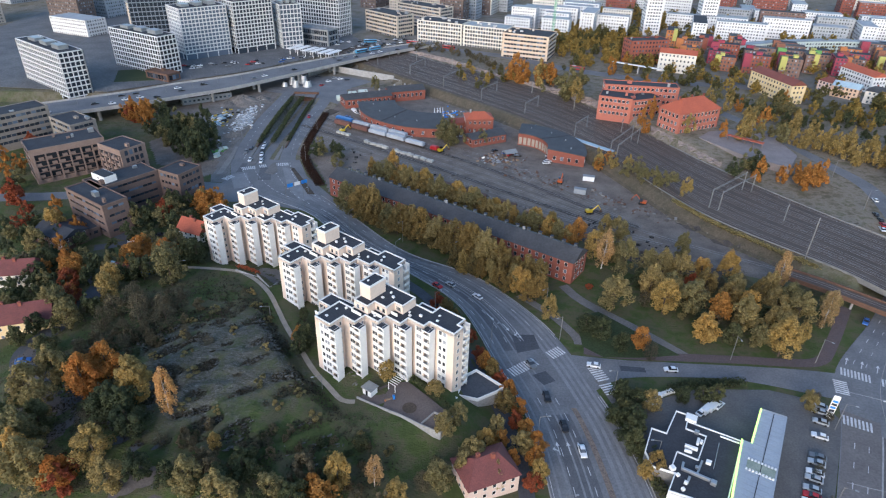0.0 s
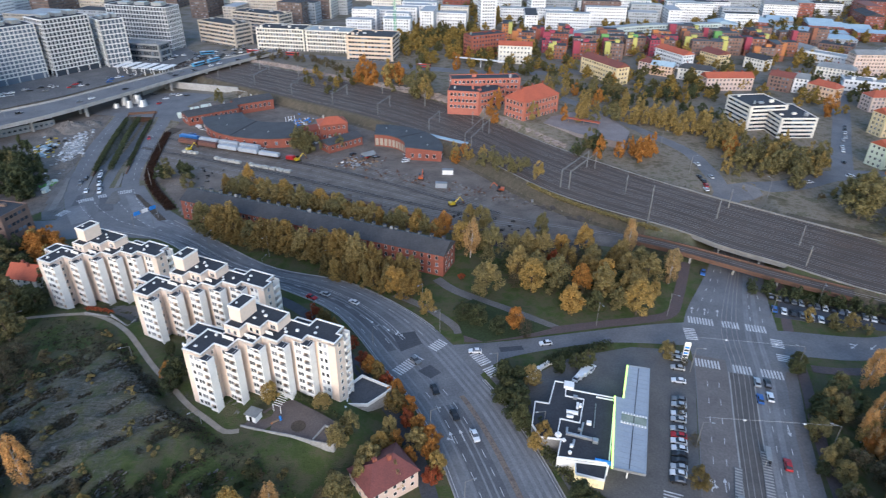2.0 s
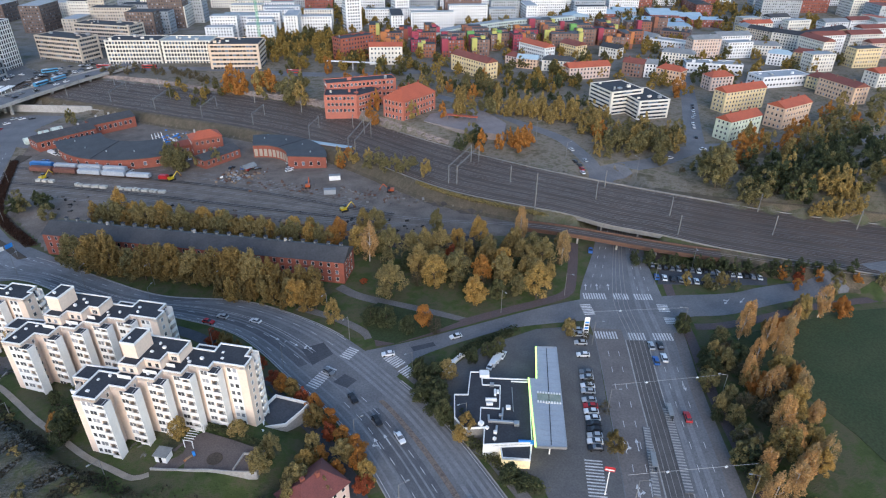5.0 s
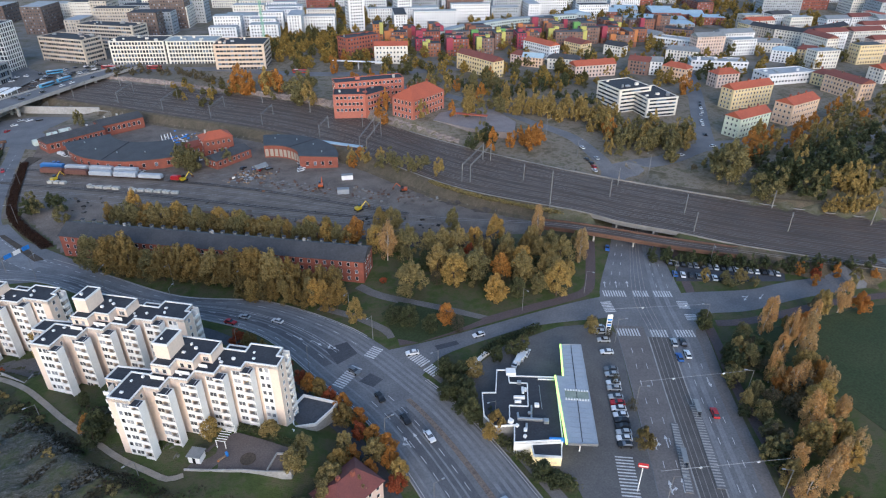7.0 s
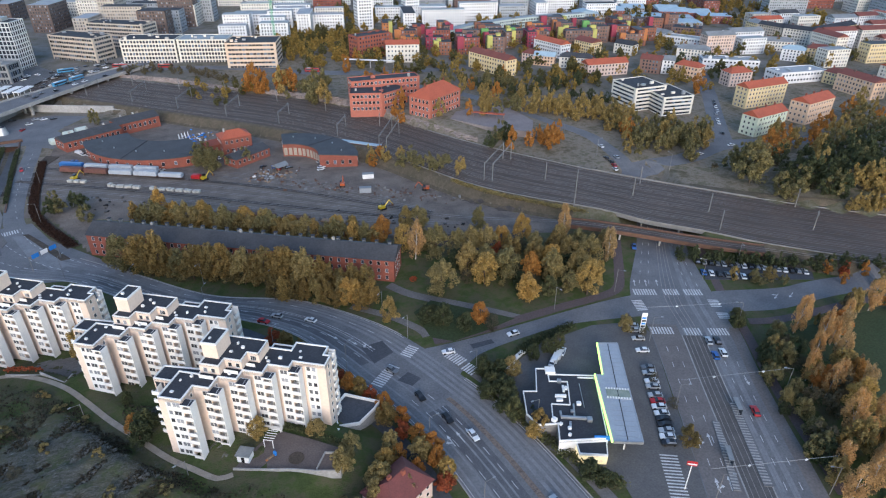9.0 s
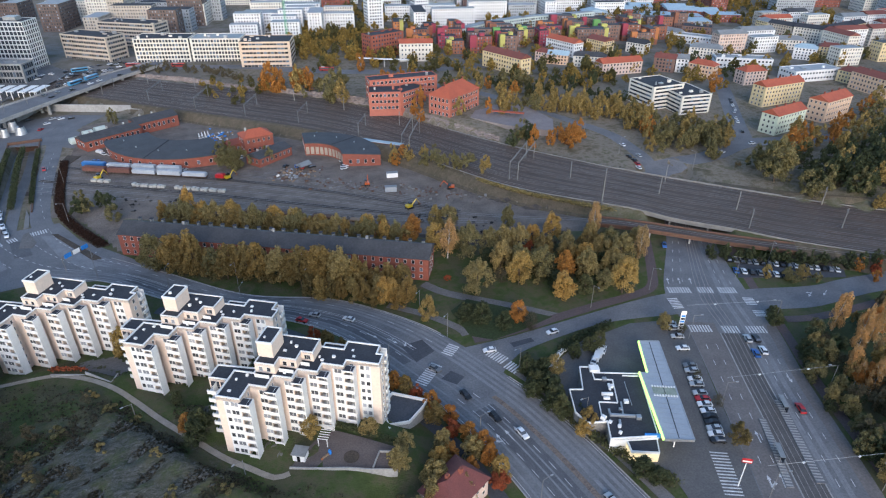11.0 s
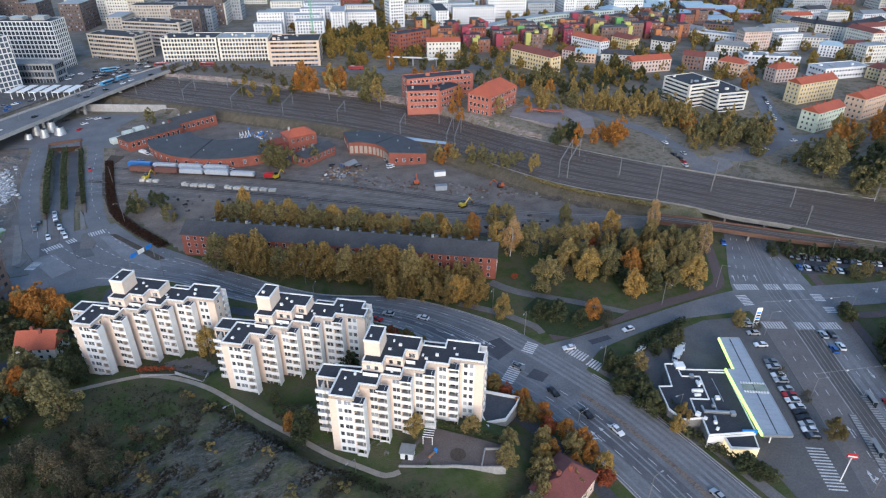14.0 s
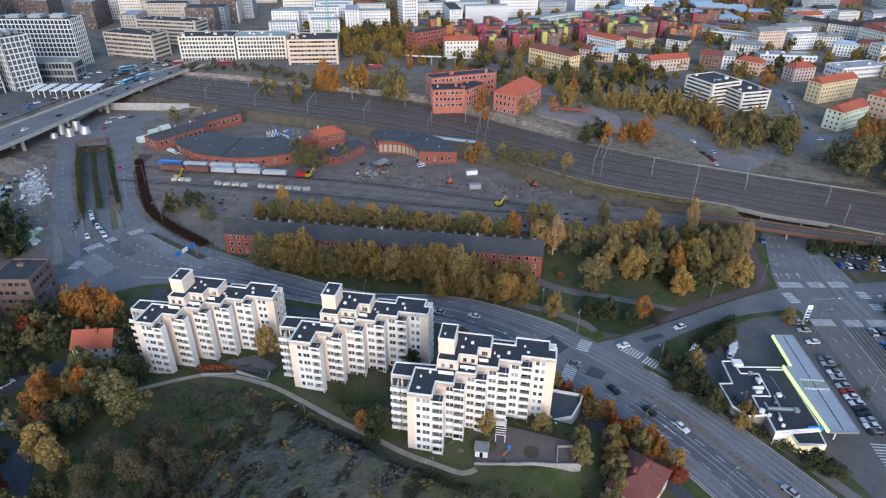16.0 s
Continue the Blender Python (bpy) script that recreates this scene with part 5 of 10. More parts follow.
# glazed stair of the brick end: a tall pale strip
t = thing("stair_window", pose(-137.2, 231.0, 1.5, 0, 0, 74), "tall pale glazed stair of the brick offices", "window", "glazed stairs")
bm = bmesh.new()
box(bm, 1.0, 4.2, -0.1, 0.08, 0, 12.2)
part("glass", bm, MATS["pale_blue_roof"] if "pale_blue_roof" in MATS else M_TIN_LIGHT, t)
for k in range(8):
    bm = bmesh.new()
    box(bm, 0.9, 4.3, -0.18, -0.08, 1.5 * k, 1.5 * k + 0.16)
    part("glazing_bar", bm, M_WHITE, t)

# school on the rock
house("school_annex", "flat-roofed red brick school wing", 107.2, 389.4, -22, 21, 16, 8.5, 20.5, M_SCHOOL, M_ROOF, storeys=3, step=2.6, ww=1.8, wh=1.9, category="school")
house("school_annex", "flat-roofed red brick school wing", 126.6, 380.8, 22, 24, 14, 8.5, 19.9, M_SCHOOL, M_ROOF, storeys=3, step=2.6, ww=1.8, wh=1.9, category="school")
house("school_annex", "long red brick school wing with a dark roof", 114, 404, -8, 48, 12, 8.5, 24, M_SCHOOL, M_ROOF, storeys=4, step=2.8, ww=1.8, wh=1.9, category="school")
house("school", "red brick school with a red hipped roof", 146.6, 350.7, 26, 33, 17, 8.5, 21.5, M_SCHOOL, M_TILE_RED, "hip", 3, 3.0, 1.5, 2.2, 6.5, 8, category="school")

# white office and flats behind the railway
house("office_building", "white office block with dark ribbon windows", 294.9, 299.4, -12, 23, 30, 4.5, 17, M_PALE, M_ROOF, storeys=5, step=2.5, ww=2.46, wh=1.15, single=False)
house("office_building", "white stepped office block with ribbon windows", 285, 316, -5, 26, 26, 4.5, 20, M_PALE, M_ROOF, storeys=6, step=2.5, ww=2.46, wh=1.15, single=False)
house("apartment_house", "mint green block of flats with a red roof", 314.9, 242.1, 4, 30, 11, 4.5, 16.9, M_MINT, M_TILE_RED, "gable", 4, 3.0, 1.2, 1.5, 3.5)
house("apartment_house", "peach block of flats with a red roof", 364.8, 243.6, 5, 30, 12.6, 4.5, 18.5, M_PEACH, M_TILE_RED, "gable", 4, 3.0, 1.2, 1.5, 3.5)
house("apartment_house", "yellow block of flats with a red roof", 359.8, 285.5, -3, 38, 11, 4.5, 18.7, M_YELLOW, M_TILE_RED, "gable", 5, 3.0, 1.2, 1.5, 3.5)
house("apartment_house", "pink block of flats with a red hipped roof", 397.1, 330.8, -12, 20, 12, 4.5, 15, M_PINK, M_TILE_RED, "hip", 4, 3.0, 1.2, 1.5, 3.5, 5, single=False)
house("apartment_house", "long pale block with a bright red roof", 316.4, 403.1, -11, 37, 12, 5, 14.5, M_PINK, M_TILE_RED, "gable", 3, 3.0, 1.2, 1.5, 3.5, single=False)
house("apartment_house", "long yellow block with a red roof", 245.5, 474.7, -78, 45, 12, 5, 18.5, M_YELLOW, M_OX, "gable", 4, 3.0, 1.2, 1.5, 3.5, single=False)
house("apartment_house", "cream block of flats with a red roof", 187.6, 518.3, -22, 29, 12, 6, 21, M_PALE, M_TILE_RED, "gable", 4, 3.0, 1.2, 1.5, 3.0, single=False)
house("apartment_house", "orange brick block of flats", 167.9, 534, 14, 36, 14, 6, 26, M_BRICK, M_ROOF, "flat", 6, 3.0, 1.3, 1.5, single=False)

house("pavilion", "rust-clad pavilion with a glazed front", -214, 462, -30, 24, 11, 6.3, 11.5, M_RUST, M_RUST, storeys=1, step=3.0, ww=2.6, wh=3.2, single=False)
house("site_office", "low grey site office under the overpass", -172, 416, 33, 34, 6, 0.3, 4, M_METAL, M_ROOF, storeys=1, step=3, ww=1.6, wh=1.2, single=False)


# ---- trees ----
def crown_mesh(name, seed, rx, rz, n, leaf, lumps, material, low=0.0):
    """A crown of small leaf clumps on the lumps of an uneven ellipsoid; z=0 is its middle."""
    rng = np.random.default_rng(seed)
    cen = []
    for i in range(lumps):
        d = rng.normal(size=3)
        d /= np.linalg.norm(d)
        r = rng.uniform(0.35, 0.9) ** 0.7
        cen.append((d[0] * rx * r, d[1] * rx * r, d[2] * rz * r + low, rng.uniform(0.16, 0.34)))
    cen = np.array(cen)
    pick = rng.integers(0, lumps, n)
    d = rng.normal(size=(n, 3))
    d /= np.linalg.norm(d, axis=1)[:, None]
    rad = cen[pick, 3:4] * (rng.uniform(0.45, 1.0, (n, 1)) ** 0.5) * rng.uniform(0.9, 1.12, (n, 1))
    pos = cen[pick, :3] + d * rad * np.array([rx, rx, rz * 0.8])
    taper = np.clip(1.08 - 0.38 * pos[:, 2:3] / rz, 0.45, 1.25)
    pos[:, :2] *= taper
    nrm = d + rng.normal(0, 0.5, (n, 3)) + np.array([0, 0, 0.35])
    nrm /= np.linalg.norm(nrm, axis=1)[:, None]
    tx = np.cross(nrm, rng.normal(size=(n, 3)))
    tx /= np.linalg.norm(tx, axis=1)[:, None]
    ty = np.cross(nrm, tx)
    s = leaf * rng.uniform(0.6, 1.3, (n, 1))
    v = np.stack([pos - tx * s - ty * s * 0.6, pos + tx * s - ty * s * 0.5, pos + tx * s * 0.1 + ty * s + nrm * s * 0.3], 1).reshape(-1, 3)
    f = np.arange(3 * n).reshape(-1, 3)
    me = bpy.data.meshes.new(name)
    me.from_pydata(v.tolist(), [], f.tolist())
    me.materials.append(material)
    return me


def trunk_mesh(name, seed, h, r, rx, material, limbs=7):
    rng = random.Random(seed)
    bm = bmesh.new()
    tube(bm, (0, 0, -0.6), (0, 0, h * 0.45), r, r * 0.7, 7)
    tube(bm, (0, 0, h * 0.45), (rng.uniform(-0.3, 0.3), rng.uniform(-0.3, 0.3), h * 0.92), r * 0.7, r * 0.15, 5)
    for i in range(limbs):
        a = rng.uniform(0, 6.28)
        z = h * rng.uniform(0.3, 0.7)
        e = rx * rng.uniform(0.5, 0.85)
        tube(bm, (0, 0, z), (e * math.cos(a), e * math.sin(a), z + h * rng.uniform(0.1, 0.25)), r * 0.4, r * 0.08, 4)
    me = bpy.data.meshes.new(name)
    bm.to_mesh(me)
    bm.free()
    me.materials.append(material)
    return me


SPECIES = {}


def species(key, material, label, h, rx, rz, n, leaf, lumps, bark=None, variants=3, crown_z=0.6):
    SPECIES[key] = []
    for k in range(variants):
        t = thing("tree", pose(0, 0, 0), label, "tree")
        sd = sum(map(ord, key)) * 10 + k
        trunk = new("trunk", trunk_mesh("trunk", sd, h, 0.018 * h, rx, bark or M_BARK))
        trunk.parent = t
        c = new("crown", crown_mesh("crown", sd, rx * (0.9 + 0.1 * k), rz, n, leaf, lumps, material))
        c.parent = t
        c.location = (0, 0, h * crown_z)
        SPECIES[key].append([t, False])


species("g", L_OLIVE, "olive-green deciduous tree turning yellow", 13.5, 4.3, 7.0, 4600, 0.29, 46, crown_z=0.54)
species("y", L_GOLD, "golden yellow deciduous tree in autumn", 14, 3.7, 7.3, 4300, 0.28, 42, crown_z=0.54)
species("o", L_ORANGE, "orange maple tree in autumn", 12.5, 4.0, 6.2, 4300, 0.28, 42, crown_z=0.54)
species("r", L_RUST, "rust red tree in autumn", 10, 3.7, 5.0, 3300, 0.28, 34, crown_z=0.54)
species("d", L_DARK, "dark green leafy tree in full leaf", 11.5, 4.2, 6.0, 4200, 0.29, 44, crown_z=0.54)
species("b", L_BIRCH, "pale birch with thin yellow-brown leaves", 17.5, 3.7, 8.6, 4200, 0.25, 54, M_BIRCH, crown_z=0.54)
species("l", L_LIME, "brownish olive lime tree with a rounded crown", 13.0, 3.7, 6.6, 4300, 0.28, 46, crown_z=0.56)
species("n", L_BARE, "nearly bare grey-brown tree with a few dry leaves", 9.0, 3.2, 4.8, 1700, 0.17, 60, crown_z=0.5)
species("s", L_OLIVE, "low olive-green shrub on rough grass", 2.6, 1.9, 1.3, 700, 0.22, 9, None, 2, 0.45)
TREE_RNG = random.Random(11)


def tree(key, x, y, scale=1.0, group="", z=None):
    proto = TREE_RNG.choice(SPECIES[key])
    s = scale * TREE_RNG.uniform(0.88, 1.12)
    zz = gz(x, y) if z is None else z
    slim = 0.74 if key == "b" else 1.0
    m = pose(x, y, zz, TREE_RNG.uniform(-3, 3), TREE_RNG.uniform(-3, 3), TREE_RNG.uniform(0, 360)) @ Matrix.Diagonal((s * slim * TREE_RNG.uniform(0.92, 1.25), s * slim * TREE_RNG.uniform(0.92, 1.25), s * TREE_RNG.uniform(0.88, 1.18), 1))
    if not proto[1]:
        proto[1] = True
        t = proto[0]
        t.matrix_world = m
    else:
        t = copy_thing(proto[0], m)
        t.matrix_world = m
    if group:
        t["group"] = group
    return t


FAR_SPOTS = {}


def far_grove(text, scale=1.0):
    for q in text.split(";"):
        k, x, y = q.split()
        k = "y" if k == "b" else k
        FAR_SPOTS.setdefault(k, []).append((float(x), float(y), scale * TREE_RNG.uniform(0.9, 1.2)))


def grove(text, scale=1.0, group=""):
    for q in text.split(";"):
        k, x, y = q.split()
        tree(k, float(x), float(y), scale, group)


grove("g -93.7 187.3; n -99.7 171.9; n -94.4 163.4; n -87.2 165.3; n -83.1 157.4; n -104.8 167.6; n -91.1 156.3; n -83.2 169.2; d -106.8 194; d -91.1 206.7; o -103.4 210.1", 1.05, "trees on the hill")
far_grove("n -101 176; n -96 170; n -89 161; n -78 158; n -86 150; n -99 150; n -93 142; n -104 153; n -76 166; n -81 146; n -88 141", 0.36)
grove("n -107.3 148.6; n -99.1 145.7; n -92 147.4; n -88.7 153.7; n -92.2 167.5; n -90 176; n -97 157; d -117.1 148.4; d -128.2 161.3; d -130.4 154.5; d -100 197; d -97 139; d -112 141", 0.6, "brush on the hill")
grove("g -107.3 135.5; o -95 130; o -90.5 133.5; o -93.5 126.5; y -80.5 127; y -77.5 123; b -67.2 117.4; n -87.2 114.8; g -103.9 122.7; y -98 104; g -93 99; o -87.2 98.5; y -80.6 104.5; d -84 119; d -75 112; g -111 128; d -100 115; d -78 117; g -101 109", 0.95, "trees on the hill")
grove("y -52.1 106.8; n -63.3 174.4; n -75.1 151.1; n -65.5 144.6; n -73.2 148.1; d -41.1 163.5; n -58.8 107.7; n -39.5 108; n -29.4 106; n -34 97.4; d -17.2 112.4; n -46 106; n -66 108", 0.42, "brush on the hill")
grove("b -12.9 102.3; o -27.1 97.4; n -1 102.4; y -21.3 100.3; d -43.8 100; o -24 94; g -36 94; d -49 96; g -55 96; d -61 98; d -39 92; n -17 95; y -7 97; g 3 103; d -31 93; g -46 92; d -68 99; g -74 97", 0.72, "trees below the hill")
far_grove("d -122 160; g -118 148; d -113 125; g -104 106; d -111 118; r -85 96; r -86 100; n -30 101; n -52 100; n -10 93", 0.7)
grove("o -135 196; o -134 198; o -127.5 181; r -125.5 179; n -115 166; y -111.3 176.5; n -105 160; o -140 203; r -133 190; g -118 162; d -147 194; o -116 207; o -115 213; g -103 216; d -96 211; g -101 206; d -149 204; g -160 217; g -107 212; y -159 232; y -115 187; d -113 168; g -130 172; d -140 180; g -124 170", 0.82, "trees beside the cottages")
far_grove("o -216 290; o -214 299; g -204 282; r -191 258; r -181 247; r -197 264; r -177 236; d -204 272; g -166 238; o -168 248; d -133 243; g -130 241; d -122 233; d -127 228; o -109 258; o -102 250; y -107 261; o -101 262; o -96 254; g -111 246; d -102 234; d -105 241; g -118 240; o -94 246; r -120 249; o -231 313; r -224 330; o -207 306", 0.8)
grove("g 8.4 121.3; g 18.4 120; y 15.8 116; o 20 117.5; o 28.4 112.3; o 29.8 116.6; o 23.8 137.1; r 16.3 154.7; r 22 143; l 23 132; o 26.6 130; o 21.8 110.7; g 4.2 116.7; g 12 111; r 25 125; o 27.5 121; y 29 107; r 27 104; g 18 105; g 10 107; o 18 150; r 13.5 163; l 9 172; o 11 168; r 3 183; l 6 178; g 25.5 116; l 20 146", 0.6, "trees beside the avenue")
grove("l 93.1 85.5", 0.66, "trees round the filling station")
grove("n 101 99.1; n 104 109.9; n 118.8 137.9; n 117.7 129.3; d 61.8 114; y 57.4 108.8; d 155 120.6; n 182 148; g 181 134.4; g 188.5 133.1", 0.45, "trees round the filling station")
far_grove("d -148.4 184.8; d -142.5 188.7; n -153 200.1; o -145.7 198.3; g -144.3 174.5; d -153 188; d -149 180", 0.75)
grove("y -12 135; g 2 129.5; d -16 175", 0.5, "yard trees")
far_grove("d -160 361; d -148 356; d -135 338; d -149 342; d -137 324; d -159 351; d -128 325; r -190 380; o -184 386", 1.0)
grove("d 58 137; d 58 131; d 57 118; d 87 137; d 77 137; d 83 137; d 54 128; d 150 117; g 114 134; d 58 123; d 57 117; d 59 127; d 62 134; d 56 121; l 60 110; d 62 90; d 64 87; g 66 133", 0.6, "trees round the filling station")
PARK_POLY = np.array([(157, 110), (146, 104), (133, 90), (124, 76), (115, 62), (110, 50), (124, 44), (148, 60), (160, 72), (170, 84), (176, 94), (196, 104), (214, 108), (212, 116), (180, 112), (166, 112)], float)
PARK_EDGE = np.array([(157, 110), (146, 104), (133, 90), (124, 76), (115, 62), (110, 50)], float)
k = 0
while k < 16:
    x, y = TREE_RNG.uniform(108, 216), TREE_RNG.uniform(44, 118)
    if not inside(np.array([x]), np.array([y]), PARK_POLY)[0]:
        continue
    k += 1
    e = float(dist(np.array([x]), np.array([y]), PARK_EDGE)[0])
    if e < 8:
        tree(TREE_RNG.choice("ddgdg"), x, y, TREE_RNG.uniform(0.4, 0.62), "park trees")
    else:
        tree(TREE_RNG.choice("bybnbgo"), x, y, TREE_RNG.uniform(0.5, 0.85), "park trees")
for k in range(46):
    x, y = TREE_RNG.uniform(108, 200), TREE_RNG.uniform(46, 112)
    if inside(np.array([x]), np.array([y]), PARK_POLY)[0]:
        far_grove("%s %f %f" % ("nygndo"[k % 6], x, y), TREE_RNG.uniform(0.4, 0.8))
# brush along the foot and the western side of the hill
for k in range(110):
    x, y = (TREE_RNG.uniform(-62, -14), TREE_RNG.uniform(99, 113)) if k % 2 else (TREE_RNG.uniform(-108, -80), TREE_RNG.uniform(138, 180))
    far_grove("%s %f %f" % ("nndnn"[k % 5], x, y), TREE_RNG.uniform(0.16, 0.34))
grove("b 166 106; b 157.5 92.7; b 145.8 80.7; o 148.6 83.5; b 152.5 74.5; b 121 61; y 141.3 62.6; b 139.4 56.8; b 203 102.1; o 210 98.5; b 135.8 67.8; b 123.2 54; b 147.5 88.4; o 155.5 79.9; y 145.3 71.5; b 172.5 95; b 167.4 97.6; y 131 63; b 162 88; o 178 99; b 186 101; y 194 104; b 151 82; b 129 56; y 158 84; b 116 54", 0.84, "park trees")
grove("g 136.2 92.8; g 131.6 78.6; d 145.4 102.2; g 127.4 72.1; n 196 106; n 180.8 101.7; n 134.8 59; d 150.5 103.5; d 144.1 97.9; g 136.8 85.3; n 167.7 86; g 123.2 67.4; n 158 103.5; d 141 97; g 131 84; d 121 65; n 142 76; n 150 92; g 118 60", 0.6, "park trees")
grove("o 63.5 232.7; y 76.8 236; g 82 233; g 76.1 217.4; y 68 219.4; g 86.6 205.7; g 83.1 191.7; y 85.2 181.5; g 67.7 183.6; g 97.8 200; o 104.3 177.2; y 94.3 165; g 110 170.6; g 126.2 181.4; g 132.2 176.3; y 117.1 158.3; b 140.5 174; g 128.9 192.6; b 135.6 198; y 119.7 206; g 115.5 190.9; g 91.4 203.3; g 120.9 168.6; g 95.2 181.8; l 104 192; l 110 184; y 108 205; g 90 188; l 99 188; y 114 178; g 132 184; n 137 181; l 124 189; g 78 208; b 70 212", 0.97, "trees of the small wood")
grove("r 101.8 197.9; n 102.9 189.3; d 103.1 163.7; n 121 198; d 116.7 184; o 71.1 161.3; n 73.2 155.9; d 64.6 160.4; d 54.5 170.5; d 59.1 166.1; y 42.8 175.9; d 99.7 179.5; n 112 196; d 106 184; n 126 172; d 93 193; d 134 190; n 88 197; g 147 183; n 144 178; d 96 171; d 82 199; y 36 192; g 32 195; n 80 186; d 121 177; y 128 165; g 112 163", 0.74, "trees of the small wood")
far_grove("g 30 352; y 93 320; y 99 312; y 105 304; g 109 298; g 113 286; g 121 282; y 125 272; g -51 311; g 13 361; g 16 350; g -44 464; d -66 325", 0.8)
far_grove("y 213 342; y 217 338; y 224 335; y 231 332; y 236 326; y 237 318; y 248 320; y 249 313; y 256 310; g 249 293; y 254 291; o 246 277; y 233 266; g 239 263; y 258 277; g 253 267; g 244 250; y 260 264; g 253 251; g 265 256; g 252 236; g 266 244; y 271 242", 0.9)
far_grove("g 275 250; g 250 232; g 228 250; y 226 256; o 192 297; o 198 294; o 182 291; d 174 300; o 132 363; y 188 356; y 188 347; g 181 379; y 200 357; g 204 350; g 206 343; d 232 371; d 246 374; d 255 370; d 266 357; d 277 351; d 283 340; g 228 380; d 262 345; d 274 338", 0.8)
far_grove("o 71 481; o 80 467; o 58 478; g 93 452; g 109 462; g 95 435; o 132 373; o 138 377; y 152 348; y 200 376; o 208 371; g 214 393; y 234 359; y 239 349; y 244 339; y 254 334; y 264 328; y 266 313; g 261 290; g 252 270; y 245 279; g 258 267; g 263 253; g 262 243", 1.0)
far_grove("g 272 255; y 280 248; y 263 265; o 203 294; o 190 290; d 173 304; d 242 387; d 270 382; g 243 405; d 290 382; d 263 395; g 242 477; y 281 494; o 272 499; o 163 527; o 145 503; y 228 370; y 248 345; y 258 322; g 268 280; y 256 300", 1.0)
far_grove("g 261 206; g 266 214; g 260 198; d 284 203; d 288 192; d 306 192; d 309 181; d 320 176; d 323 166; y 307 196; y 315 228; o 309 220; o 361 227; o 407 243; y 443 255; y 480 270; g 396 210; y 279 161; y 284 158; y 286 154; y 290 151; g 252 178; g 262 176; g 268 162; g 313 155", 1.1)
far_grove("d 348 190; d 271 176; o 361 329; d 402 387; d 398 347; g 465 244; d 283 170; d 300 175; d 330 185; d 340 170; d 360 180; d 375 195; g 350 160; g 330 150; d 300 160; d 310 140; g 335 130; d 360 140; g 380 165; d 395 185; y 420 215; g 440 230; y 460 215", 1.2)

# rows of limes on both sides of the long brick building
for k in range(24):
    f = 0.06 + 0.88 * k / 23
    if k != 1:
        tree("l" if k % 6 else "g", -44 + 90 * f + TREE_RNG.uniform(-1, 1), 261 - 69.5 * f + TREE_RNG.uniform(-1, 1), 1.14 if k < 20 else 0.95, "row of limes beside the avenue")
    if k > 13:
        tree("l" if k % 3 else "y", -41 + 86 * f, 250 - 67 * f + TREE_RNG.uniform(-1.5, 1.5), 0.75, "row of limes beside the avenue")
for k in range(27):
    f = k / 26
    tree("g" if k % 4 else "l", -31 + 89 * f, 296 - 68 * f + TREE_RNG.uniform(-0.8, 0.8), 0.82 + 0.03 * (k % 3), "row of limes behind the brick building")
    if k % 5 == 2:
        tree("y", -27 + 87 * f, 301 - 68 * f, 0.95, "row of limes behind the brick building")
grove("y 20 262; y 26 256; y -14 290; y 50.5 234; o 52.4 240; y 55 246; o 60 228; g 105.7 222", 0.8, "trees of the small wood")
grove("s -52 160; s -46 128; s -30 118; s -60 150; s -70 140; s -64 120; s -40 112; s -75 150; s -78 172; s -55 118; s -35 125; s -66 132; s -48 142; s -25 108; s -18 114; s -72 128; s -80 140; s -62 178; s -76 158; s -70 164; s -58 168; s -40 120; s -10 112; s 2 110", 0.9, "shrubs on the bare hill")
tree("g", 250.5, 194, 1.55, "trees beyond the railway")
tree("o", -40.5, 151.5, 0.55, "yard trees")
tree("d", -37.5, 148.5, 0.7, "yard trees")
tree("d", -39, 145.5, 0.6, "yard trees")
tree("d", -17.4, 168.9, 0.75, "yard trees")
tree("y", -53, 199.6, 0.85, "yard trees")
grove("r -54 230; o -11 208; r -20 214; r -60 236", 0.35, "autumn shrubs beside the avenue")
far_grove("d 168 160; d 172 157; d 176 154; d 180 151.5; d 184 148.5; d 188 146; d 192 143; d 196 140; d 200 137; d 204 134.5; d 208 131; d 170 163; d 212 128.5; d 216 126; d 220 123; d 225 119.5; d 230 116; d 235 112; d 174 159; d 182 153; d 190 148; d 198 142; d 206 136; d 214 130; d 222 124", 0.55)
far_grove("o 214 126; r 219 122; o 224 117; g 229 112; o 234 108; g 240 103; o 212 118; g 222 110; o 246 97; g 182 132; g 190 128; y 176 140", 0.5)
far_grove("g -140 345; d -152 372; d -143 350; d -130 332; d -126 318; g -155 340; d -165 372; d -168 352; d -145 330", 0.9)
far_grove("d 160 299; g 171 307; d 172 298; o 169 292; o 192 290; o 189 281; o 198 287; y 188 351; y 180 341; g 189 338; o 172 345; g 203 340; y 221 360; y 223 346; y 225 339; y 231 338; y 233 330; y 242 334; y 244 326; y 245 319; y 258 326; y 253 315; y 250 303; g 266 316; y 268 308; y 268 301; y 251 290; y 244 293; o 246 282; g 245 269; g 242 259; g 252 265; y 246 252; y 258 262; g 258 254; g 267 254; g 262 248; y 274 252; g 284 254; y 285 262; g 274 266; y 275 273; g 278 279", 1.0)
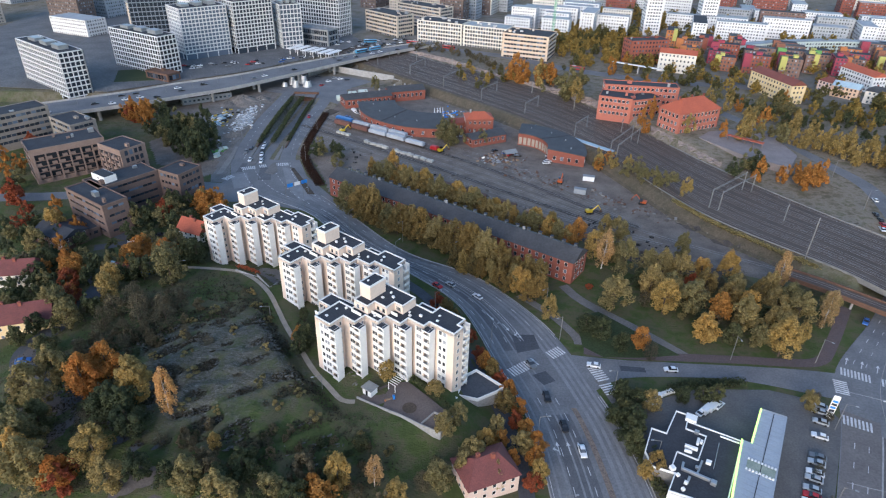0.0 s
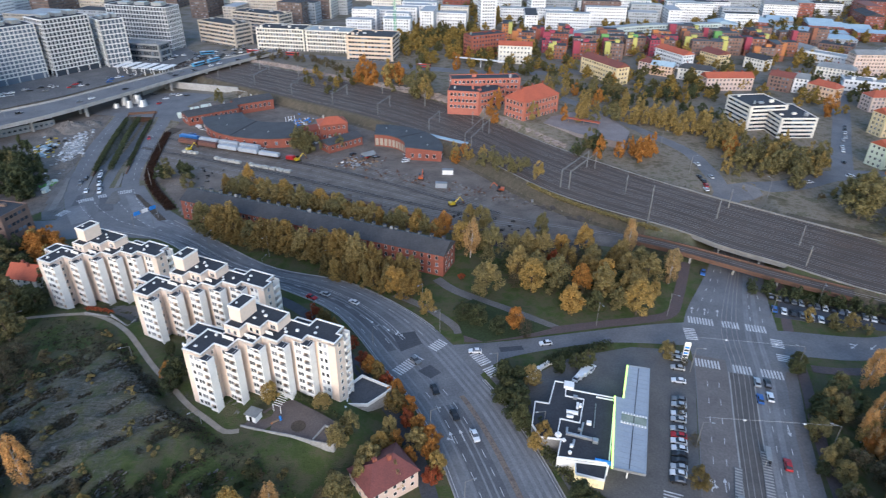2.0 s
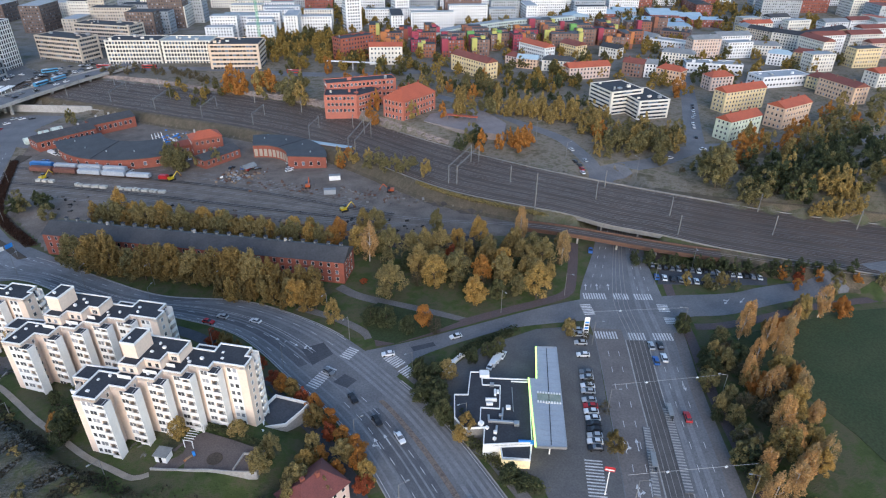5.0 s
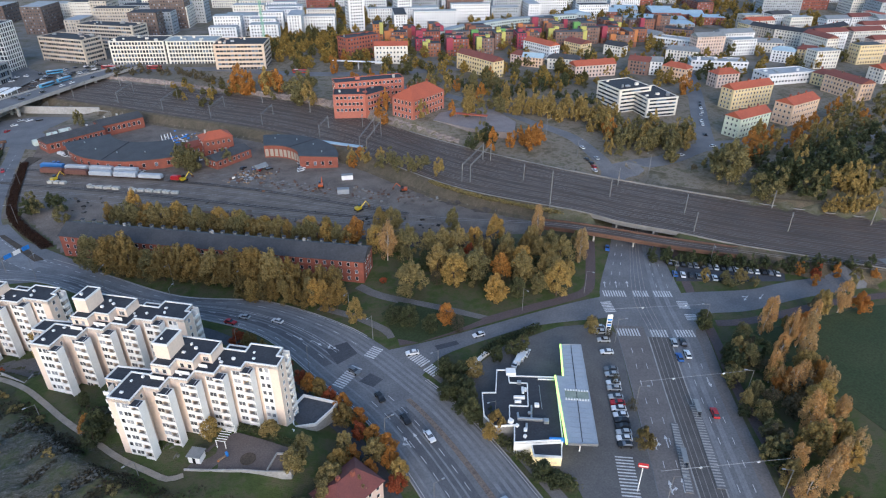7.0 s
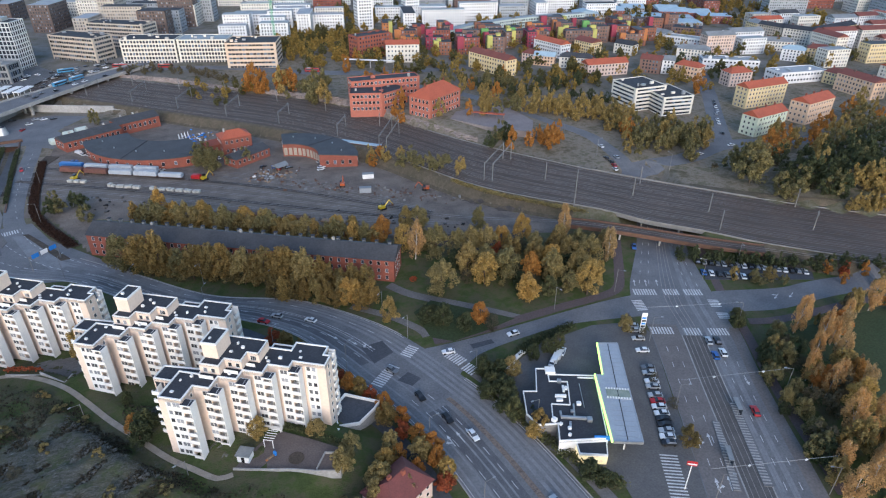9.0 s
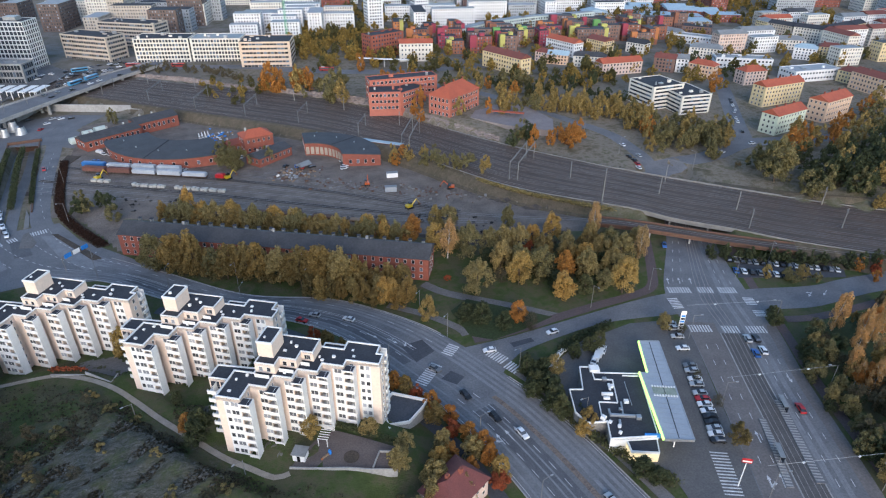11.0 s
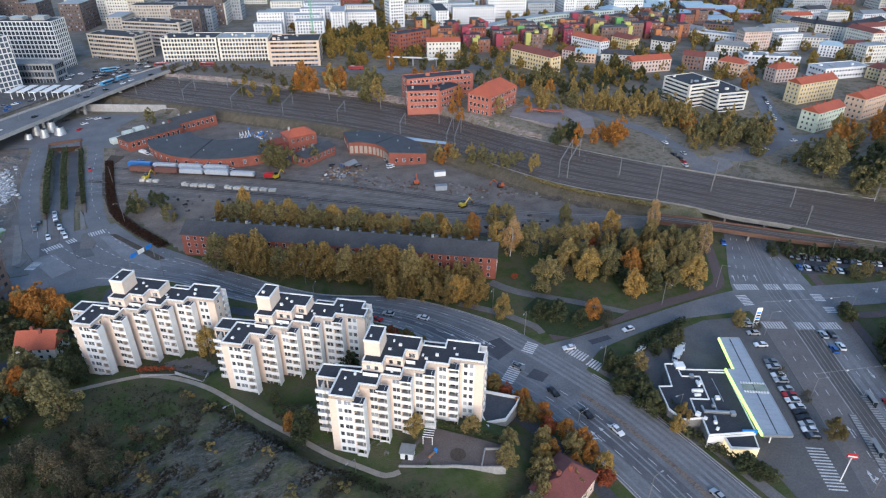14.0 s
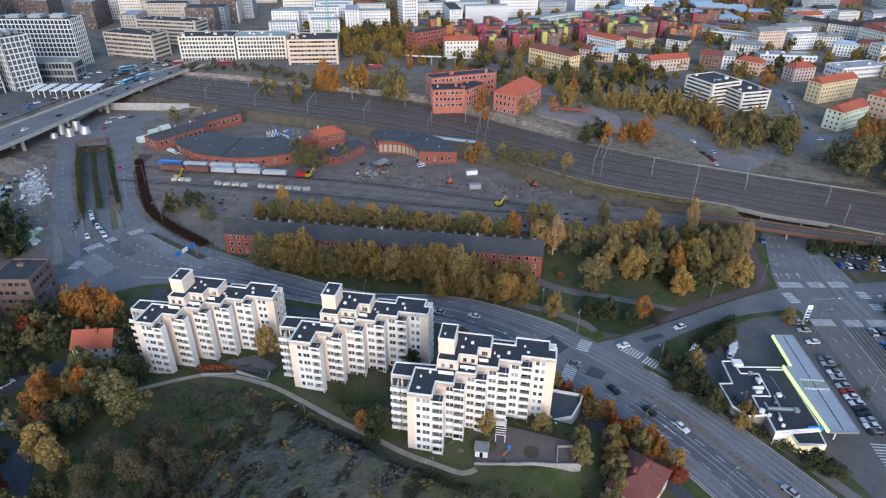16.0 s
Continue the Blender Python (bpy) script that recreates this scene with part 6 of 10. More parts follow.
far_grove("g 257 211; g 267 203; o 295 218; o 284 207; y 296 210; o 318 223; y 316 216; o 323 211; y 308 198; o 349 226; y 343 213; y 355 214; o 333 212; g 331 203; y 343 203; g 396 234; y 384 221; g 406 231; y 424 236; o 402 219; y 412 238; g 384 214; g 376 203; d 266 187; d 273 186; d 268 176; d 277 177; y 284 181; d 275 170; d 284 170; d 283 163; d 294 165; d 290 157; d 271 160; d 265 164; d 303 162; d 313 174; g 305 175; d 296 178; d 296 186; d 287 190; d 257 177; g 247 173; g 252 170; d 320 190; d 335 195; d 350 200; g 365 210; d 325 160; d 345 175", 1.05)
far_grove("y 266 151; y 268.5 149.5; y 271 148; y 273.5 146.5; y 276 145; y 278.5 143.5; y 281 142; y 283.5 140.5", 0.72)
far_grove("y 203 376; d 223 393; g 236 409; d 225 376; d 226 368; o 135 447; o 144 453; o 144 440; o 155 445; o 153 430; o 162 439; g 163 421; d 153 415; g 171 405; g 180 410; y 190 415; g 164 388; g 175 390; y 188 405; y 196 398; o 205 400; d 214 404; g 230 420; y 244 424; o 252 430; g 216 415; y 262 440; o 244 502; y 269 442; g 200 425; y 214 432; d 186 428", 0.9)
far_grove("g 7 371; g 10 365; g 12 374; g 4 364; o 98 317; o 92 314; g 103 300; g 109 290; g 116 283; g -64 332; d -55 331; d -52 326; g -62 325", 0.75)
far_grove("d -161 363; d -150 354; d -147 364; d -137 345; d -134 355; d -140 335; d -148 339; d -130 327; d -126 336; d -142 370; d -170 379; d -165 358; d -129 316; o -189 378; o -182 375; o -177 373; o -195 383; g -176 390; d -154 346; g -144 352; d -136 330; g -156 368", 1.15)
far_grove("d -203 273; r -191 256; d -173 238; g -163 235; d -160 219; d -168 224; g -154 206; d -150 210; d -142 210; g -160 202; d -170 214; o -148 215; g -136 208; d -128 201; d -126 192; g -121 200; d -113 195; y -115 216; d -128 215; g -104 219; d -97 205; g -116 222; d -183 233; g -177 228; d -134 185; g -141 189; d -155 226; o -150 232; d -144 222", 0.8)
far_grove("o 64.5 478.5; o 68.2 471.4; o 82.4 471.0; y 80.6 459.9; o 87.5 463.2; g 104.2 441.1; g 95.8 432.6; y 100.6 423.8", 1.55)
far_grove("n -20.9 575.6; n -11.8 576; n -3.5 566.9; n 3.5 572; n 16.9 556.7; n 29.5 553; n 36.4 539.8; g -8.4 580; o 65.9 497.8; o 71.7 482.2; y 84 490; o 94.9 476.9; g 81.1 447.7; n 50.4 512.2; n 44 529; n -15 570; n 8 564; n 22 550; n 33 546; n 40 534; n 47 520; n 55 506", 0.62)
GROVE_POLY = np.array([(244, 214), (254, 190), (272, 164), (300, 136), (340, 150), (330, 185), (290, 205), (270, 222)], float)
for k in range(70):
    x, y = TREE_RNG.uniform(240, 345), TREE_RNG.uniform(130, 225)
    if inside(np.array([x]), np.array([y]), GROVE_POLY)[0] and dist(np.array([x]), np.array([y]), RAIL_N)[0] > 5:
        far_grove("%s %f %f" % ("dgdndd"[k % 6], x, y), TREE_RNG.uniform(0.3, 0.52))
grove("g 7.5 353.2; g 11.2 348.5; l 10.9 356.2", 0.95, "yard trees")
# undergrowth of the small wood
WOOD_POLY = np.array([(80, 200), (84, 186), (96, 172), (112, 163), (136, 166), (148, 184), (138, 198), (110, 206), (84, 212)], float)
for k in range(110):
    x, y = TREE_RNG.uniform(56, 154), TREE_RNG.uniform(158, 234)
    if inside(np.array([x]), np.array([y]), WOOD_POLY)[0]:
        far_grove("%s %f %f" % ("gdgnd"[k % 5], x, y), TREE_RNG.uniform(0.25, 0.42))
tree("r", 61.4, 196.4, 0.32, "trees of the small wood")
far_grove("o -105 257; o -102 259; o -98 256; o -95 250; o -93 244; o -103 250; y -97 245; d -118 255; d -123 250; d -113 258; g -121 260; d -92 238; o -108 264; d -125 244; g -116 248; d -91 224; d -111 237; d -94 234", 0.9)


# ---- long brick building beside the avenue ----
def long_building():
    rz = math.degrees(math.atan2(203.0 - 280.5, 56.0 + 49.0))
    ln_ = math.hypot(105, 77.5)
    house("brick_barracks", "long red brick building with a dark tin roof", -50, 277.5, rz, ln_, 13, 0.2, 9.6, M_BRICK, M_ROOF_TIN, "gable", 3, 3.2, 1.2, 1.7, 3.4, sides="fblr")


long_building()


# ---- roundhouses ----
def arc_house(label, cx, cy, r0, r1, a0, a1, z0, zo, zi, n):
    """A ring-shaped engine shed: brick walls, tin roof falling outward, tall gates on the inner side."""
    t = thing("roundhouse", pose(cx, cy, z0), label, "engine shed")
    an = [radians(a0 + (a1 - a0) * i / n) for i in range(n + 1)]
    P = lambda r, a, z: (r * math.cos(a), r * math.sin(a), z)

    def ring(name, quads, material, closed=True):
        bm = bmesh.new()
        rows = [[bm.verts.new(P(r, a, z)) for r, z in quads] for a in an]
        for p, q in zip(rows[:-1], rows[1:]):
            for i in range(len(quads)):
                j = (i + 1) % len(quads)
                bm.faces.new((p[i], p[j], q[j], q[i]))
        bm.faces.new(rows[0])
        bm.faces.new(rows[-1][::-1])
        return part(name, bm, material, t)

    ring("wall", [(r0, -2), (r1, -2), (r1, zo), (r0, zi)], M_BRICK)
    ring("roof", [(r0 - 0.5, zi), (r1 + 0.5, zo), (r1 + 0.5, zo + 0.35), (r0 - 0.5, zi + 0.4)], M_ROOF_TIN)
    gw = 0.34 * r0 * abs(an[1] - an[0])
    gate = boxmesh("gate", -gw, gw, -0.12, 0.06, 0, min(4.4, zi - 0.8), mat("pale_gate", (0.36, 0.31, 0.25), None, 0.85, 2))
    win = pane(1.6, 2.2)
    for a, b in zip(an[:-1], an[1:]):
        m = (a + b) / 2
        piece("gate", gate, t, pose(r0 * math.cos(m), r0 * math.sin(m), 0, 0, 0, math.degrees(m) + 90) @ pose(0, 0.0, 0, 0, 0, 180))
        piece("window", win, t, pose(r1 * math.cos(m), r1 * math.sin(m), 1.0, 0, 0, math.degrees(m) + 90))
    # windows of the end walls, roof seam and vents
    for a, s in ((an[0], -1), (an[-1], 1)):
        for k in range(4):
            r = r0 + (r1 - r0) * (0.2 + 0.2 * k)
            piece("window", win, t, pose(r * math.cos(a), r * math.sin(a), 1.0, 0, 0, math.degrees(a) + (180 if s > 0 else 0)))
    m = an[n // 2]
    bm = bmesh.new()
    tube(bm, P(r0, m, zi + 0.42), P(r1, m, zo + 0.37), 0.35, n=4)
    part("roof_seam", bm, M_ROOF, t)
    for k in range(2, n, 3):
        a = (an[k] + an[k - 1]) / 2
        bm = bmesh.new()
        p = P(r0 * 0.4 + r1 * 0.6, a, zi * 0.4 + zo * 0.6)
        tube(bm, p, (p[0], p[1], p[2] + 1.1), 0.35, n=8)
        part("roof_vent", bm, M_METAL, t)
    return t


arc_house("red brick roundhouse with a dark curved roof", 0, 412, 26, 50, 178, 282, 0.8, 5.0, 6.8, 14)
arc_house("red brick roundhouse with a dark curved roof", 48, 334, 19, 40, -22, 78, 0.8, 5.4, 6.6, 12)
house("depot_wing", "low red brick depot wing with a dark roof", -60, 416, 24, 34, 13, 0.8, 6, M_BRICK, M_ROOF_TIN, "gable", 1, 3.2, 1.6, 2.4, 2.6)
house("depot_wing", "low red brick depot wing with open bays", -30, 434, 20, 26, 14, 0.8, 7, M_BRICK, M_ROOF_TIN, "gable", 1, 3.2, 1.6, 2.4, 2.6)
house("depot_wing", "low red brick workshop with a grey roof", 24, 346, 28, 24, 11, 0.8, 5, M_BRICK, M_ROOF_TIN, "gable", 1, 3.2, 1.4, 2.0, 2.2)
house("depot_house", "square red brick depot house with a tiled roof", 21, 367, 5, 17, 12, 0.8, 10.5, M_BRICK, M_TILE_RED, "hip", 2, 3.0, 1.3, 1.7, 3.2, 5)
house("depot_house", "small red brick shed with a tiled roof", 13, 372, 15, 8, 8, 0.8, 6, M_BRICK, M_OX, "gable", 1, 3.0, 1.3, 1.7, 2.2)

# ---- overpass ----
OVER_N = resample(smooth([(-420, 268), (-320, 340), (-216, 410), (-186, 437), (-150, 463), (-111, 503), (-79, 535), (-42, 571), (-5, 600)]), 60)
OVER_S = resample(smooth([(-405, 245), (-305, 318), (-203, 383), (-172, 406), (-141, 432), (-108, 470), (-76, 508), (-32, 556), (5, 588)]), 60)


def overpass():
    t = thing("overpass", Matrix.Identity(4), "grey concrete road overpass on piers across the tracks", "bridge")
    z = 8.5
    bm = bmesh.new()
    rows = [[bm.verts.new((*p, zz)) for p, zz in ((a, z), (b, z), (b, z - 1.4), (a, z - 1.4))] for a, b in zip(OVER_N, OVER_S)]
    for p, q in zip(rows[:-1], rows[1:]):
        for i in range(4):
            bm.faces.new((p[i], p[(i + 1) % 4], q[(i + 1) % 4], q[i]))
    bm.faces.new(rows[0])
    bm.faces.new(rows[-1][::-1])
    part("deck", bm, M_CONCRETE, t)
    strip("roadway", OVER_N * 0.95 + OVER_S * 0.05, OVER_N * 0.05 + OVER_S * 0.95, z + 0.03, M_ASPHALT, t)
    for e in (OVER_N, OVER_S):
        bm = bmesh.new()
        wall_line(bm, e, 0.3, z - 0.2, z + 1.0)
        part("parapet", bm, M_CONCRETE, t)
    for i in range(22, 58, 4):
        for f in (0.15, 0.5, 0.85):
            p = OVER_N[i] * (1 - f) + OVER_S[i] * f
            bm = bmesh.new()
            tube(bm, (*p, -1), (*p, z - 1.4), 1.1, n=8)
            part("pier", bm, M_CONCRETE, t)
    bm = bmesh.new()
    a = (OVER_N + OVER_S) / 2
    for i in range(25, 56, 2):
        x, y = a[i]
        tube(bm, (x, y, z), (x, y, z + 9), 0.12, 0.08, 5)
    part("lamp_posts", bm, M_MAST, t)


overpass()


# ---- filling station ----
def station():
    t = thing("filling_station", pose(0, 0, 0), "low filling station shop with a dark flat roof", "filling station")
    poly = [(71.3, 128.0), (74.7, 126.2), (73.5, 123.9), (85.7, 116.9), (72.4, 95.4), (60.0, 100.7), (63.4, 106.0), (58.2, 108.2), (57.8, 113.1), (62.1, 121.4), (65.7, 119.6)]
    bm = bmesh.new()
    prism(bm, poly, -0.5, 4.4)
    part("wall", bm, M_CONCRETE_D, t)
    d = Vector((72.4, 95.4)) - Vector((60.0, 100.7))
    bm = bmesh.new()
    box(bm, 0, d.length, -0.12, 0.0, 0.2, 4.3, pose(60.0, 100.7, 0, 0, 0, math.degrees(math.atan2(d.y, d.x))))
    part("front_sheet", bm, M_WHITE, t, "white sheet cladding")
    bm = bmesh.new()
    outline(bm, poly, 0.3, 4.2, 4.95)
    part("parapet", bm, M_WHITE, t)
    bm = bmesh.new()
    prism(bm, [(q[0] * 0.992 + 0.56, q[1] * 0.992 + 0.87) for q in poly], 4.35, 4.6)
    part("roof", bm, M_ROOF, t)
    # raised rims on the roof
    for a, b in (((73.1, 123.9), (71.7, 121.2)), ((71.7, 121.2), (76.4, 118.5)), ((76.4, 118.5), (71.1, 110.3)), ((71.1, 110.3), (66.5, 113.1)), ((66.5, 113.1), (62.8, 107.2)), ((80.3, 118.6), (84.6, 116.1))):
        bm = bmesh.new()
        d = Vector(b) - Vector(a)
        box(bm, 0, d.length, -0.15, 0.15, 4.55, 4.95, pose(a[0], a[1], 0, 0, 0, math.degrees(math.atan2(d.y, d.x))))
        part("roof_rim", bm, M_WHITE, t)
    # ducts and units: place, turn, length, width, height
    for x, y, rz, w, d, h, mt in ((69.0, 114.7, -27, 3.3, 0.8, 0.9, M_WHITE), (68.4, 113.2, -27, 1.9, 0.7, 0.8, M_WHITE), (73.0, 115.2, 60, 2.4, 0.7, 0.8, M_WHITE), (74.2, 115.6, 60, 1.2, 0.7, 0.8, M_WHITE), (73.3, 119.4, -30, 1.2, 1.2, 1.0, M_METAL), (65.4, 107.2, -32, 7.2, 0.8, 0.8, M_METAL), (71.2, 102.7, -32, 1.4, 1.5, 1.0, M_METAL), (69.2, 105.5, 55, 5.4, 0.5, 0.5, M_METAL), (72.6, 109.2, -30, 1.3, 1.2, 0.9, M_WHITE), (74.2, 107.6, 60, 10.0, 0.18, 0.2, M_METAL), (66.6, 105.0, 235, 2.2, 0.6, 0.7, M_METAL), (64.6, 102.9, -32, 0.9, 0.9, 0.8, M_WHITE), (66.2, 107.6, 60, 1.9, 0.6, 0.7, M_METAL), (69.2, 107.6, -30, 0.9, 0.9, 0.8, M_METAL), (62.9, 106.6, 20, 1.3, 1.3, 1.1, M_WHITE), (63.8, 104.9, 20, 0.9, 0.9, 0.7, M_WHITE), (63.6, 100.6, 20, 0.8, 0.8, 0.8, M_WHITE), (72.6, 124.4, -28, 3.0, 2.6, 1.0, M_WHITE)):
        bm = bmesh.new()
        box(bm, 0, w, 0, d, 4.6, 4.6 + h, pose(x, y, 0, 0, 0, rz))
        bmesh.ops.bevel(bm, geom=list(bm.edges), offset=0.06, segments=1, affect="EDGES")
        part("roof_unit", bm, mt, t)
    # low glazed entrance with its own dark roof and lit shop front
    ann = [(65.0, 100.2), (72.6, 96.0), (69.3, 91.6), (62.9, 95.5)]
    bm = bmesh.new()
    prism(bm, ann, -0.3, 3.1)
    part("shop_front", bm, mat("lit_shop_glass", (0.75, 0.6, 0.32), (0.5, 0.42, 0.28), 0.3, 1.5, None, 0.5, 0, 0, 0.5, 0, 0.55), t, "lit glazed shop front")
    bm = bmesh.new()
    prism(bm, ann, 3.1, 3.6)
    part("entrance_roof", bm, M_ROOF, t)
    bm = bmesh.new()
    outline(bm, [(q[0] * 1.004 - 0.27, q[1] * 1.004 - 0.38) for q in ann], 0.3, 3.0, 3.75)
    part("entrance_rim", bm, M_WHITE, t)
    bm = bmesh.new()
    box(bm, 0, 4.2, -0.2, 0.2, 3.9, 5.4, pose(69.2, 97.4, 0, 0, 0, -30))
    part("sign_board", bm, M_BLUE, t, "plain blue sign board")
    return t


def canopy():
    t = thing("fuel_canopy", pose(0, 0, 0), "long grey fuel canopy with a glowing green edge", "canopy")
    a, b, c, d = Vector((96.0, 128.0)), Vector((101.6, 125.0)), Vector((79.1, 89.4)), Vector((72.2, 93.4))
    bm = bmesh.new()
    prism(bm, [tuple(d), tuple(c), tuple(b), tuple(a), (87.5, 115.3), (85.5, 116.6)], 5.0, 5.7)
    part("roof", bm, M_CANOPY, t)
    for p, q in ((a, Vector((87.5, 115.3))), (Vector((85.5, 116.6)), d)):
        bm = bmesh.new()
        dd = q - p
        box(bm, 0, dd.length, -0.42, -0.02, 5.1, 5.9, pose(p.x, p.y, 0, 0, 0, math.degrees(math.atan2(dd.y, dd.x))))
        part("light_strip", bm, M_NEON, t, "glowing green edge light")
    for p, q in ((b, c), (c, d), (a, b)):
        bm = bmesh.new()
        dd = q - p
        box(bm, 0, dd.length, -0.05, 0.2, 5.0, 5.85, pose(p.x, p.y, 0, 0, 0, math.degrees(math.atan2(dd.y, dd.x))))
        part("edge", bm, M_CANOPY if p is b else M_METAL, t)
    for f in (0.06, 0.3, 0.52, 0.75, 0.94):
        p = (a + b) / 2 * (1 - f) + (c + d) / 2 * f
        bm = bmesh.new()
        tube(bm, (p.x, p.y, 0), (p.x, p.y, 5.2), 0.2, n=8)
        part("post", bm, M_WHITE, t)
    # ridge seam and glazed strip
    bm = bmesh.new()
    p, q = (a + b) / 2, (c + d) / 2
    dd = q - p
    ang = math.degrees(math.atan2(dd.y, dd.x))
    box(bm, 0.5, dd.length - 0.5, -0.1, 0.1, 5.68, 5.8, pose(p.x, p.y, 0, 0, 0, ang))
    part("seam", bm, M_ROOF, t)
    bm = bmesh.new()
    box(bm, dd.length * 0.52, dd.length * 0.6, -3.4, 3.4, 5.68, 5.76, pose(p.x, p.y, 0, 0, 0, ang))
    part("skylight", bm, mat("skylight", (0.2, 0.24, 0.19), (0.3, 0.32, 0.26), 0.3, 2), t)
    for f in (0.515, 0.605):
        for k in range(9):
            bm = bmesh.new()
            yy = -3.2 + 0.8 * k
            box(bm, dd.length * f - 0.35, dd.length * f + 0.35, yy - 0.22, yy + 0.22, 5.68, 5.9, pose(p.x, p.y, 0, 0, 0, ang))
            part("roof_rib", bm, M_WHITE, t)
    for k in range(1, 22):
        bm = bmesh.new()
        xx = dd.length * k / 22
        if abs(k / 22 - 0.56) < 0.05:
            continue
        box(bm, xx - 0.05, xx + 0.05, -2.9, 2.9, 5.68, 5.74, pose(p.x, p.y, 0, 0, 0, ang))
        part("sheet_joint", bm, M_METAL, t)
    return t


station()
canopy()


# ---- road markings ----
def marking(name, label, group=""):
    return thing(name, Matrix.Identity(4), label, "road marking", group, "structure")


def zebra(x, y, rz, n, length=4.0, z=0.14, gap=1.0):
    """Stripes side by side along rz, each running across it."""
    t = thing("zebra_crossing", pose(x, y, z, 0, 0, rz), "white striped zebra crossing on asphalt", "zebra crossing", "zebra crossings", "structure")
    me = boxmesh("stripe", -0.27, 0.27, -length / 2, length / 2, -0.03, 0.012, M_LINE)
    for i in range(n):
        piece("stripe", me, t, pose((i - (n - 1) / 2) * gap, 0, 0))
    return t


def dashes(line, t, z, dash=3.0, gap=3.5, width=0.16, material=None):
    d = np.concatenate([[0], np.cumsum(np.linalg.norm(np.diff(line, axis=0), axis=1))])
    me = boxmesh("dash", 0, dash, -width / 2, width / 2, -0.03, 0.012, material or M_LINE)
    s = 0.0
    while s + dash < d[-1]:
        a = [np.interp(s, d, line[:, i]) for i in (0, 1)]
        b = [np.interp(s + dash, d, line[:, i]) for i in (0, 1)]
        piece("dash", me, t, pose(a[0], a[1], z, 0, 0, math.degrees(math.atan2(b[1] - a[1], b[0] - a[0]))))
        s += dash + gap


def lane(f, i0, i1):
    return (ROAD_L * (1 - f) + ROAD_R * f)[i0:i1]


t = marking("lane_marking", "broken white lane lines of the avenue")
near = [i for i in range(140) if ROAD_M[i][1] < 140][-1]
far_ = [i for i in range(140) if ROAD_M[i][1] < 166][-1]
for f in (0.45, 0.24):
    dashes(lane(f, 8, near + 1), t, 0.1)
for f in (0.12, 0.3, 0.78):
    dashes(lane(f, far_, 128), t, 0.1, 3, 5.5)
t = marking("edge_line", "thin white edge lines of the avenue")
for f, a, b in ((0.03, 8, 140), (0.97, 8, near), (0.97, far_, 130), (0.53, far_, 128), (0.49, far_, 128)):
    c = lane(f, a, b)
    strip("line", offset(c, -0.07), offset(c, 0.07), 0.105, M_LINE, t)
M_ASPHALT_MID = mat("asphalt_resurfaced", (0.088, 0.09, 0.098), (0.115, 0.117, 0.125), 0.85, 7, 0.4, 0.45, 0.005)
for f0, f1, i0, i1 in ((0.2, 0.44, far_ - 2, 124), (0.22, 0.5, 8, near - 3)):
    tagged(strip("asphalt_lane", lane(f0, i0, i1), lane(f1, i0, i1), 0.088, M_ASPHALT_MID, across=2), "darker resurfaced lanes of the avenue", "road", kind="structure")
for poly in ([(28.5, 167.9), (29.5, 158.3), (37.4, 160.6), (36.3, 168)], [(33, 147.5), (37.5, 149.5), (40, 145), (36, 143)], [(62, 152.5), (70, 151.6), (70, 149.4), (62, 150)]):
    patch("asphalt_patch", poly, 0.098, M_ASPHALT_DARK, "dark patch of fresh asphalt at the junction", "road", 0.05)
# pale worn wheel tracks
t = marking("wheel_track", "pale worn wheel tracks in the asphalt")
for f, w in ((0.09, 0.5), (0.19, 0.5), (0.33, 0.45), (0.4, 0.45), (0.7, 0.9), (0.78, 0.8), (0.86, 0.9), (0.93, 0.7)):
    c = lane(f, 0, 140)
    strip("track", offset(c, -w * 0.62), offset(c, w * 0.62), 0.094, M_ASPHALT_WORN, t)
t = thing("road_kerb", Matrix.Identity(4), "pale granite kerbs along the avenue", "kerb", "", "structure")
for f, a, b in ((0.0, 0, 140), (1.0, 0, near), (1.0, far_ + 1, 136)):
    c = lane(f, a, b)
    bm = bmesh.new()
    wall_line(bm, c, 0.3, -0.05, 0.2)
    part("kerb", bm, M_CONCRETE, t)
# paved median
m_l, m_r = lane(0.56, 8, near - 2), lane(0.62, 8, near - 2)
tagged(strip("median", m_l, m_r, 0.2, mat("median_setts", (0.20, 0.155, 0.125), (0.14, 0.11, 0.095), 0.9, 1.5, 0.4, 0.7)), "low brown stone-paved median strip", "median", kind="structure")
m_l, m_r = lane(0.5, far_ + 6, 118), lane(0.515, far_ + 6, 118)
tagged(strip("median", m_l, m_r, 0.2, M_PAVING), "narrow paved median strip", "median", kind="structure")
zebra(30.5, 151.2, 34, 11)
zebra(42.3, 158.6, 34, 6)
zebra(22.5, 146.0, 34, 5)
zebra(54.3, 148.5, -72, 7, 4.2)
zebra(55.9, 141.6, -72, 5, 4.2)
zebra(126.0, 128.2, -28, 8)
zebra(135.2, 122.8, -28, 6)
zebra(143.2, 118.6, -28, 7)
zebra(138.0, 149.3, -28, 9)
zebra(147.0, 144.6, -28, 6)
zebra(154.5, 140.6, -28, 7)
zebra(130.0, 143.5, 68, 7, 4.0)
zebra(156.0, 131.6, 60, 5, 4.0)
zebra(152.6, 124.5, 60, 4, 4.0)
zebra(-98.8, 309.2, 21, 7)
zebra(-92.0, 312.2, 21, 4)
zebra(-82.6, 315.0, 11, 8)
zebra(-106.0, 296.0, 60, 6)
t = marking("lane_marking", "broken white lane lines of the junction roads")
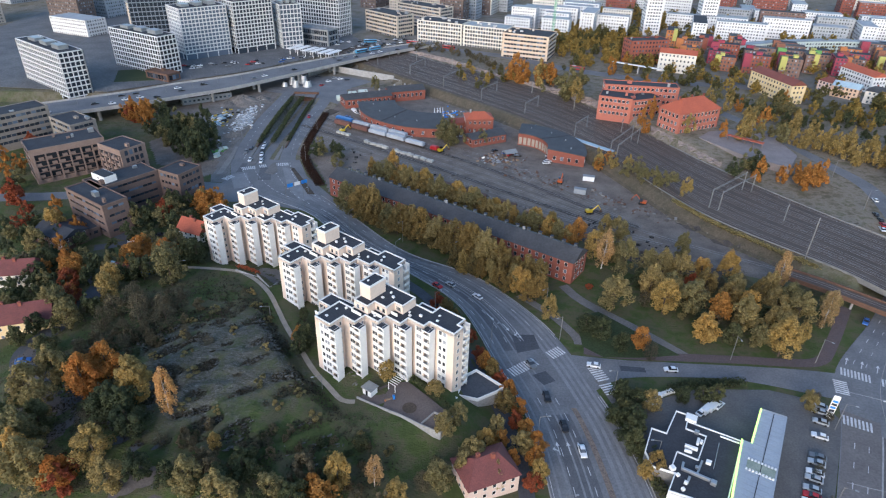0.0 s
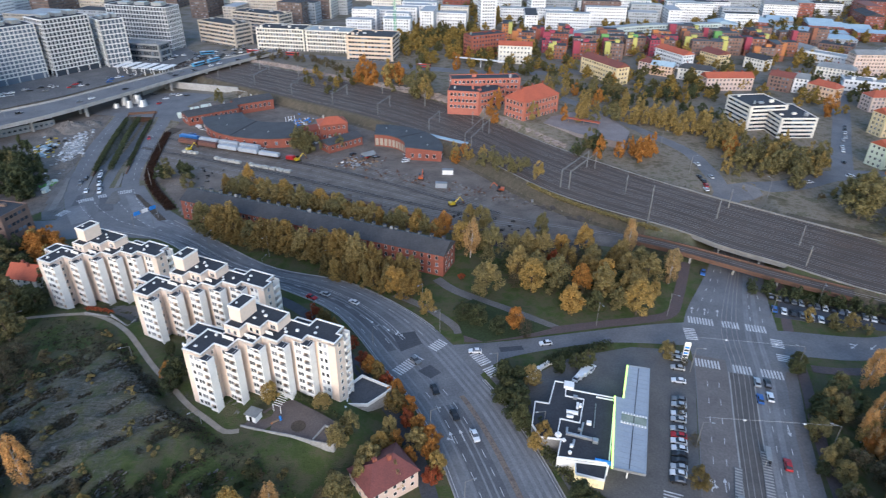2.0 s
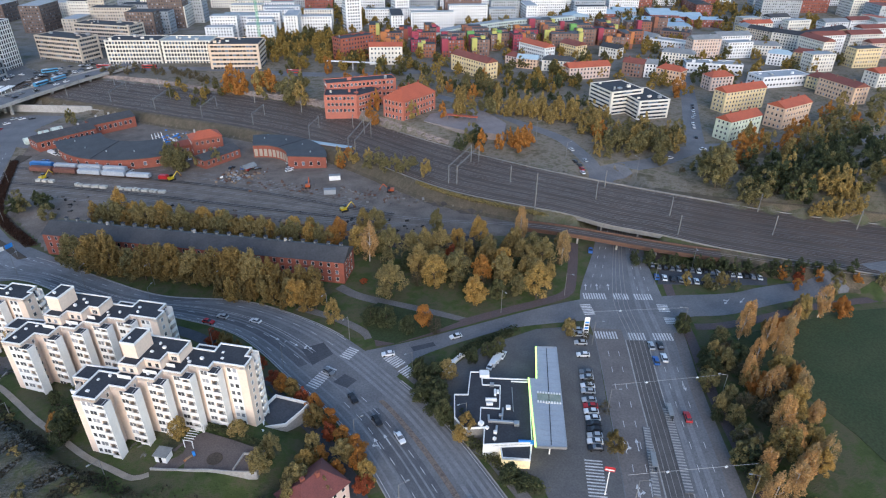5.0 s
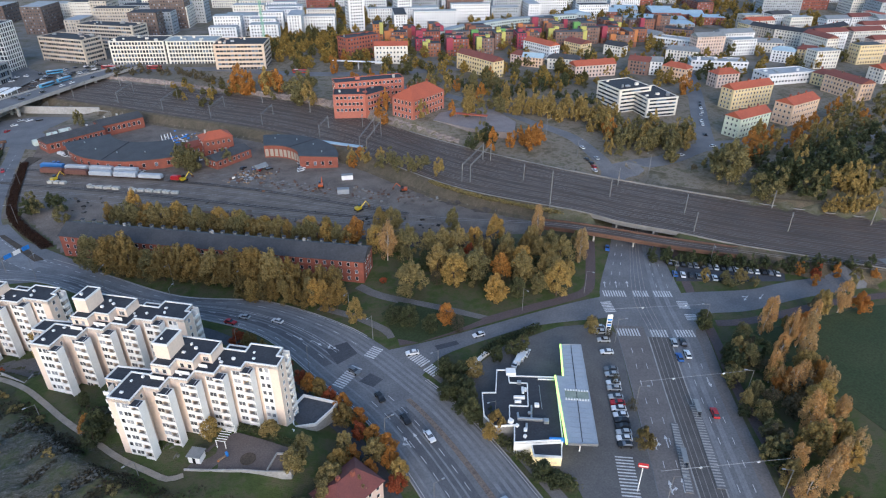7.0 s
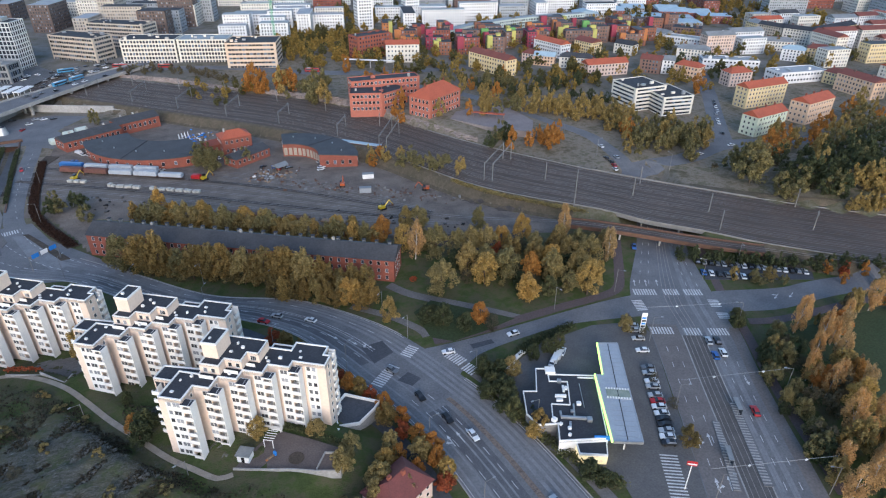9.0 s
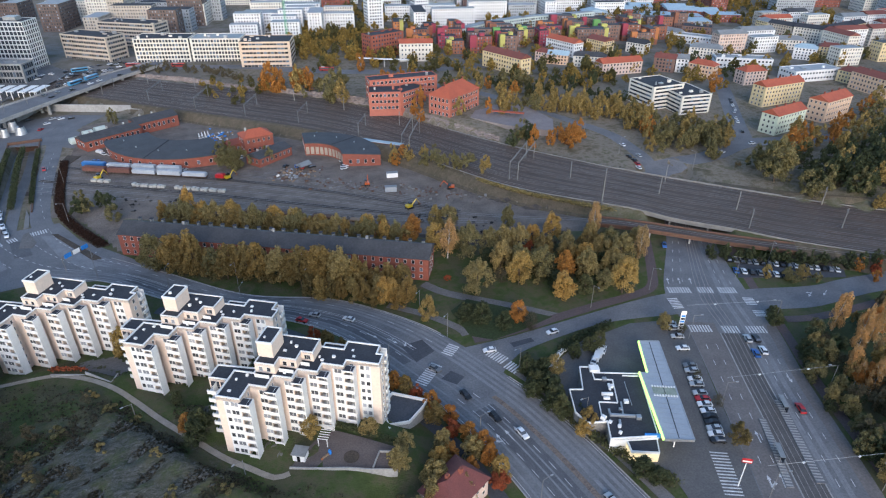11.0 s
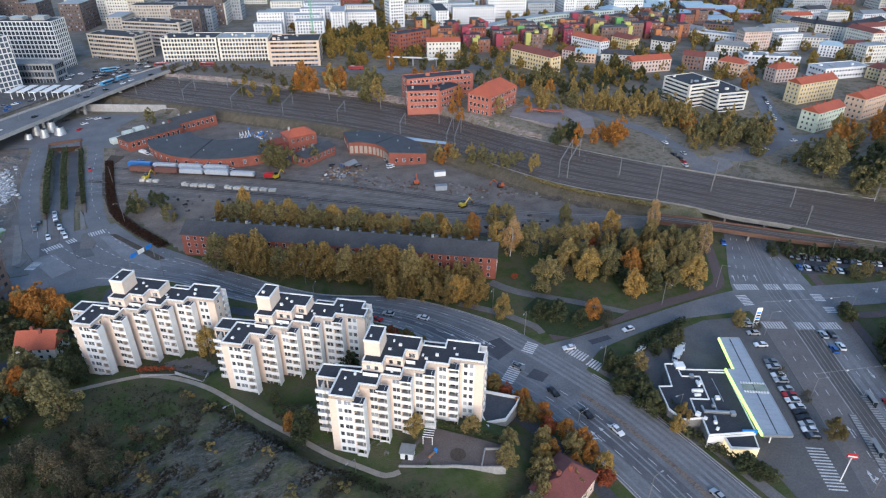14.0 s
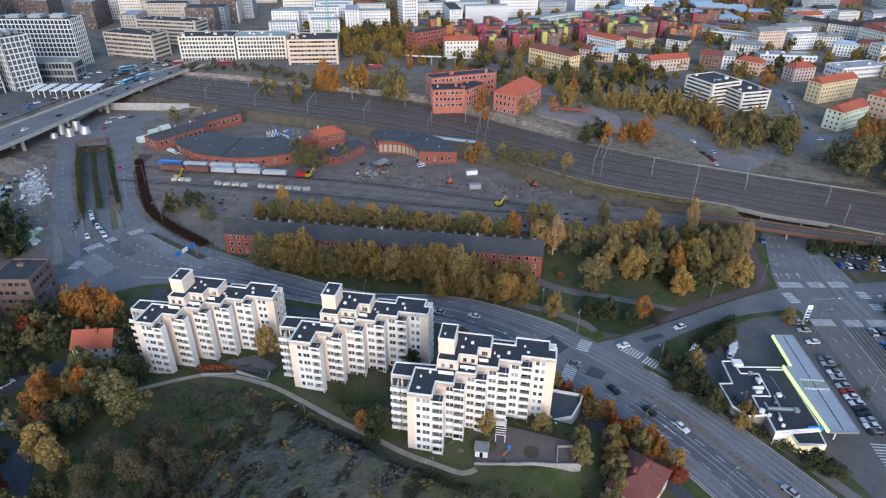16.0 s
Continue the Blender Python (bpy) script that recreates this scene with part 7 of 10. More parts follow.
for line in ([(-107, 328), (-109.5, 358), (-109.8, 404), (-107, 450)], [(-80.2, 330), (-82.4, 355), (-81, 389), (-77.5, 425)]):
    dashes(smooth(line, 3.0), t, 0.115, 2.5, 5.0)
for a, b in (((-105, 322), (-106, 340)), ((-101.5, 322), (-102.3, 342))):
    dashes(smooth([a, b], 2.0), t, 0.115, 3.0, 1.0)


# resurfaced and worn patches of the junction, its kerbed islands and guide lines
for name, poly, z, m, lab in (
        ("road_patch", [(-93.2, 311), (-86.5, 309), (-83.5, 294), (-90, 294)], 0.13, M_ASPHALT_MID, "dark resurfaced patch of the junction"),
        ("road_patch", [(-81.1, 311), (-75.5, 309), (-66, 288), (-58, 272), (-64, 270), (-74, 288)], 0.13, M_ASPHALT_WORN, "pale worn lane of the junction"),
        ("road_patch", [(-106, 300), (-98, 302), (-92, 286), (-99, 282)], 0.128, M_ASPHALT_WORN, "pale worn lane of the junction"),
        ("road_patch", [(-104, 316), (-101.2, 316), (-100.6, 304), (-104, 303)], 0.132, M_ASPHALT_MID, "dark resurfaced patch of the junction"),
        ("traffic_island", [(-103.4, 341), (-101.9, 342), (-101.4, 326), (-102.2, 320.5), (-103.2, 326)], 0.26, M_CONCRETE_D, "narrow kerbed paving island between lanes"),
        ("traffic_island", [(-88.2, 322), (-86, 322.6), (-86.4, 336), (-88, 344)], 0.26, M_CONCRETE_D, "narrow kerbed paving island between lanes"),
        ("traffic_island", [(-113.5, 300), (-110.6, 301), (-110.4, 316), (-113, 340), (-114.4, 340)], 0.26, M_CONCRETE_D, "pale kerbed pavement beside the junction")):
    patch(name, poly, z, m, lab, "traffic island" if name == "traffic_island" else "road")
guide = marking("guide_lines", "white dashed guide lines across the junction")
for line in ([(-103.3, 310), (-97, 297), (-90, 284.3)], [(-96, 309), (-90, 297), (-80, 283), (-70, 274)], [(-86, 311), (-80, 297), (-70, 280), (-58, 266)], [(-78.5, 318), (-73, 300), (-62, 282), (-46, 263)]):
    dashes(smooth(line, 1.0), guide, 0.155, 2.0, 2.2, 0.2)


def arrow(x, y, rz, turn=0):
    """A painted lane arrow, its head along +y."""
    t = thing("lane_arrow", pose(x, y, 0.12, 0, 0, rz), "white painted lane arrow", "road marking", "lane arrows", "structure")
    bm = bmesh.new()
    prism(bm, [(-0.12, -2.2), (0.12, -2.2), (0.12, 0.9), (0.55, 0.9), (0, 2.4), (-0.55, 0.9), (-0.12, 0.9)], -0.02, 0.012)
    part("arrow", bm, M_LINE, t)
    if turn:
        bm = bmesh.new()
        prism(bm, [(0.12 * turn, -1.2), (0.12 * turn, -0.7), (1.0 * turn, 0.0), (1.0 * turn, 0.5), (1.7 * turn, -0.2), (1.0 * turn, -0.9), (1.0 * turn, -0.45)][::turn], -0.02, 0.012)
        part("branch", bm, M_LINE, t)


for x, y, rz, tu in ((36.2, 118, 4, -1), (39.2, 118, 4, 0), (42.2, 118, 4, 1), (31, 168, 200, 1), (27, 172, 206, 0), (22, 178, 210, 0), (97.5, 86, -31, 1), (101, 85, -31, 0), (90.5, 73, -31, 1), (94, 72, -31, 0), (139, 156, -36, 0), (143, 154, -36, 0), (147, 152, -36, 0), (131, 97, 150, 0), (181, 124, 110, 1), (187, 122, 110, 0)):
    arrow(x, y, rz, tu)

# tram reserve
TL = resample(smooth([(200, 221), (163.9, 181.3), (133, 151.9), (122, 129.8), (105.6, 103.4), (85.4, 72.1), (60, 33)]), 80)
TR = resample(smooth([(219, 207), (183, 171.7), (161.2, 137.6), (148.6, 116.2), (132.4, 92.5), (111.6, 58.6), (86, 20)]), 80)
tl = lambda f, a=0, b=80: (TL * (1 - f) + TR * f)[a:b]
cut = [i for i in range(80) if TL[i][1] < 130][0]
tagged(strip("tram_reserve", tl(0.36, cut), tl(0.6, cut), 0.13, mat("tram_slab", (0.115, 0.105, 0.10), (0.09, 0.083, 0.08), 0.9, 4, 0.4, 0.4)), "raised concrete tram reserve in the street", "tramway", kind="structure")
M_ASPHALT_BROWN = mat("asphalt_brown", (0.128, 0.115, 0.112), (0.165, 0.15, 0.146), 0.85, 12, 0.6, 0.35, 0.005)
for f0, f1, lab in ((0.01, 0.345, "brownish asphalt lanes beside the forecourt"), (0.93, 1.06, "brownish paved walk along the tram street")):
    tagged(strip("road_patch", tl(f0, cut - 2), tl(f1, cut - 2), drape(0.106), M_ASPHALT_BROWN, across=2), lab, "road", kind="structure")
t = thing("tram_track", Matrix.Identity(4), "grooved tram rails set in paving", "tram track", "", "structure")
for f in (0.40, 0.45, 0.51, 0.56):
    c = tl(f)
    strip("rail", offset(c, -0.09), offset(c, 0.09), drape(0.155), M_RAIL, t)
t = thing("reserve_kerb", Matrix.Identity(4), "pale stone kerbs beside the tram reserve", "kerb", "", "structure")
for f in (0.355, 0.605):
    c = tl(f, cut)
    strip("kerb", offset(c, -0.2), offset(c, 0.2), 0.2, M_CONCRETE, t)
t = marking("lane_marking", "broken white lane lines of the tram street")
for f in (0.12, 0.24, 0.72, 0.86):
    dashes(tl(f, cut + 2)[::-1], t, 0.12, 2.5, 5.5)
    dashes(tl(f, 12, cut - 10)[::-1], t, 0.12, 2.5, 5.5)
t = marking("wheel_track", "pale worn wheel tracks in the tram street")
for f in (0.66, 0.69, 0.77, 0.8):
    c = tl(f)
    strip("track", offset(c, -0.4), offset(c, 0.4), drape(0.112), M_ASPHALT_WORN, t)


def platform(x0, y0, x1, y1, w, sx):
    """A tram platform with a ribbed pale surface and a glass shelter."""
    dd = Vector((x1 - x0, y1 - y0))
    rz = math.degrees(math.atan2(dd.y, dd.x))
    t = thing("tram_platform", pose(x0, y0, 0.1, 0, 0, rz), "narrow tram platform with pale cross stripes", "tram stop", "tram platforms")
    bm = bmesh.new()
    box(bm, 0, dd.length, -w / 2, w / 2, -0.1, 0.25)
    part("slab", bm, M_ASPHALT, t)
    me = boxmesh("stripe", -0.22, 0.22, -w / 2 + 0.1, w / 2 - 0.1, 0.2, 0.262, M_CONCRETE)
    for i in range(int(dd.length / 1.0)):
        piece("stripe", me, t, pose(0.6 + i * 1.0, 0, 0))
    s = thing("tram_shelter", pose(x0, y0, 0.35, 0, 0, rz) @ pose(sx, 0, 0), "small glass tram shelter with a pale roof", "shelter", "tram shelters")
    bm = bmesh.new()
    box(bm, -2.6, 2.6, -0.7, 0.7, 2.3, 2.45)
    part("roof", bm, M_TIN_LIGHT, s)
    bm = bmesh.new()
    box(bm, -2.5, 2.5, 0.55, 0.62, 0, 2.3)
    part("glass_wall", bm, M_GLASS_BLUE, s)
    for x in (-2.4, 2.4):
        bm = bmesh.new()
        tube(bm, (x, -0.5, 0), (x, -0.5, 2.3), 0.06)
        part("post", bm, M_METAL, s)


platform(118.8, 92.0, 101.8, 66.6, 2.4, 3)
platform(107.9, 89.0, 93.5, 69.5, 2.0, 14)


# ---- vehicles ----
def car_paint(name, c):
    return mat("paint_" + name, c, tuple(q * 0.92 for q in c), 0.3, 3, None, 0.05, 0, 0.2, 0.5)


def car_proto(paint, label, van=False, length=4.4):
    """A car along x, nose at +x: body shell, glass house and four wheels."""
    t = thing("van" if van else "car", pose(0, 0, 0), label, "van" if van else "car")
    w = 0.9 if not van else 0.97
    L = length / 2
    side = [(-L, 0.3), (L, 0.3), (L, 0.62), (L * 0.92, 0.78), (L * 0.42, 0.92), (-L * 0.72, 0.98), (-L, 0.9)] if not van else [(-L, 0.3), (L, 0.3), (L, 0.8), (L * 0.8, 1.1), (L * 0.55, 1.95), (-L, 2.0)]
    bm = bmesh.new()
    a = [bm.verts.new((x, -w, z)) for x, z in side]
    b = [bm.verts.new((x, w, z)) for x, z in side]
    bm.faces.new(a)
    bm.faces.new(b[::-1])
    for i in range(len(side)):
        j = (i + 1) % len(side)
        bm.faces.new((a[i], b[i], b[j], a[j]))
    bmesh.ops.bevel(bm, geom=list(bm.edges), offset=0.07, segments=1, affect="EDGES")
    part("body", bm, paint, t)
    if not van:
        bm = bmesh.new()
        lo = [(-L * 0.86, 0.94), (L * 0.4, 0.9)]
        v = [bm.verts.new(p) for p in ((lo[0][0], -w * 0.9, 0.94), (lo[1][0], -w * 0.9, 0.88), (lo[1][0], w * 0.9, 0.88), (lo[0][0], w * 0.9, 0.94), (-L * 0.62, -w * 0.72, 1.42), (L * 0.06, -w * 0.72, 1.44), (L * 0.06, w * 0.72, 1.44), (-L * 0.62, w * 0.72, 1.42))]
        for f in ((4, 5, 6, 7), (0, 1, 5, 4), (1, 2, 6, 5), (2, 3, 7, 6), (3, 0, 4, 7)):
            bm.faces.new([v[k] for k in f])
        part("glass", bm, M_GLASS, t)
        bm = bmesh.new()
        box(bm, -L * 0.6, L * 0.04, -w * 0.7, w * 0.7, 1.4, 1.48)
        part("roof", bm, paint, t)
    else:
        bm = bmesh.new()
        box(bm, L * 0.56, L * 0.8, -w * 0.88, w * 0.88, 1.15, 1.8)
        part("glass", bm, M_GLASS, t)
    for x in (-L * 0.62, L * 0.62):
        for y in (-w, w):
            bm = bmesh.new()
            tube(bm, (x, y - 0.1, 0.32), (x, y + 0.1, 0.32), 0.32, n=10)
            part("wheel", bm, M_TYRE, t)
    return t


CARS = {}
for key, c, word in (("w", (0.75, 0.76, 0.77), "white"), ("k", (0.02, 0.021, 0.024), "black"), ("g", (0.16, 0.17, 0.18), "dark grey"), ("s", (0.42, 0.44, 0.46), "silver"), ("r", (0.45, 0.025, 0.03), "red"), ("b", (0.03, 0.12, 0.36), "blue")):
    CARS[key] = [car_proto(car_paint(word, c), word + " car standing on asphalt"), False]
CARS["v"] = [car_proto(MATS["paint_white"], "white delivery van on asphalt", True, 5.2), False]


def park(key, x, y, rz, z=0.12, group=""):
    p = CARS[key]
    m = pose(x, y, z, 0, 0, rz)
    if p[1]:
        t = copy_thing(p[0], m)
    else:
        t, p[1] = p[0], True
        t.matrix_world = m
    if group:
        t["group"] = group


for k, x, y, rz in (("s", 118, 134.8, 150), ("s", 116.8, 132.4, 152), ("s", 114.9, 128.3, 151), ("w", 111.6, 122.8, 153), ("g", 107, 115.4, 150), ("s", 105.6, 113.4, 151), ("w", 103.4, 110.1, 153), ("s", 102, 108.1, 150), ("s", 99.8, 104.9, 152), ("r", 98.6, 102.7, 150), ("w", 97.3, 100.8, 151), ("w", 96, 98.4, 152), ("k", 94.8, 96.6, 150), ("k", 93.5, 94.7, 151), ("s", 92.2, 92.8, 153), ("w", 90.8, 91, 150), ("k", 89.5, 89.1, 151)):
    park(k, x, y, rz, group="cars parked beside the filling station")
for k, x, y in (("w", 81.2, 131.8), ("v", 83.2, 132.8), ("v", 85.3, 133.8), ("w", 87.4, 134.6)):
    park(k, x, y, 40)
for i, k in enumerate("kgkgskgwkgwkswkgw"):
    park(k, 173.6 + i * 2.05, 156.0 - i * 1.62, 52, 0.16, "cars parked below the railway")
for i, k in enumerate("bwkgswk"):
    park(k, 169 + i * 2.4, 148.6 - i * 1.9, 52, 0.16, "cars parked below the railway")
for k, x, y, rz in (("g", 33.2, 152.2, -65), ("w", 53.5, 152.0, 165), ("k", 36, 137.4, -85), ("k", 39.1, 125.6, -85), ("w", 42.5, 116.5, -88), ("w", 78.1, 150.3, 175), ("s", 8, 198, 135), ("w", 18, 190, 130), ("r", 3, 197, -45), ("s", 50, 88, 90), ("k", 43, 78, -90)):
    park(k, x, y, rz, 0.12, "cars on the avenue")
for k, x, y, rz in (("s", 135.5, 116.2, 58), ("k", 138.3, 114.9, 58), ("b", 131.3, 109.6, 58), ("w", 134.8, 109.5, 58), ("r", 121.3, 86.3, 58), ("b", 158.6, 177.4, 230)):
    park(k, x, y, rz, 0.14, "cars on the tram street")
for k, x, y in (("s", -98.4, 343.9), ("w", -98.2, 338.4), ("k", -97.6, 333), ("w", -96.4, 328), ("s", -95.2, 322.8), ("w", -94.2, 317.6), ("k", -104.8, 337.2), ("g", -106.2, 331.5), ("w", -100.8, 319.5), ("r", -81.9, 396.1)):
    park(k, x, y, -86, 0.14, "cars waiting at the junction")
for k, x, y, rz in (("w", 47.4, 337.4, 20), ("k", 49.6, 333.5, 10), ("r", 45, 335, 60), ("b", 42, 338, 80), ("w", 64.9, 323, 10), ("w", 66, 326, 10), ("k", 67.5, 330, 5), ("s", 68, 334, 0), ("v", 13.4, 362, 30), ("w", 18, 366, 80), ("s", -49, 404, 120), ("w", -52, 407, 120), ("v", -54, 411, 120), ("k", 37, 341, 40), ("s", -14, 361, 20)):
    park(k, x, y, rz, 0.1, "cars in the depot yard")
for k, x, y, rz in (("k", 208.8, 250.5, 75), ("w", 205.6, 243.5, 75), ("s", 216, 254.5, 75), ("w", 219.6, 271.9, 80), ("k", 210, 256, 75), ("r", 207.5, 246.5, 75), ("s", 332.2, 285.9, 48), ("w", 317.1, 270.6, 48), ("k", 303.1, 255.6, 48), ("w", 344.2, 296.9, 48), ("k", 350, 303, 48), ("s", 338, 290, 48), ("w", 322, 276, 48), ("w", 290, 238, -10), ("w", 262, 236, 0), ("k", 355, 308, 48)):
    park(k, x, y, rz, gz(x, y) + 0.14, "cars on the streets behind the railway")
for k, x, y, rz in (("b", -124, 146.1, 20), ("k", -120.9, 141.9, 20), ("w", -126.2, 227.7, 30), ("k", -120.5, 231.3, 30), ("k", -116.4, 232.9, 30), ("k", -114, 197, 65), ("r", -117, 198.5, 65), ("k", -111, 195.5, 65)):
    park(k, x, y, rz, gz(x, y) + 0.1, "cars among the houses")
rng = random.Random(4)
for i in range(26):
    f = rng.uniform(0.36, 0.92)
    q = int(f * 59)
    s = rng.choice((0.25, 0.4, 0.62, 0.78))
    a, b = OVER_N[q] * (1 - s) + OVER_S[q] * s, OVER_N[min(59, q + 1)] * (1 - s) + OVER_S[min(59, q + 1)] * s
    park(rng.choice("wkgswk"), a[0], a[1], math.degrees(math.atan2(b[1] - a[1], b[0] - a[0])), 8.55, "cars on the overpass")
for i in range(18):
    park(rng.choice("wkgswk"), rng.uniform(-100, -20) + 10, rng.uniform(585, 612), rng.uniform(0, 180), 6.35, "cars in front of the station")


for k in range(6):
    t = thing("stop_roof", pose(-121 + 7.2 * k, 552 - 3.6 * k, 6.0, 0, 0, 62), "white sheet roof over a tram stop on the square", "shelter", "stop roofs")
    bm = bmesh.new()
    box(bm, -9, 9, -2.6, 2.6, 5.2 + 0.3 * (k % 2), 5.6 + 0.3 * (k % 2))
    part("roof", bm, M_WHITE, t)
    for x in (-7, 0, 7):
        bm = bmesh.new()
        tube(bm, (x, 0, -0.5), (x, 0, 5.3), 0.3, n=6)
        part("post", bm, M_WHITE, t)
SQUARE = np.array([(-98, 552), (-75, 606), (-25, 622), (-22, 590), (-58, 560)], float)
k = 0
while k < 40:
    x, y = rng.uniform(-100, -20), rng.uniform(550, 625)
    if inside(np.array([x]), np.array([y]), SQUARE)[0]:
        park(rng.choice("wkgswkkg"), x, y, rng.choice((35, 40, 215, 130, 310)) + rng.uniform(-6, 6), gz(x, y) + 0.2, "traffic on the square")
        k += 1


PLAZA_RNG = random.Random(5)
# cars on the plaza and along the street below the towers
for i in range(34):
    f = PLAZA_RNG.random()
    row = i % 3
    x, y = -222 + 98 * f + (0, 4, 22)[row], 473 + 41 * f + (9, 4, 20)[row] * 1.2
    park("wkgsbwkgrkw"[i % 11], x, y, 22.5 + (180 if i % 2 else 0) + PLAZA_RNG.uniform(-4, 4), 6.32, "cars on the plaza")


def bus(x, y, rz, z, color, label):
    t = thing("bus", pose(x, y, z, 0, 0, rz), label, "bus", "buses")
    bm = bmesh.new()
    box(bm, -6, 6, -1.27, 1.27, 0.35, 3.0)
    bmesh.ops.bevel(bm, geom=list(bm.edges), offset=0.15, segments=2, affect="EDGES")
    part("body", bm, color, t)
    for s in (-1.28, 1.28):
        bm = bmesh.new()
        box(bm, -5.6, 5.7, s - 0.02, s + 0.02, 1.4, 2.5)
        part("side_glass", bm, M_GLASS, t)
    bm = bmesh.new()
    box(bm, 5.97, 6.03, -1.1, 1.1, 1.2, 2.7)
    part("windscreen", bm, M_GLASS, t)
    bm = bmesh.new()
    box(bm, -4.5, -1.5, -0.8, 0.8, 2.98, 3.2)
    part("roof_unit", bm, M_WHITE, t)
    for wx in (-3.4, 3.6):
        for wy in (-1.2, 1.2):
            bm = bmesh.new()
            tube(bm, (wx, wy - 0.14, 0.48), (wx, wy + 0.14, 0.48), 0.48, n=10)
            part("wheel", bm, M_TYRE, t)


M_BUS_R = car_paint("bus red", (0.5, 0.05, 0.04))
M_BUS_B = car_paint("bus blue", (0.08, 0.3, 0.5))
for x, y, rz, z, c, lab in ((-20, 598, -30, 6.3, M_BUS_R, "red and white city bus near the offices"), (14, 583, -30, 6, M_BUS_R, "red city bus near the offices"), (120, 515, -30, 6, M_BUS_R, "red city bus on a far street"), (-63, 548, 45, 8.6, M_BUS_B, "blue city bus on the overpass"), (-52, 560, 45, 8.6, M_BUS_B, "blue city bus on the overpass"), (-60, 600, 10, 6.4, M_BUS_B, "blue city bus in front of the station")):
    bus(x, y, rz, z, c, lab)
for k, x, y, rz in (("w", -47.9, 406.9, 120), ("k", -46, 398.4, 120), ("g", -43.2, 391.6, 120), ("b", -56.4, 397, 20), ("v", -13.1, 368.5, 60), ("w", -7.6, 367.4, 70), ("k", -3.1, 366.1, 70), ("g", 0.9, 365.4, 70), ("w", 4.1, 365.7, 70), ("w", -82.3, 483.5, 20), ("r", -85.5, 472.1, 60), ("k", -68.4, 489.4, 20), ("w", -74.1, 491, 20), ("s", -79, 493, 20), ("k", -93, 497, 20)):
    park(k, x, y, rz, gz(x, y) + 0.14, "cars round the depot and the round place")


# ---- the town beyond ----
C_BRICK2 = mat("orange_brick", (0.26, 0.11, 0.07), (0.21, 0.09, 0.06), 0.9, 5, None, 0.2)
C_ORANGE = mat("orange_panel", (0.42, 0.16, 0.06), (0.36, 0.14, 0.06), 0.85, 5, None, 0.1)
C_GREEN = mat("green_panel", (0.14, 0.32, 0.1), (0.12, 0.28, 0.09), 0.85, 5, None, 0.1)
C_LIME = mat("lime_panel", (0.42, 0.40, 0.12), (0.38, 0.36, 0.12), 0.85, 5, None, 0.1)
C_MAGENTA = mat("magenta_panel", (0.30, 0.05, 0.08), (0.26, 0.05, 0.07), 0.85, 5, None, 0.1)
C_TEAL = mat("teal_panel", (0.1, 0.35, 0.32), None, 0.85, 5, None, 0.1)
C_GREY = mat("grey_panel", (0.34, 0.36, 0.38), (0.28, 0.3, 0.32), 0.8, 5, None, 0.1)
C_WHITE = mat("white_panel", (0.68, 0.68, 0.68), (0.6, 0.6, 0.61), 0.8, 5, None, 0.1)
C_BLUE_ROOF = mat("pale_blue_roof", (0.34, 0.45, 0.52), (0.28, 0.38, 0.45), 0.6, 6, None, 0.2)
CITY_RNG = random.Random(21)


def town_block(x, y, rz, w, d, z1, wall, roof, kind, storeys, label, accent=None):
    z0 = gz(x, y)
    t = house("town_building", label, x, y, rz, w, d, z0, z0 + z1, wall, roof, kind, storeys, 2.7, 1.25, 1.5, 3.2, single=False, thin=True, group="buildings of the town", extras=False)
    h = z1
    if CITY_RNG.random() < 0.6 and kind == "flat" and math.hypot(x, y) < 640:
        bm = bmesh.new()
        ux = CITY_RNG.uniform(0.15, 0.6) * w
        box(bm, ux, ux + w * 0.22, d * 0.3, d * 0.75, h, h + 2.4)
        part("roof_house", bm, accent or wall, t)
    if kind != "flat" and math.hypot(x, y) < 600:
        for f in (0.24, 0.7):
            bm = bmesh.new()
            box(bm, w * f - 0.5, w * f + 0.5, d * 0.55, d * 0.55 + 0.9, h + 1.2, h + 4.1)
            part("chimney", bm, M_BRICK_DARK, t)
    if accent:
        bm = bmesh.new()
        box(bm, -0.15, w * 0.28, -0.15, d * 0.35, h * 0.35, h + 1.2)
        part("corner_bay", bm, accent, t)
    return t


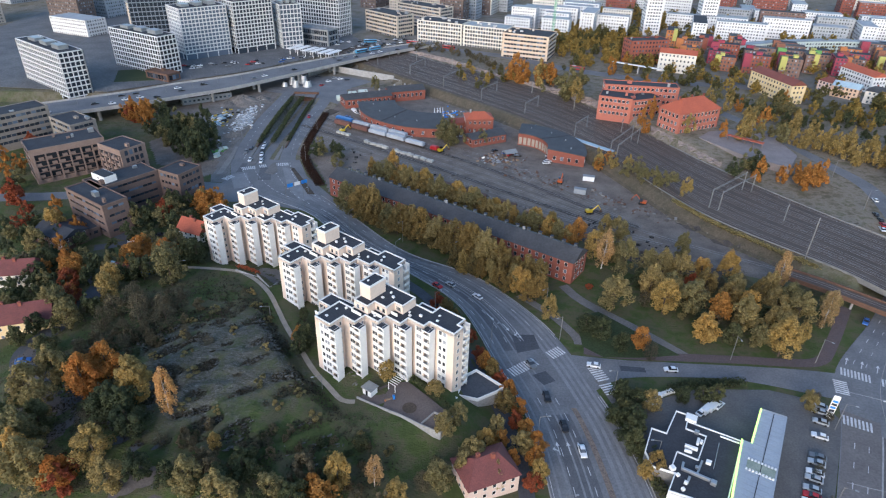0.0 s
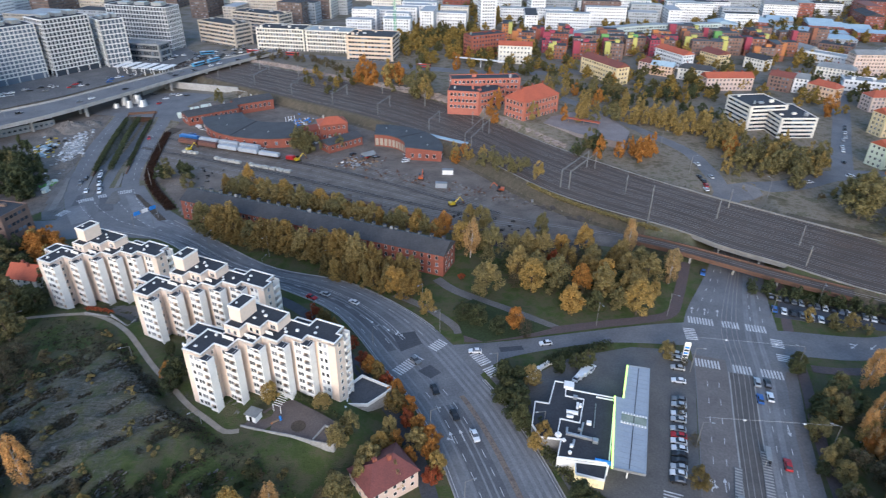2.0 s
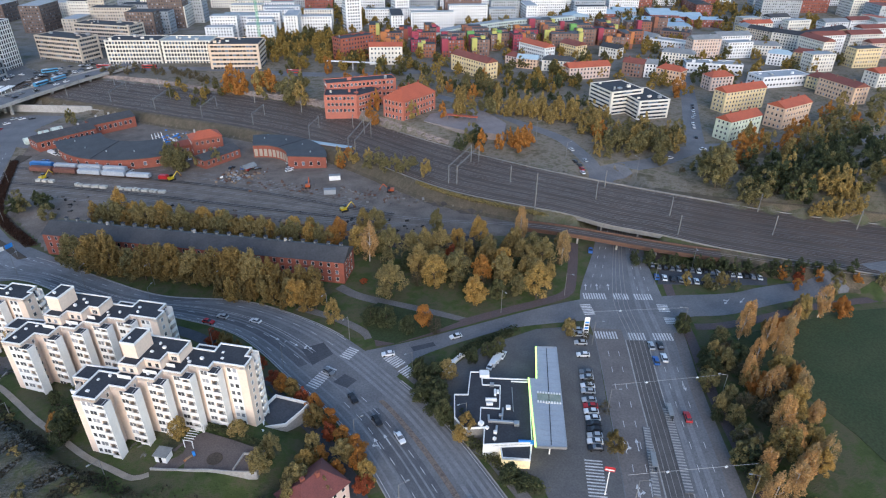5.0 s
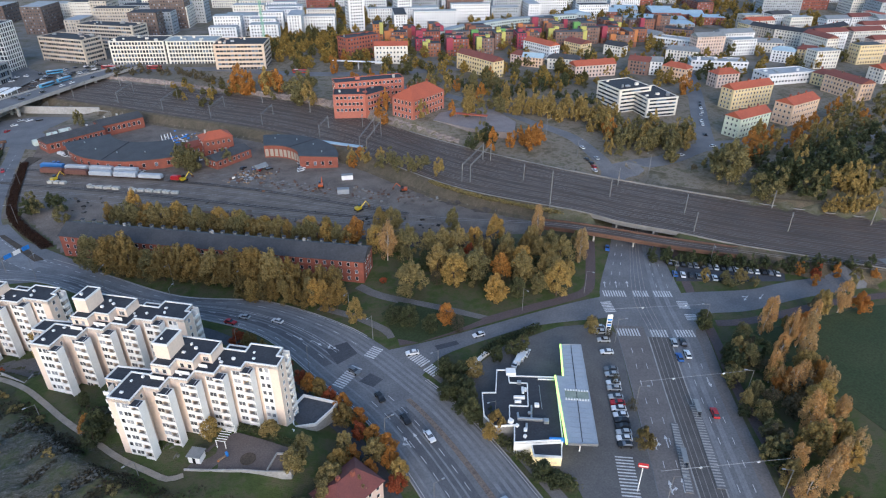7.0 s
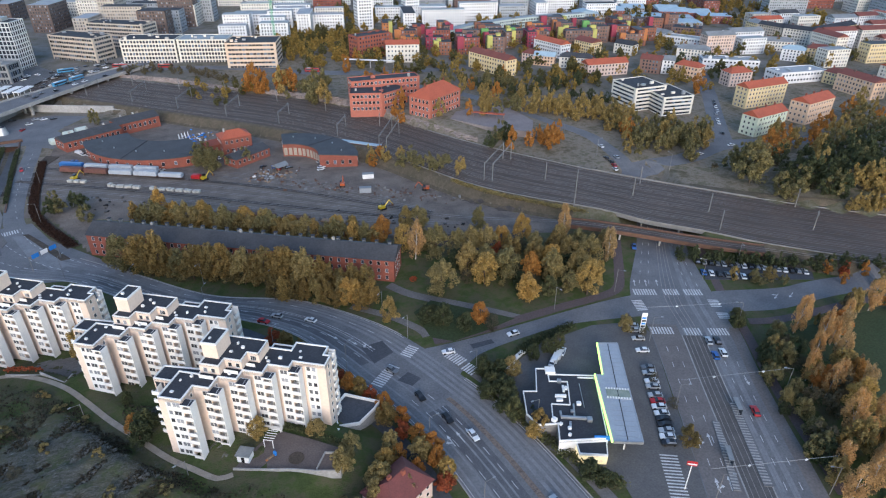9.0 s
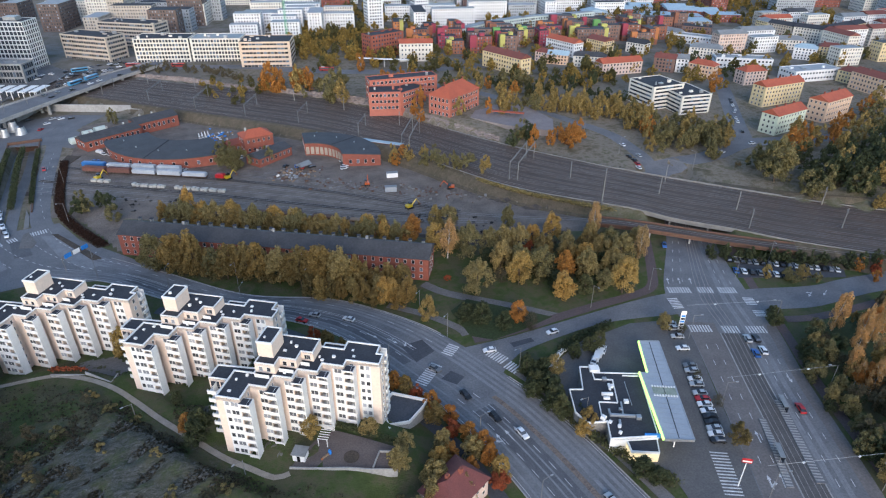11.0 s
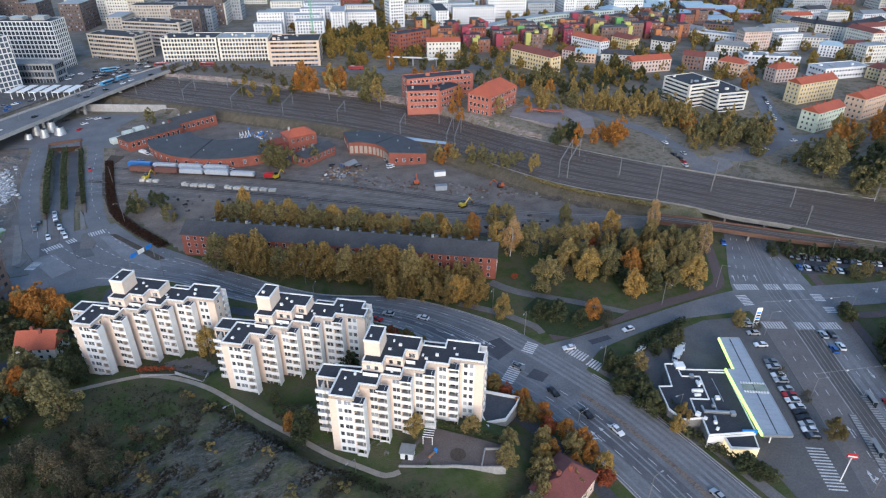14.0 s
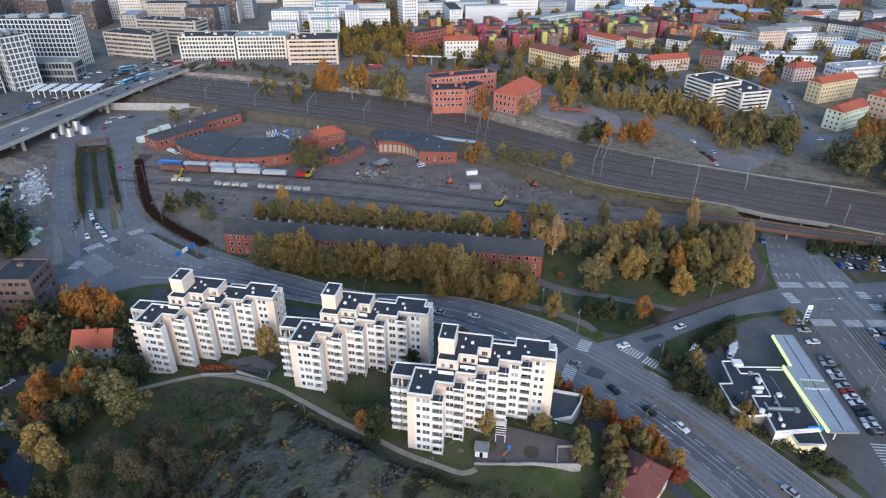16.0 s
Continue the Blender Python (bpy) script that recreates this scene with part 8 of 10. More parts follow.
TAKEN = [(424 + 18, 382 - 14, 26), (440 + 20, 318, 26), (407, 333, 16), (332, 405, 20), (255, 452, 24), (202, 518, 18), (180, 545, 22), (300, 315, 26), (330, 247, 20), (380, 250, 20), (378, 290, 24)]
for x, y, rz, w, d, h, wall, roof, kind, n, lab in (
    (329.6, 498.4, -81.5, 35.3, 12, 12, C_WHITE, M_TILE_RED, "gable", 4, "white block of flats with a bright red roof"),
    (365.4, 483.3, -81.3, 21.4, 14, 11, M_YELLOW, M_OX, "gable", 4, "cream town house with a brown roof"),
    (314.5, 439.0, -42.2, 27.5, 12, 9, M_PALE, M_ROOF_TIN, "hip", 3, "cream block of flats with a grey roof"),
    (367.0, 397.8, -56.4, 17.0, 12, 11, M_BRICK_DARK, M_OX, "gable", 4, "brown brick town house with a red roof"),
    (379.6, 385.1, -43.1, 10.0, 12, 11, C_WHITE, M_TIN_LIGHT, "gable", 4, "white rendered town house with a pale roof"),
    (382.2, 374.5, -71.2, 20.8, 12, 10, M_PEACH, M_TILE_RED, "hip", 3, "peach house with an orange tiled roof"),
    (300.1, 456.4, -46.3, 18.1, 10, 8, M_PEACH, C_BLUE_ROOF, "gable", 3, "small orange house with a pale blue roof"),
    (297.5, 470.7, -65.7, 12.4, 10, 8, M_PINK, M_OX, "hip", 3, "pink house with a wine-red roof"),
    (429.6, 417.3, -53.0, 27.4, 14, 10, M_PALE, M_TIN_LIGHT, "hip", 4, "pale grey town house with a light metal roof"),
    (534.0, 408.5, -39.9, 28.3, 14, 9, M_PALE, M_TIN_LIGHT, "hip", 3, "pale town house with a light metal roof"),
    (515.1, 374.0, -58.1, 18.8, 13, 10, C_WHITE, C_BLUE_ROOF, "hip", 4, "pale blue town house with a light metal roof"),
    (539.7, 366.2, -53.0, 18.8, 13, 10, M_YELLOW, M_OX, "hip", 4, "cream town house with a red roof"),
    (477.0, 307.7, -92.8, 13.8, 12, 9, M_YELLOW, M_OX, "hip", 3, "cream house with a dark red roof among trees"),
    (586.0, 426.3, -73.7, 27.6, 13, 14, M_PALE, M_ROOF, "gable", 5, "long cream block with a dark roof"),
    (585.9, 456.4, -85.6, 27.7, 13, 13, M_BEIGE, M_ROOF, "gable", 5, "long beige block with a dark roof"),
    (589.5, 473.7, -103.1, 17.6, 13, 13, M_YELLOW, M_TIN_LIGHT, "hip", 5, "cream block with a pale roof"),
    (609.3, 403.2, 5.6, 49.2, 14, 13, M_MINT, M_ROOF, "gable", 5, "pale green block with a dark roof"),
    (659.2, 407.4, 7.3, 23.8, 14, 13, M_YELLOW, M_ROOF, "gable", 5, "yellow block with a dark roof"),
    (504.8, 497.0, -53.3, 29.2, 22, 9, M_BRICK_DARK, M_ROOF, "flat", 3, "dark brick hall with a flat roof"),
    (469.2, 473.5, -63.4, 48.3, 14, 8, C_WHITE, M_TIN_LIGHT, "flat", 2, "white low block with a pale flat roof"),
    (396.2, 462.8, -71.1, 18.6, 12, 9, M_PALE, M_ROOF, "gable", 3, "grey house with a dark roof"),
    (474.2, 494.0, -86.0, 18.1, 12, 8, C_WHITE, M_TIN_LIGHT, "gable", 3, "white house with a pale gable"),
):
    house("town_house", lab, x, y, rz, w, d, gz(x, y), gz(x, y) + h, wall, roof, kind, n, 2.7, 1.2, 1.5, 3.2, 4.0 if kind == "hip" else 0.0, single=False, group="houses of the town")
    TAKEN.append((x + 0.5 * w * math.cos(radians(rz)) - 0.5 * d * math.sin(radians(rz)), y + 0.5 * w * math.sin(radians(rz)) + 0.5 * d * math.cos(radians(rz)), 0.5 * w))


def quarter(poly, rz, sx, sy, w, d, hs, walls, roofs, kinds, words, keep=0.9, accents=None, jitter=0.15):
    """Fill a district with buildings on a turned grid."""
    p = np.array(poly, float)
    c, s = math.cos(radians(rz)), math.sin(radians(rz))
    q = np.stack([p[:, 0] * c + p[:, 1] * s, -p[:, 0] * s + p[:, 1] * c], 1)
    lo, hi = q.min(0), q.max(0)
    u = lo[0] + sx * 0.3
    while u < hi[0]:
        v = lo[1] + sy * 0.3
        while v < hi[1]:
            wx, wy = u * c - v * s, u * s + v * c
            free = all(math.hypot(wx + 0.4 * w * c - tx, wy + 0.4 * w * s - ty) > r + 0.42 * w for tx, ty, r in TAKEN)
            if free and inside(np.array([u]), np.array([v]), q)[0] and CITY_RNG.random() < keep:
                uu, vv = u + CITY_RNG.uniform(-jitter, jitter) * sx, v + CITY_RNG.uniform(-jitter, jitter) * sy
                turn = CITY_RNG.random() < 0.25
                ww, dd = w * CITY_RNG.uniform(0.7, 1.2), d * CITY_RNG.uniform(0.85, 1.2)
                i = CITY_RNG.randrange(len(walls))
                h = CITY_RNG.uniform(*hs)
                town_block(uu * c - vv * s, uu * s + vv * c, rz + (90 if turn else 0), ww, dd, h, walls[i], CITY_RNG.choice(roofs), CITY_RNG.choice(kinds), max(2, round(h / 3.1)), words[i % len(words)], CITY_RNG.choice(accents) if accents else None)
            v += sy
        u += sx


quarter([(176, 545), (262, 512), (362, 476), (500, 455), (535, 525), (430, 570), (311, 598), (230, 615)], -20, 27, 20, 20, 10, (11, 16), [M_BRICK_DARK, C_BRICK2, M_BRICK, M_BRICK_DARK, C_MAGENTA, M_BRICK_DARK, C_BRICK2, M_BRICK_DARK, C_ORANGE], [M_ROOF, M_ROOF, M_ROOF_TIN], ["flat"], ["red brick flats with dark flat roofs", "orange brick flats with bright bays"], 0.95, [C_ORANGE, C_GREEN, C_LIME, C_LIME, C_MAGENTA, M_BRICK, C_BRICK2, None, C_ORANGE])
quarter([(236, 632), (300, 622), (407, 645), (504, 600), (580, 690), (400, 790), (250, 760)], -20, 52, 34, 42, 14, (14, 22), [C_WHITE, C_GREY, C_WHITE, M_BRICK_DARK, C_GREY, C_WHITE], [C_GREY, M_TIN_LIGHT, M_ROOF], ["flat"], ["pale modern office block with window rows"], 0.9)
quarter([(487, 600), (530, 528), (600, 530), (660, 600), (545, 650)], -32, 36, 30, 33, 27, (6, 9), [C_GREY, M_BRICK], [C_BLUE_ROOF], ["flat", "gable"], ["low depot hall with a pale blue roof"], 1.0)
quarter([(404, 412), (452, 398), (500, 345), (590, 315), (790, 420), (610, 505), (520, 450)], -15, 42, 28, 32, 13, (13, 18), [M_PALE, M_YELLOW, M_PINK, C_WHITE, M_PALE, M_BEIGE], [M_TIN_LIGHT, M_ROOF_TIN, M_OX, M_TIN_LIGHT, M_TILE_RED], ["gable", "hip", "flat"], ["pale rendered town house with a metal roof", "light stone town house of five storeys"], 0.93)
quarter([(61, 652), (138, 620), (204, 690), (150, 790), (70, 790)], -22, 40, 26, 34, 13, (17, 24), [C_WHITE, C_WHITE, M_PALE], [C_GREY, M_TIN_LIGHT], ["flat"], ["white block of flats with balconies"], 0.95)
quarter([(-80, 780), (-60, 740), (40, 690), (70, 800), (-40, 880), (-90, 880)], -25, 46, 34, 38, 18, (20, 30), [M_BEIGE, C_GREY, M_BROWN, M_PALE], [M_ROOF, C_GREY], ["flat"], ["beige office building with ribbon windows"], 0.95)
quarter([(-480, 600), (-300, 590), (-220, 640), (-140, 720), (-100, 900), (-300, 1000), (-500, 800)], -25, 60, 44, 42, 20, (15, 34), [M_BEIGE, C_GREY, C_WHITE, M_BROWN], [M_ROOF, C_GREY], ["flat"], ["grey office building of the far district"], 0.75)
quarter([(560, 700), (640, 610), (800, 440), (900, 470), (1250, 700), (900, 1050), (600, 1000)], -28, 62, 46, 44, 18, (12, 22), [M_BRICK, C_WHITE, M_PALE, M_BRICK, C_GREY], [M_ROOF, M_TIN_LIGHT, M_OX], ["flat", "gable"], ["brick or pale building of the far town"], 0.8)
quarter([(80, 810), (250, 780), (400, 800), (560, 720), (600, 900), (400, 1150), (0, 1150), (-60, 900)], -22, 60, 44, 40, 16, (14, 26), [C_WHITE, M_PALE, M_BRICK, C_GREY], [C_GREY, M_ROOF, M_TIN_LIGHT], ["flat"], ["pale building of the far town"], 0.8)
quarter([(455, 250), (480, 300), (600, 300), (800, 400), (900, 330), (700, 180), (520, 200)], -10, 48, 34, 34, 13, (10, 16), [M_PALE, M_YELLOW, C_WHITE, M_PEACH], [M_TILE_RED, M_OX, M_ROOF_TIN], ["gable", "hip"], ["pale rendered house among trees"], 0.55)
# pair of white halls and one tower
house("market_hall", "long low white hall with a pale flat roof", 424, 382, -38, 46, 16, 5, 13, C_WHITE, M_TIN_LIGHT, storeys=2, step=3, ww=1.6, wh=1.4, single=False)
house("market_hall", "low white hall with a dark roof", 440, 318, -12, 44, 18, 5, 13, C_WHITE, C_GREY, storeys=2, step=3, ww=1.6, wh=1.4, single=False)
house("tower_block", "slim white tower block above autumn trees", 219, 668, -5, 17, 16, 8, 52, C_WHITE, C_GREY, storeys=14, step=2.8, ww=1.5, wh=1.5, single=False)
house("tower_block", "slim white tower block above autumn trees", 290, 700, -5, 17, 16, 8, 46, C_WHITE, C_GREY, storeys=12, step=2.8, ww=1.5, wh=1.5, single=False)


def gallery_block():
    """A long curved pale block behind the bright flats."""
    c = smooth(GALLERY, 9.0)
    t = thing("gallery_block", Matrix.Identity(4), "long curved pale green block with gallery windows", "building")
    bm = bmesh.new()
    wall_line(bm, c, 11, 0, 17)
    part("wall", bm, mat("pale_green_panel", (0.5, 0.56, 0.52), (0.44, 0.5, 0.46), 0.8, 5, None, 0.1), t)
    bm = bmesh.new()
    wall_line(bm, c, 10.2, 17, 17.3)
    part("roof", bm, M_TIN_LIGHT, t)
    bm = bmesh.new()
    for a, b in zip(c[:-1], c[1:]):
        d = math.degrees(math.atan2(b[1] - a[1], b[0] - a[0]))
        w = math.hypot(b[0] - a[0], b[1] - a[1])
        for k in range(3):
            for s in range(5):
                box(bm, w * k / 3 + 0.5, w * k / 3 + 2.2, -5.62, -5.4, 2 + 3 * s, 3.6 + 3 * s, pose(a[0], a[1], 0, 0, 0, d))
    part("glazing", bm, M_GLASS_TOWN, t)["kind"] = "stuff"


GALLERY = [(262, 566), (289.6, 581.2), (331.7, 597.1), (386.8, 606.2), (437.8, 603.0), (469.6, 601.1)]
gallery_block()


def crane(x, y, z, h, arm, rz):
    t = thing("tower_crane", pose(x, y, z, 0, 0, rz), "green lattice tower crane among buildings", "crane")
    c = mat("crane_green", (0.12, 0.38, 0.22), None, 0.6, 2)
    bm = bmesh.new()
    for i in range(4):
        dx, dy = (0.8 if i % 2 else -0.8), (0.8 if i // 2 else -0.8)
        tube(bm, (dx, dy, 0), (dx, dy, h), 0.14, n=4)
    for k in range(int(h / 2)):
        s = 1 if k % 2 else -1
        for q in (-0.8, 0.8):
            tube(bm, (-0.8 * s, q, 2 * k), (0.8 * s, q, 2 * k + 2), 0.09, n=4)
            tube(bm, (q, -0.8 * s, 2 * k), (q, 0.8 * s, 2 * k + 2), 0.09, n=4)
    part("mast", bm, c, t)
    bm = bmesh.new()
    tube(bm, (-arm * 0.3, 0, h), (arm, 0, h), 0.3, n=4)
    tube(bm, (0, 0, h + 5), (arm * 0.7, 0, h + 0.3), 0.1, n=4)
    tube(bm, (0, 0, h), (0, 0, h + 5), 0.3, n=4)
    part("jib", bm, c, t)


crane(112, 600, 6, 50, 40, 20)
# trees of the town: far off, as one mass of foliage each
def far_trees(name, label, spots, material, leaf=0.8, n=340, slim=1.0):
    """Many far trees in one object: crowns of leaf clumps with short trunks."""
    base = [crown_mesh("crown", 70 + k, 3.9, 5.6, n, leaf, 24, material) for k in range(4)]
    data = []
    for me in base:
        co = np.zeros(len(me.vertices) * 3)
        me.vertices.foreach_get("co", co)
        data.append(co.reshape(-1, 3))
        bpy.data.meshes.remove(me)
    allv = []
    for k, (x, y, s) in enumerate(spots):
        a = k * 2.4
        v = data[k % 4] * (s * np.array([slim, slim, (0.85 + 0.09 * (k % 5)) / slim ** 0.4]))
        allv.append(np.stack([v[:, 0] * math.cos(a) - v[:, 1] * math.sin(a) + x, v[:, 0] * math.sin(a) + v[:, 1] * math.cos(a) + y, v[:, 2] + gz(x, y) + 5.8 * s], 1))
    v = np.concatenate(allv)
    ob = raw(name, v.tolist(), np.arange(len(v)).reshape(-1, 3).tolist(), material)
    tagged(ob, label, "trees", kind="stuff")


spots_f, spots_h = [], []
TOWN_POLY = np.array([(190, 420), (300, 372), (420, 300), (520, 190), (800, 300), (800, 800), (120, 800), (110, 560), (160, 500)])
for k in range(900):
    x, y = TREE_RNG.uniform(110, 760), TREE_RNG.uniform(330, 800)
    if inside(np.array([x]), np.array([y]), TOWN_POLY)[0]:
        (spots_f if k % 3 else spots_h).append((x, y, TREE_RNG.uniform(0.6, 1.15)))
for k in range(130):
    (spots_f if k % 4 else spots_h).append((TREE_RNG.uniform(118, 205), TREE_RNG.uniform(520, 690), TREE_RNG.uniform(0.8, 1.2)))
for k in range(60):
    (spots_h if k % 3 else spots_f).append((TREE_RNG.uniform(215, 320), TREE_RNG.uniform(372, 425), TREE_RNG.uniform(0.4, 0.8)))
for k in range(110):
    x = TREE_RNG.uniform(290, 600)
    (spots_h if k % 3 else spots_f).append((x, TREE_RNG.uniform(95, 150 + 0.25 * (x - 290)), TREE_RNG.uniform(0.9, 1.3)))
for k in range(40):
    (spots_h if k % 2 else spots_f).append((TREE_RNG.uniform(20, 110), TREE_RNG.uniform(455, 520), TREE_RNG.uniform(0.35, 0.7)))
far_trees("town_trees", "mixed yellow autumn trees between town buildings", spots_f, leafmat("leaves_far", (0.2, 0.165, 0.06), (0.33, 0.22, 0.06), (0.46, 0.23, 0.055)))
far_trees("town_trees", "dark green trees between town buildings", spots_h, leafmat("leaves_far_dark", (0.055, 0.06, 0.03), (0.085, 0.085, 0.035), (0.13, 0.115, 0.045)))
for key, (material, word) in {"g": (L_OLIVE, "olive-green"), "y": (L_GOLD, "golden yellow"), "o": (L_ORANGE, "orange"), "d": (L_DARK, "dark green"), "r": (L_RUST, "rust red"), "n": (L_BARE, "nearly bare grey-brown")}.items():
    if FAR_SPOTS.get(key):
        far_trees("wood", word + " autumn trees round offices, depot and railway", [(x, y, s * (1.0 if key == "d" else 1.08)) for x, y, s in FAR_SPOTS[key]], material, 0.4, 1300, 0.8 if key in "yo" else 0.95)


# ---- small things ----
def simple(name, label, category, m, boxes, material, group="", pname="body"):
    """A thing made of a few boxes, each a part."""
    t = thing(name, m, label, category, group)
    for i, (x0, x1, y0, y1, z0, z1, *rest) in enumerate(boxes):
        bm = bmesh.new()
        box(bm, x0, x1, y0, y1, z0, z1)
        bmesh.ops.bevel(bm, geom=list(bm.edges), offset=min(0.08, (x1 - x0) * 0.2, (y1 - y0) * 0.2, (z1 - z0) * 0.2), segments=1, affect="EDGES")
        part(rest[1] if len(rest) > 1 else pname, bm, rest[0] if rest else material, t)
    return t


# street lamps
def street_lamp(x, y, rz, h=10.0, arm=2.2, z=None):
    t = thing("street_lamp", pose(x, y, gz(x, y) if z is None else z, 0, 0, rz), "grey steel street lamp beside a road", "street lamp", "street lamps")
    bm = bmesh.new()
    tube(bm, (0, 0, -0.3), (0, 0, h), 0.12, 0.08, 6)
    part("pole", bm, M_MAST, t)
    bm = bmesh.new()
    tube(bm, (0, 0, h - 0.2), (arm, 0, h + 0.25), 0.06, n=5)
    part("arm", bm, M_MAST, t)
    bm = bmesh.new()
    box(bm, arm - 0.1, arm + 0.7, -0.16, 0.16, h + 0.15, h + 0.35)
    part("lamp_head", bm, M_METAL, t)


for x, y, rz in ((44.8, 165.4, 215), (20.6, 159.6, 35), (56.5, 138.9, 190), (42.5, 182.3, 220), (2.1, 178, 40), (30.5, 120, 0), (33, 95, 0), (61, 112, 180), (-14, 214, 50), (-36, 240, 50), (12, 216, 230), (-12, 232, 230), (-60, 262, 45), (-70, 320, 180), (-113, 350, 0), (-114, 400, 0), (-72, 370, 180), (136.4, 87.6, 150), (113.7, 57.9, 150), (164.2, 145, 150), (187.6, 147.7, 230), (152, 118, 150), (101, 98, -30), (86, 70, -30), (118, 126, -30), (100, 156, 270), (128, 155, 300), (230, 228, 100), (262, 244, 270), (300, 232, 90), (208, 262, 0), (214, 300, 0), (-96, 200, 0), (-52, 163, 200), (-30, 131, 200)):
    street_lamp(x, y, rz, 10 if y > 205 or x > 0 else 5)

# poles with wires across the tram street
for a, b in (((136.5, 88.5), (103, 100)), ((117, 61), (85, 73)), ((153, 119), (121, 132))):
    t = thing("span_wire", Matrix.Identity(4), "thin span wire with a hanging lamp over the street", "wire", "span wires")
    bm = bmesh.new()
    tube(bm, (*a, 9.3), (*b, 9.3), 0.04, n=4)
    part("wire", bm, M_METAL, t)
    for f in (0.25, 0.7):
        bm = bmesh.new()
        x, y = a[0] + (b[0] - a[0]) * f, a[1] + (b[1] - a[1]) * f
        box(bm, x - 0.35, x + 0.35, y - 0.2, y + 0.2, 9.0, 9.25)
        part("lamp_head", bm, M_WHITE, t)

# filling station surroundings
t = thing("price_totem", pose(118.6, 130.6, 0.1, 0, 0, -28), "tall white price totem with blue panels", "sign")
bm = bmesh.new()
box(bm, -0.9, 0.9, -0.2, 0.2, 0, 8.5)
bmesh.ops.bevel(bm, geom=list(bm.edges), offset=0.12, segments=2, affect="EDGES")
part("board", bm, M_WHITE, t)
for k in range(4):
    bm = bmesh.new()
    box(bm, -0.7, 0.7, -0.24, 0.24, 2.6 + 1.15 * k, 3.4 + 1.15 * k)
    part("panel", bm, (M_ROOF, M_BLUE, M_ROOF, M_BLUE)[k], t)
bm = bmesh.new()
box(bm, -0.7, 0.7, -0.24, 0.24, 7.3, 8.2)
part("panel", bm, mat("lit_panel", (0.9, 0.85, 0.6), None, 0.5, 1, None, 0.05, 0, 0, 0.3, 0, 0.8), t)
t = thing("round_sign", pose(82, 76.2, 0.1, 0, 0, -40), "tall pole with a red and white sign", "sign")
bm = bmesh.new()
tube(bm, (0, 0, 0), (0, 0, 9), 0.15, 0.12, 8)
part("pole", bm, M_WHITE, t)
bm = bmesh.new()
box(bm, -1.3, 1.3, -0.2, 0.2, 8.6, 10.2)
bmesh.ops.bevel(bm, geom=list(bm.edges), offset=0.18, segments=3, affect="EDGES")
part("panel", bm, MATS["paint_red"], t)
bm = bmesh.new()
box(bm, -1.1, 1.1, -0.25, 0.25, 9.2, 9.6)
part("bar", bm, M_WHITE, t)
for x, y, s in ((70.2, 138.2, 1.0), (72.6, 139.4, 0.8), (74.2, 140.2, 0.9), (76.2, 140.6, 0.7), (66.8, 134.6, 1.3)):
    simple("wrapped_bale", "white wrapped bale beside a hedge", "bale", pose(x, y, 0.1, 0, 0, 25), [(-1.2 * s, 1.2 * s, -0.8 * s, 0.8 * s, 0, 1.3 * s)], M_WHITE, "white bales")
# striped parking bays
t = thing("bay_marking", pose(86.4, 86.2, 0.11, 0, 0, -33), "pale painted parking bay stripes", "road marking", "", "structure")
me = boxmesh("stripe", -0.2, 0.2, -2.4, 2.4, -0.02, 0.012, M_LINE)
for k in range(14):
    piece("stripe", me, t, pose(0, -k * 1.05, 0, 0, 0, 90))


def hedge(name, label, line, w, h, material, z=None, dens=26):
    """A clipped hedge: leaf clumps filling a long box."""
    c = smooth(line, 1.5)
    rng = np.random.default_rng(int(abs(c[0][0]) * 10))
    d = np.concatenate([[0], np.cumsum(np.linalg.norm(np.diff(c, axis=0), axis=1))])
    n = int(d[-1] * dens * w * 0.5)
    s = rng.uniform(0, d[-1], n)
    p = np.stack([np.interp(s, d, c[:, 0]), np.interp(s, d, c[:, 1])], 1) + rng.uniform(-w / 2, w / 2, (n, 2))
    zz = (zg(p[:, 0], p[:, 1]) if z is None else np.full(n, z)) + h * rng.uniform(0.1, 1, n) ** 0.6
    pos = np.stack([p[:, 0], p[:, 1], zz], 1)
    a, b = rng.normal(size=(n, 3)), rng.normal(size=(n, 3))
    a /= np.linalg.norm(a, axis=1)[:, None]
    b = np.cross(a, b)
    b /= np.linalg.norm(b, axis=1)[:, None]
    q = 0.34
    v = np.stack([pos - a * q, pos - b * q, pos + a * q, pos + b * q], 1).reshape(-1, 3)
    t = thing(name, Matrix.Identity(4), label, "hedge", "hedges")
    raw("foliage", v.tolist(), np.arange(4 * n).reshape(-1, 4).tolist(), material, t)
    bm = bmesh.new()
    for k in range(0, len(c), 3):
        zz = gz(c[k][0], c[k][1]) if z is None else z
        tube(bm, (c[k][0], c[k][1], zz - 0.2), (c[k][0], c[k][1], zz + h * 0.6), 0.06, n=4)
    part("stems", bm, M_BARK, t)


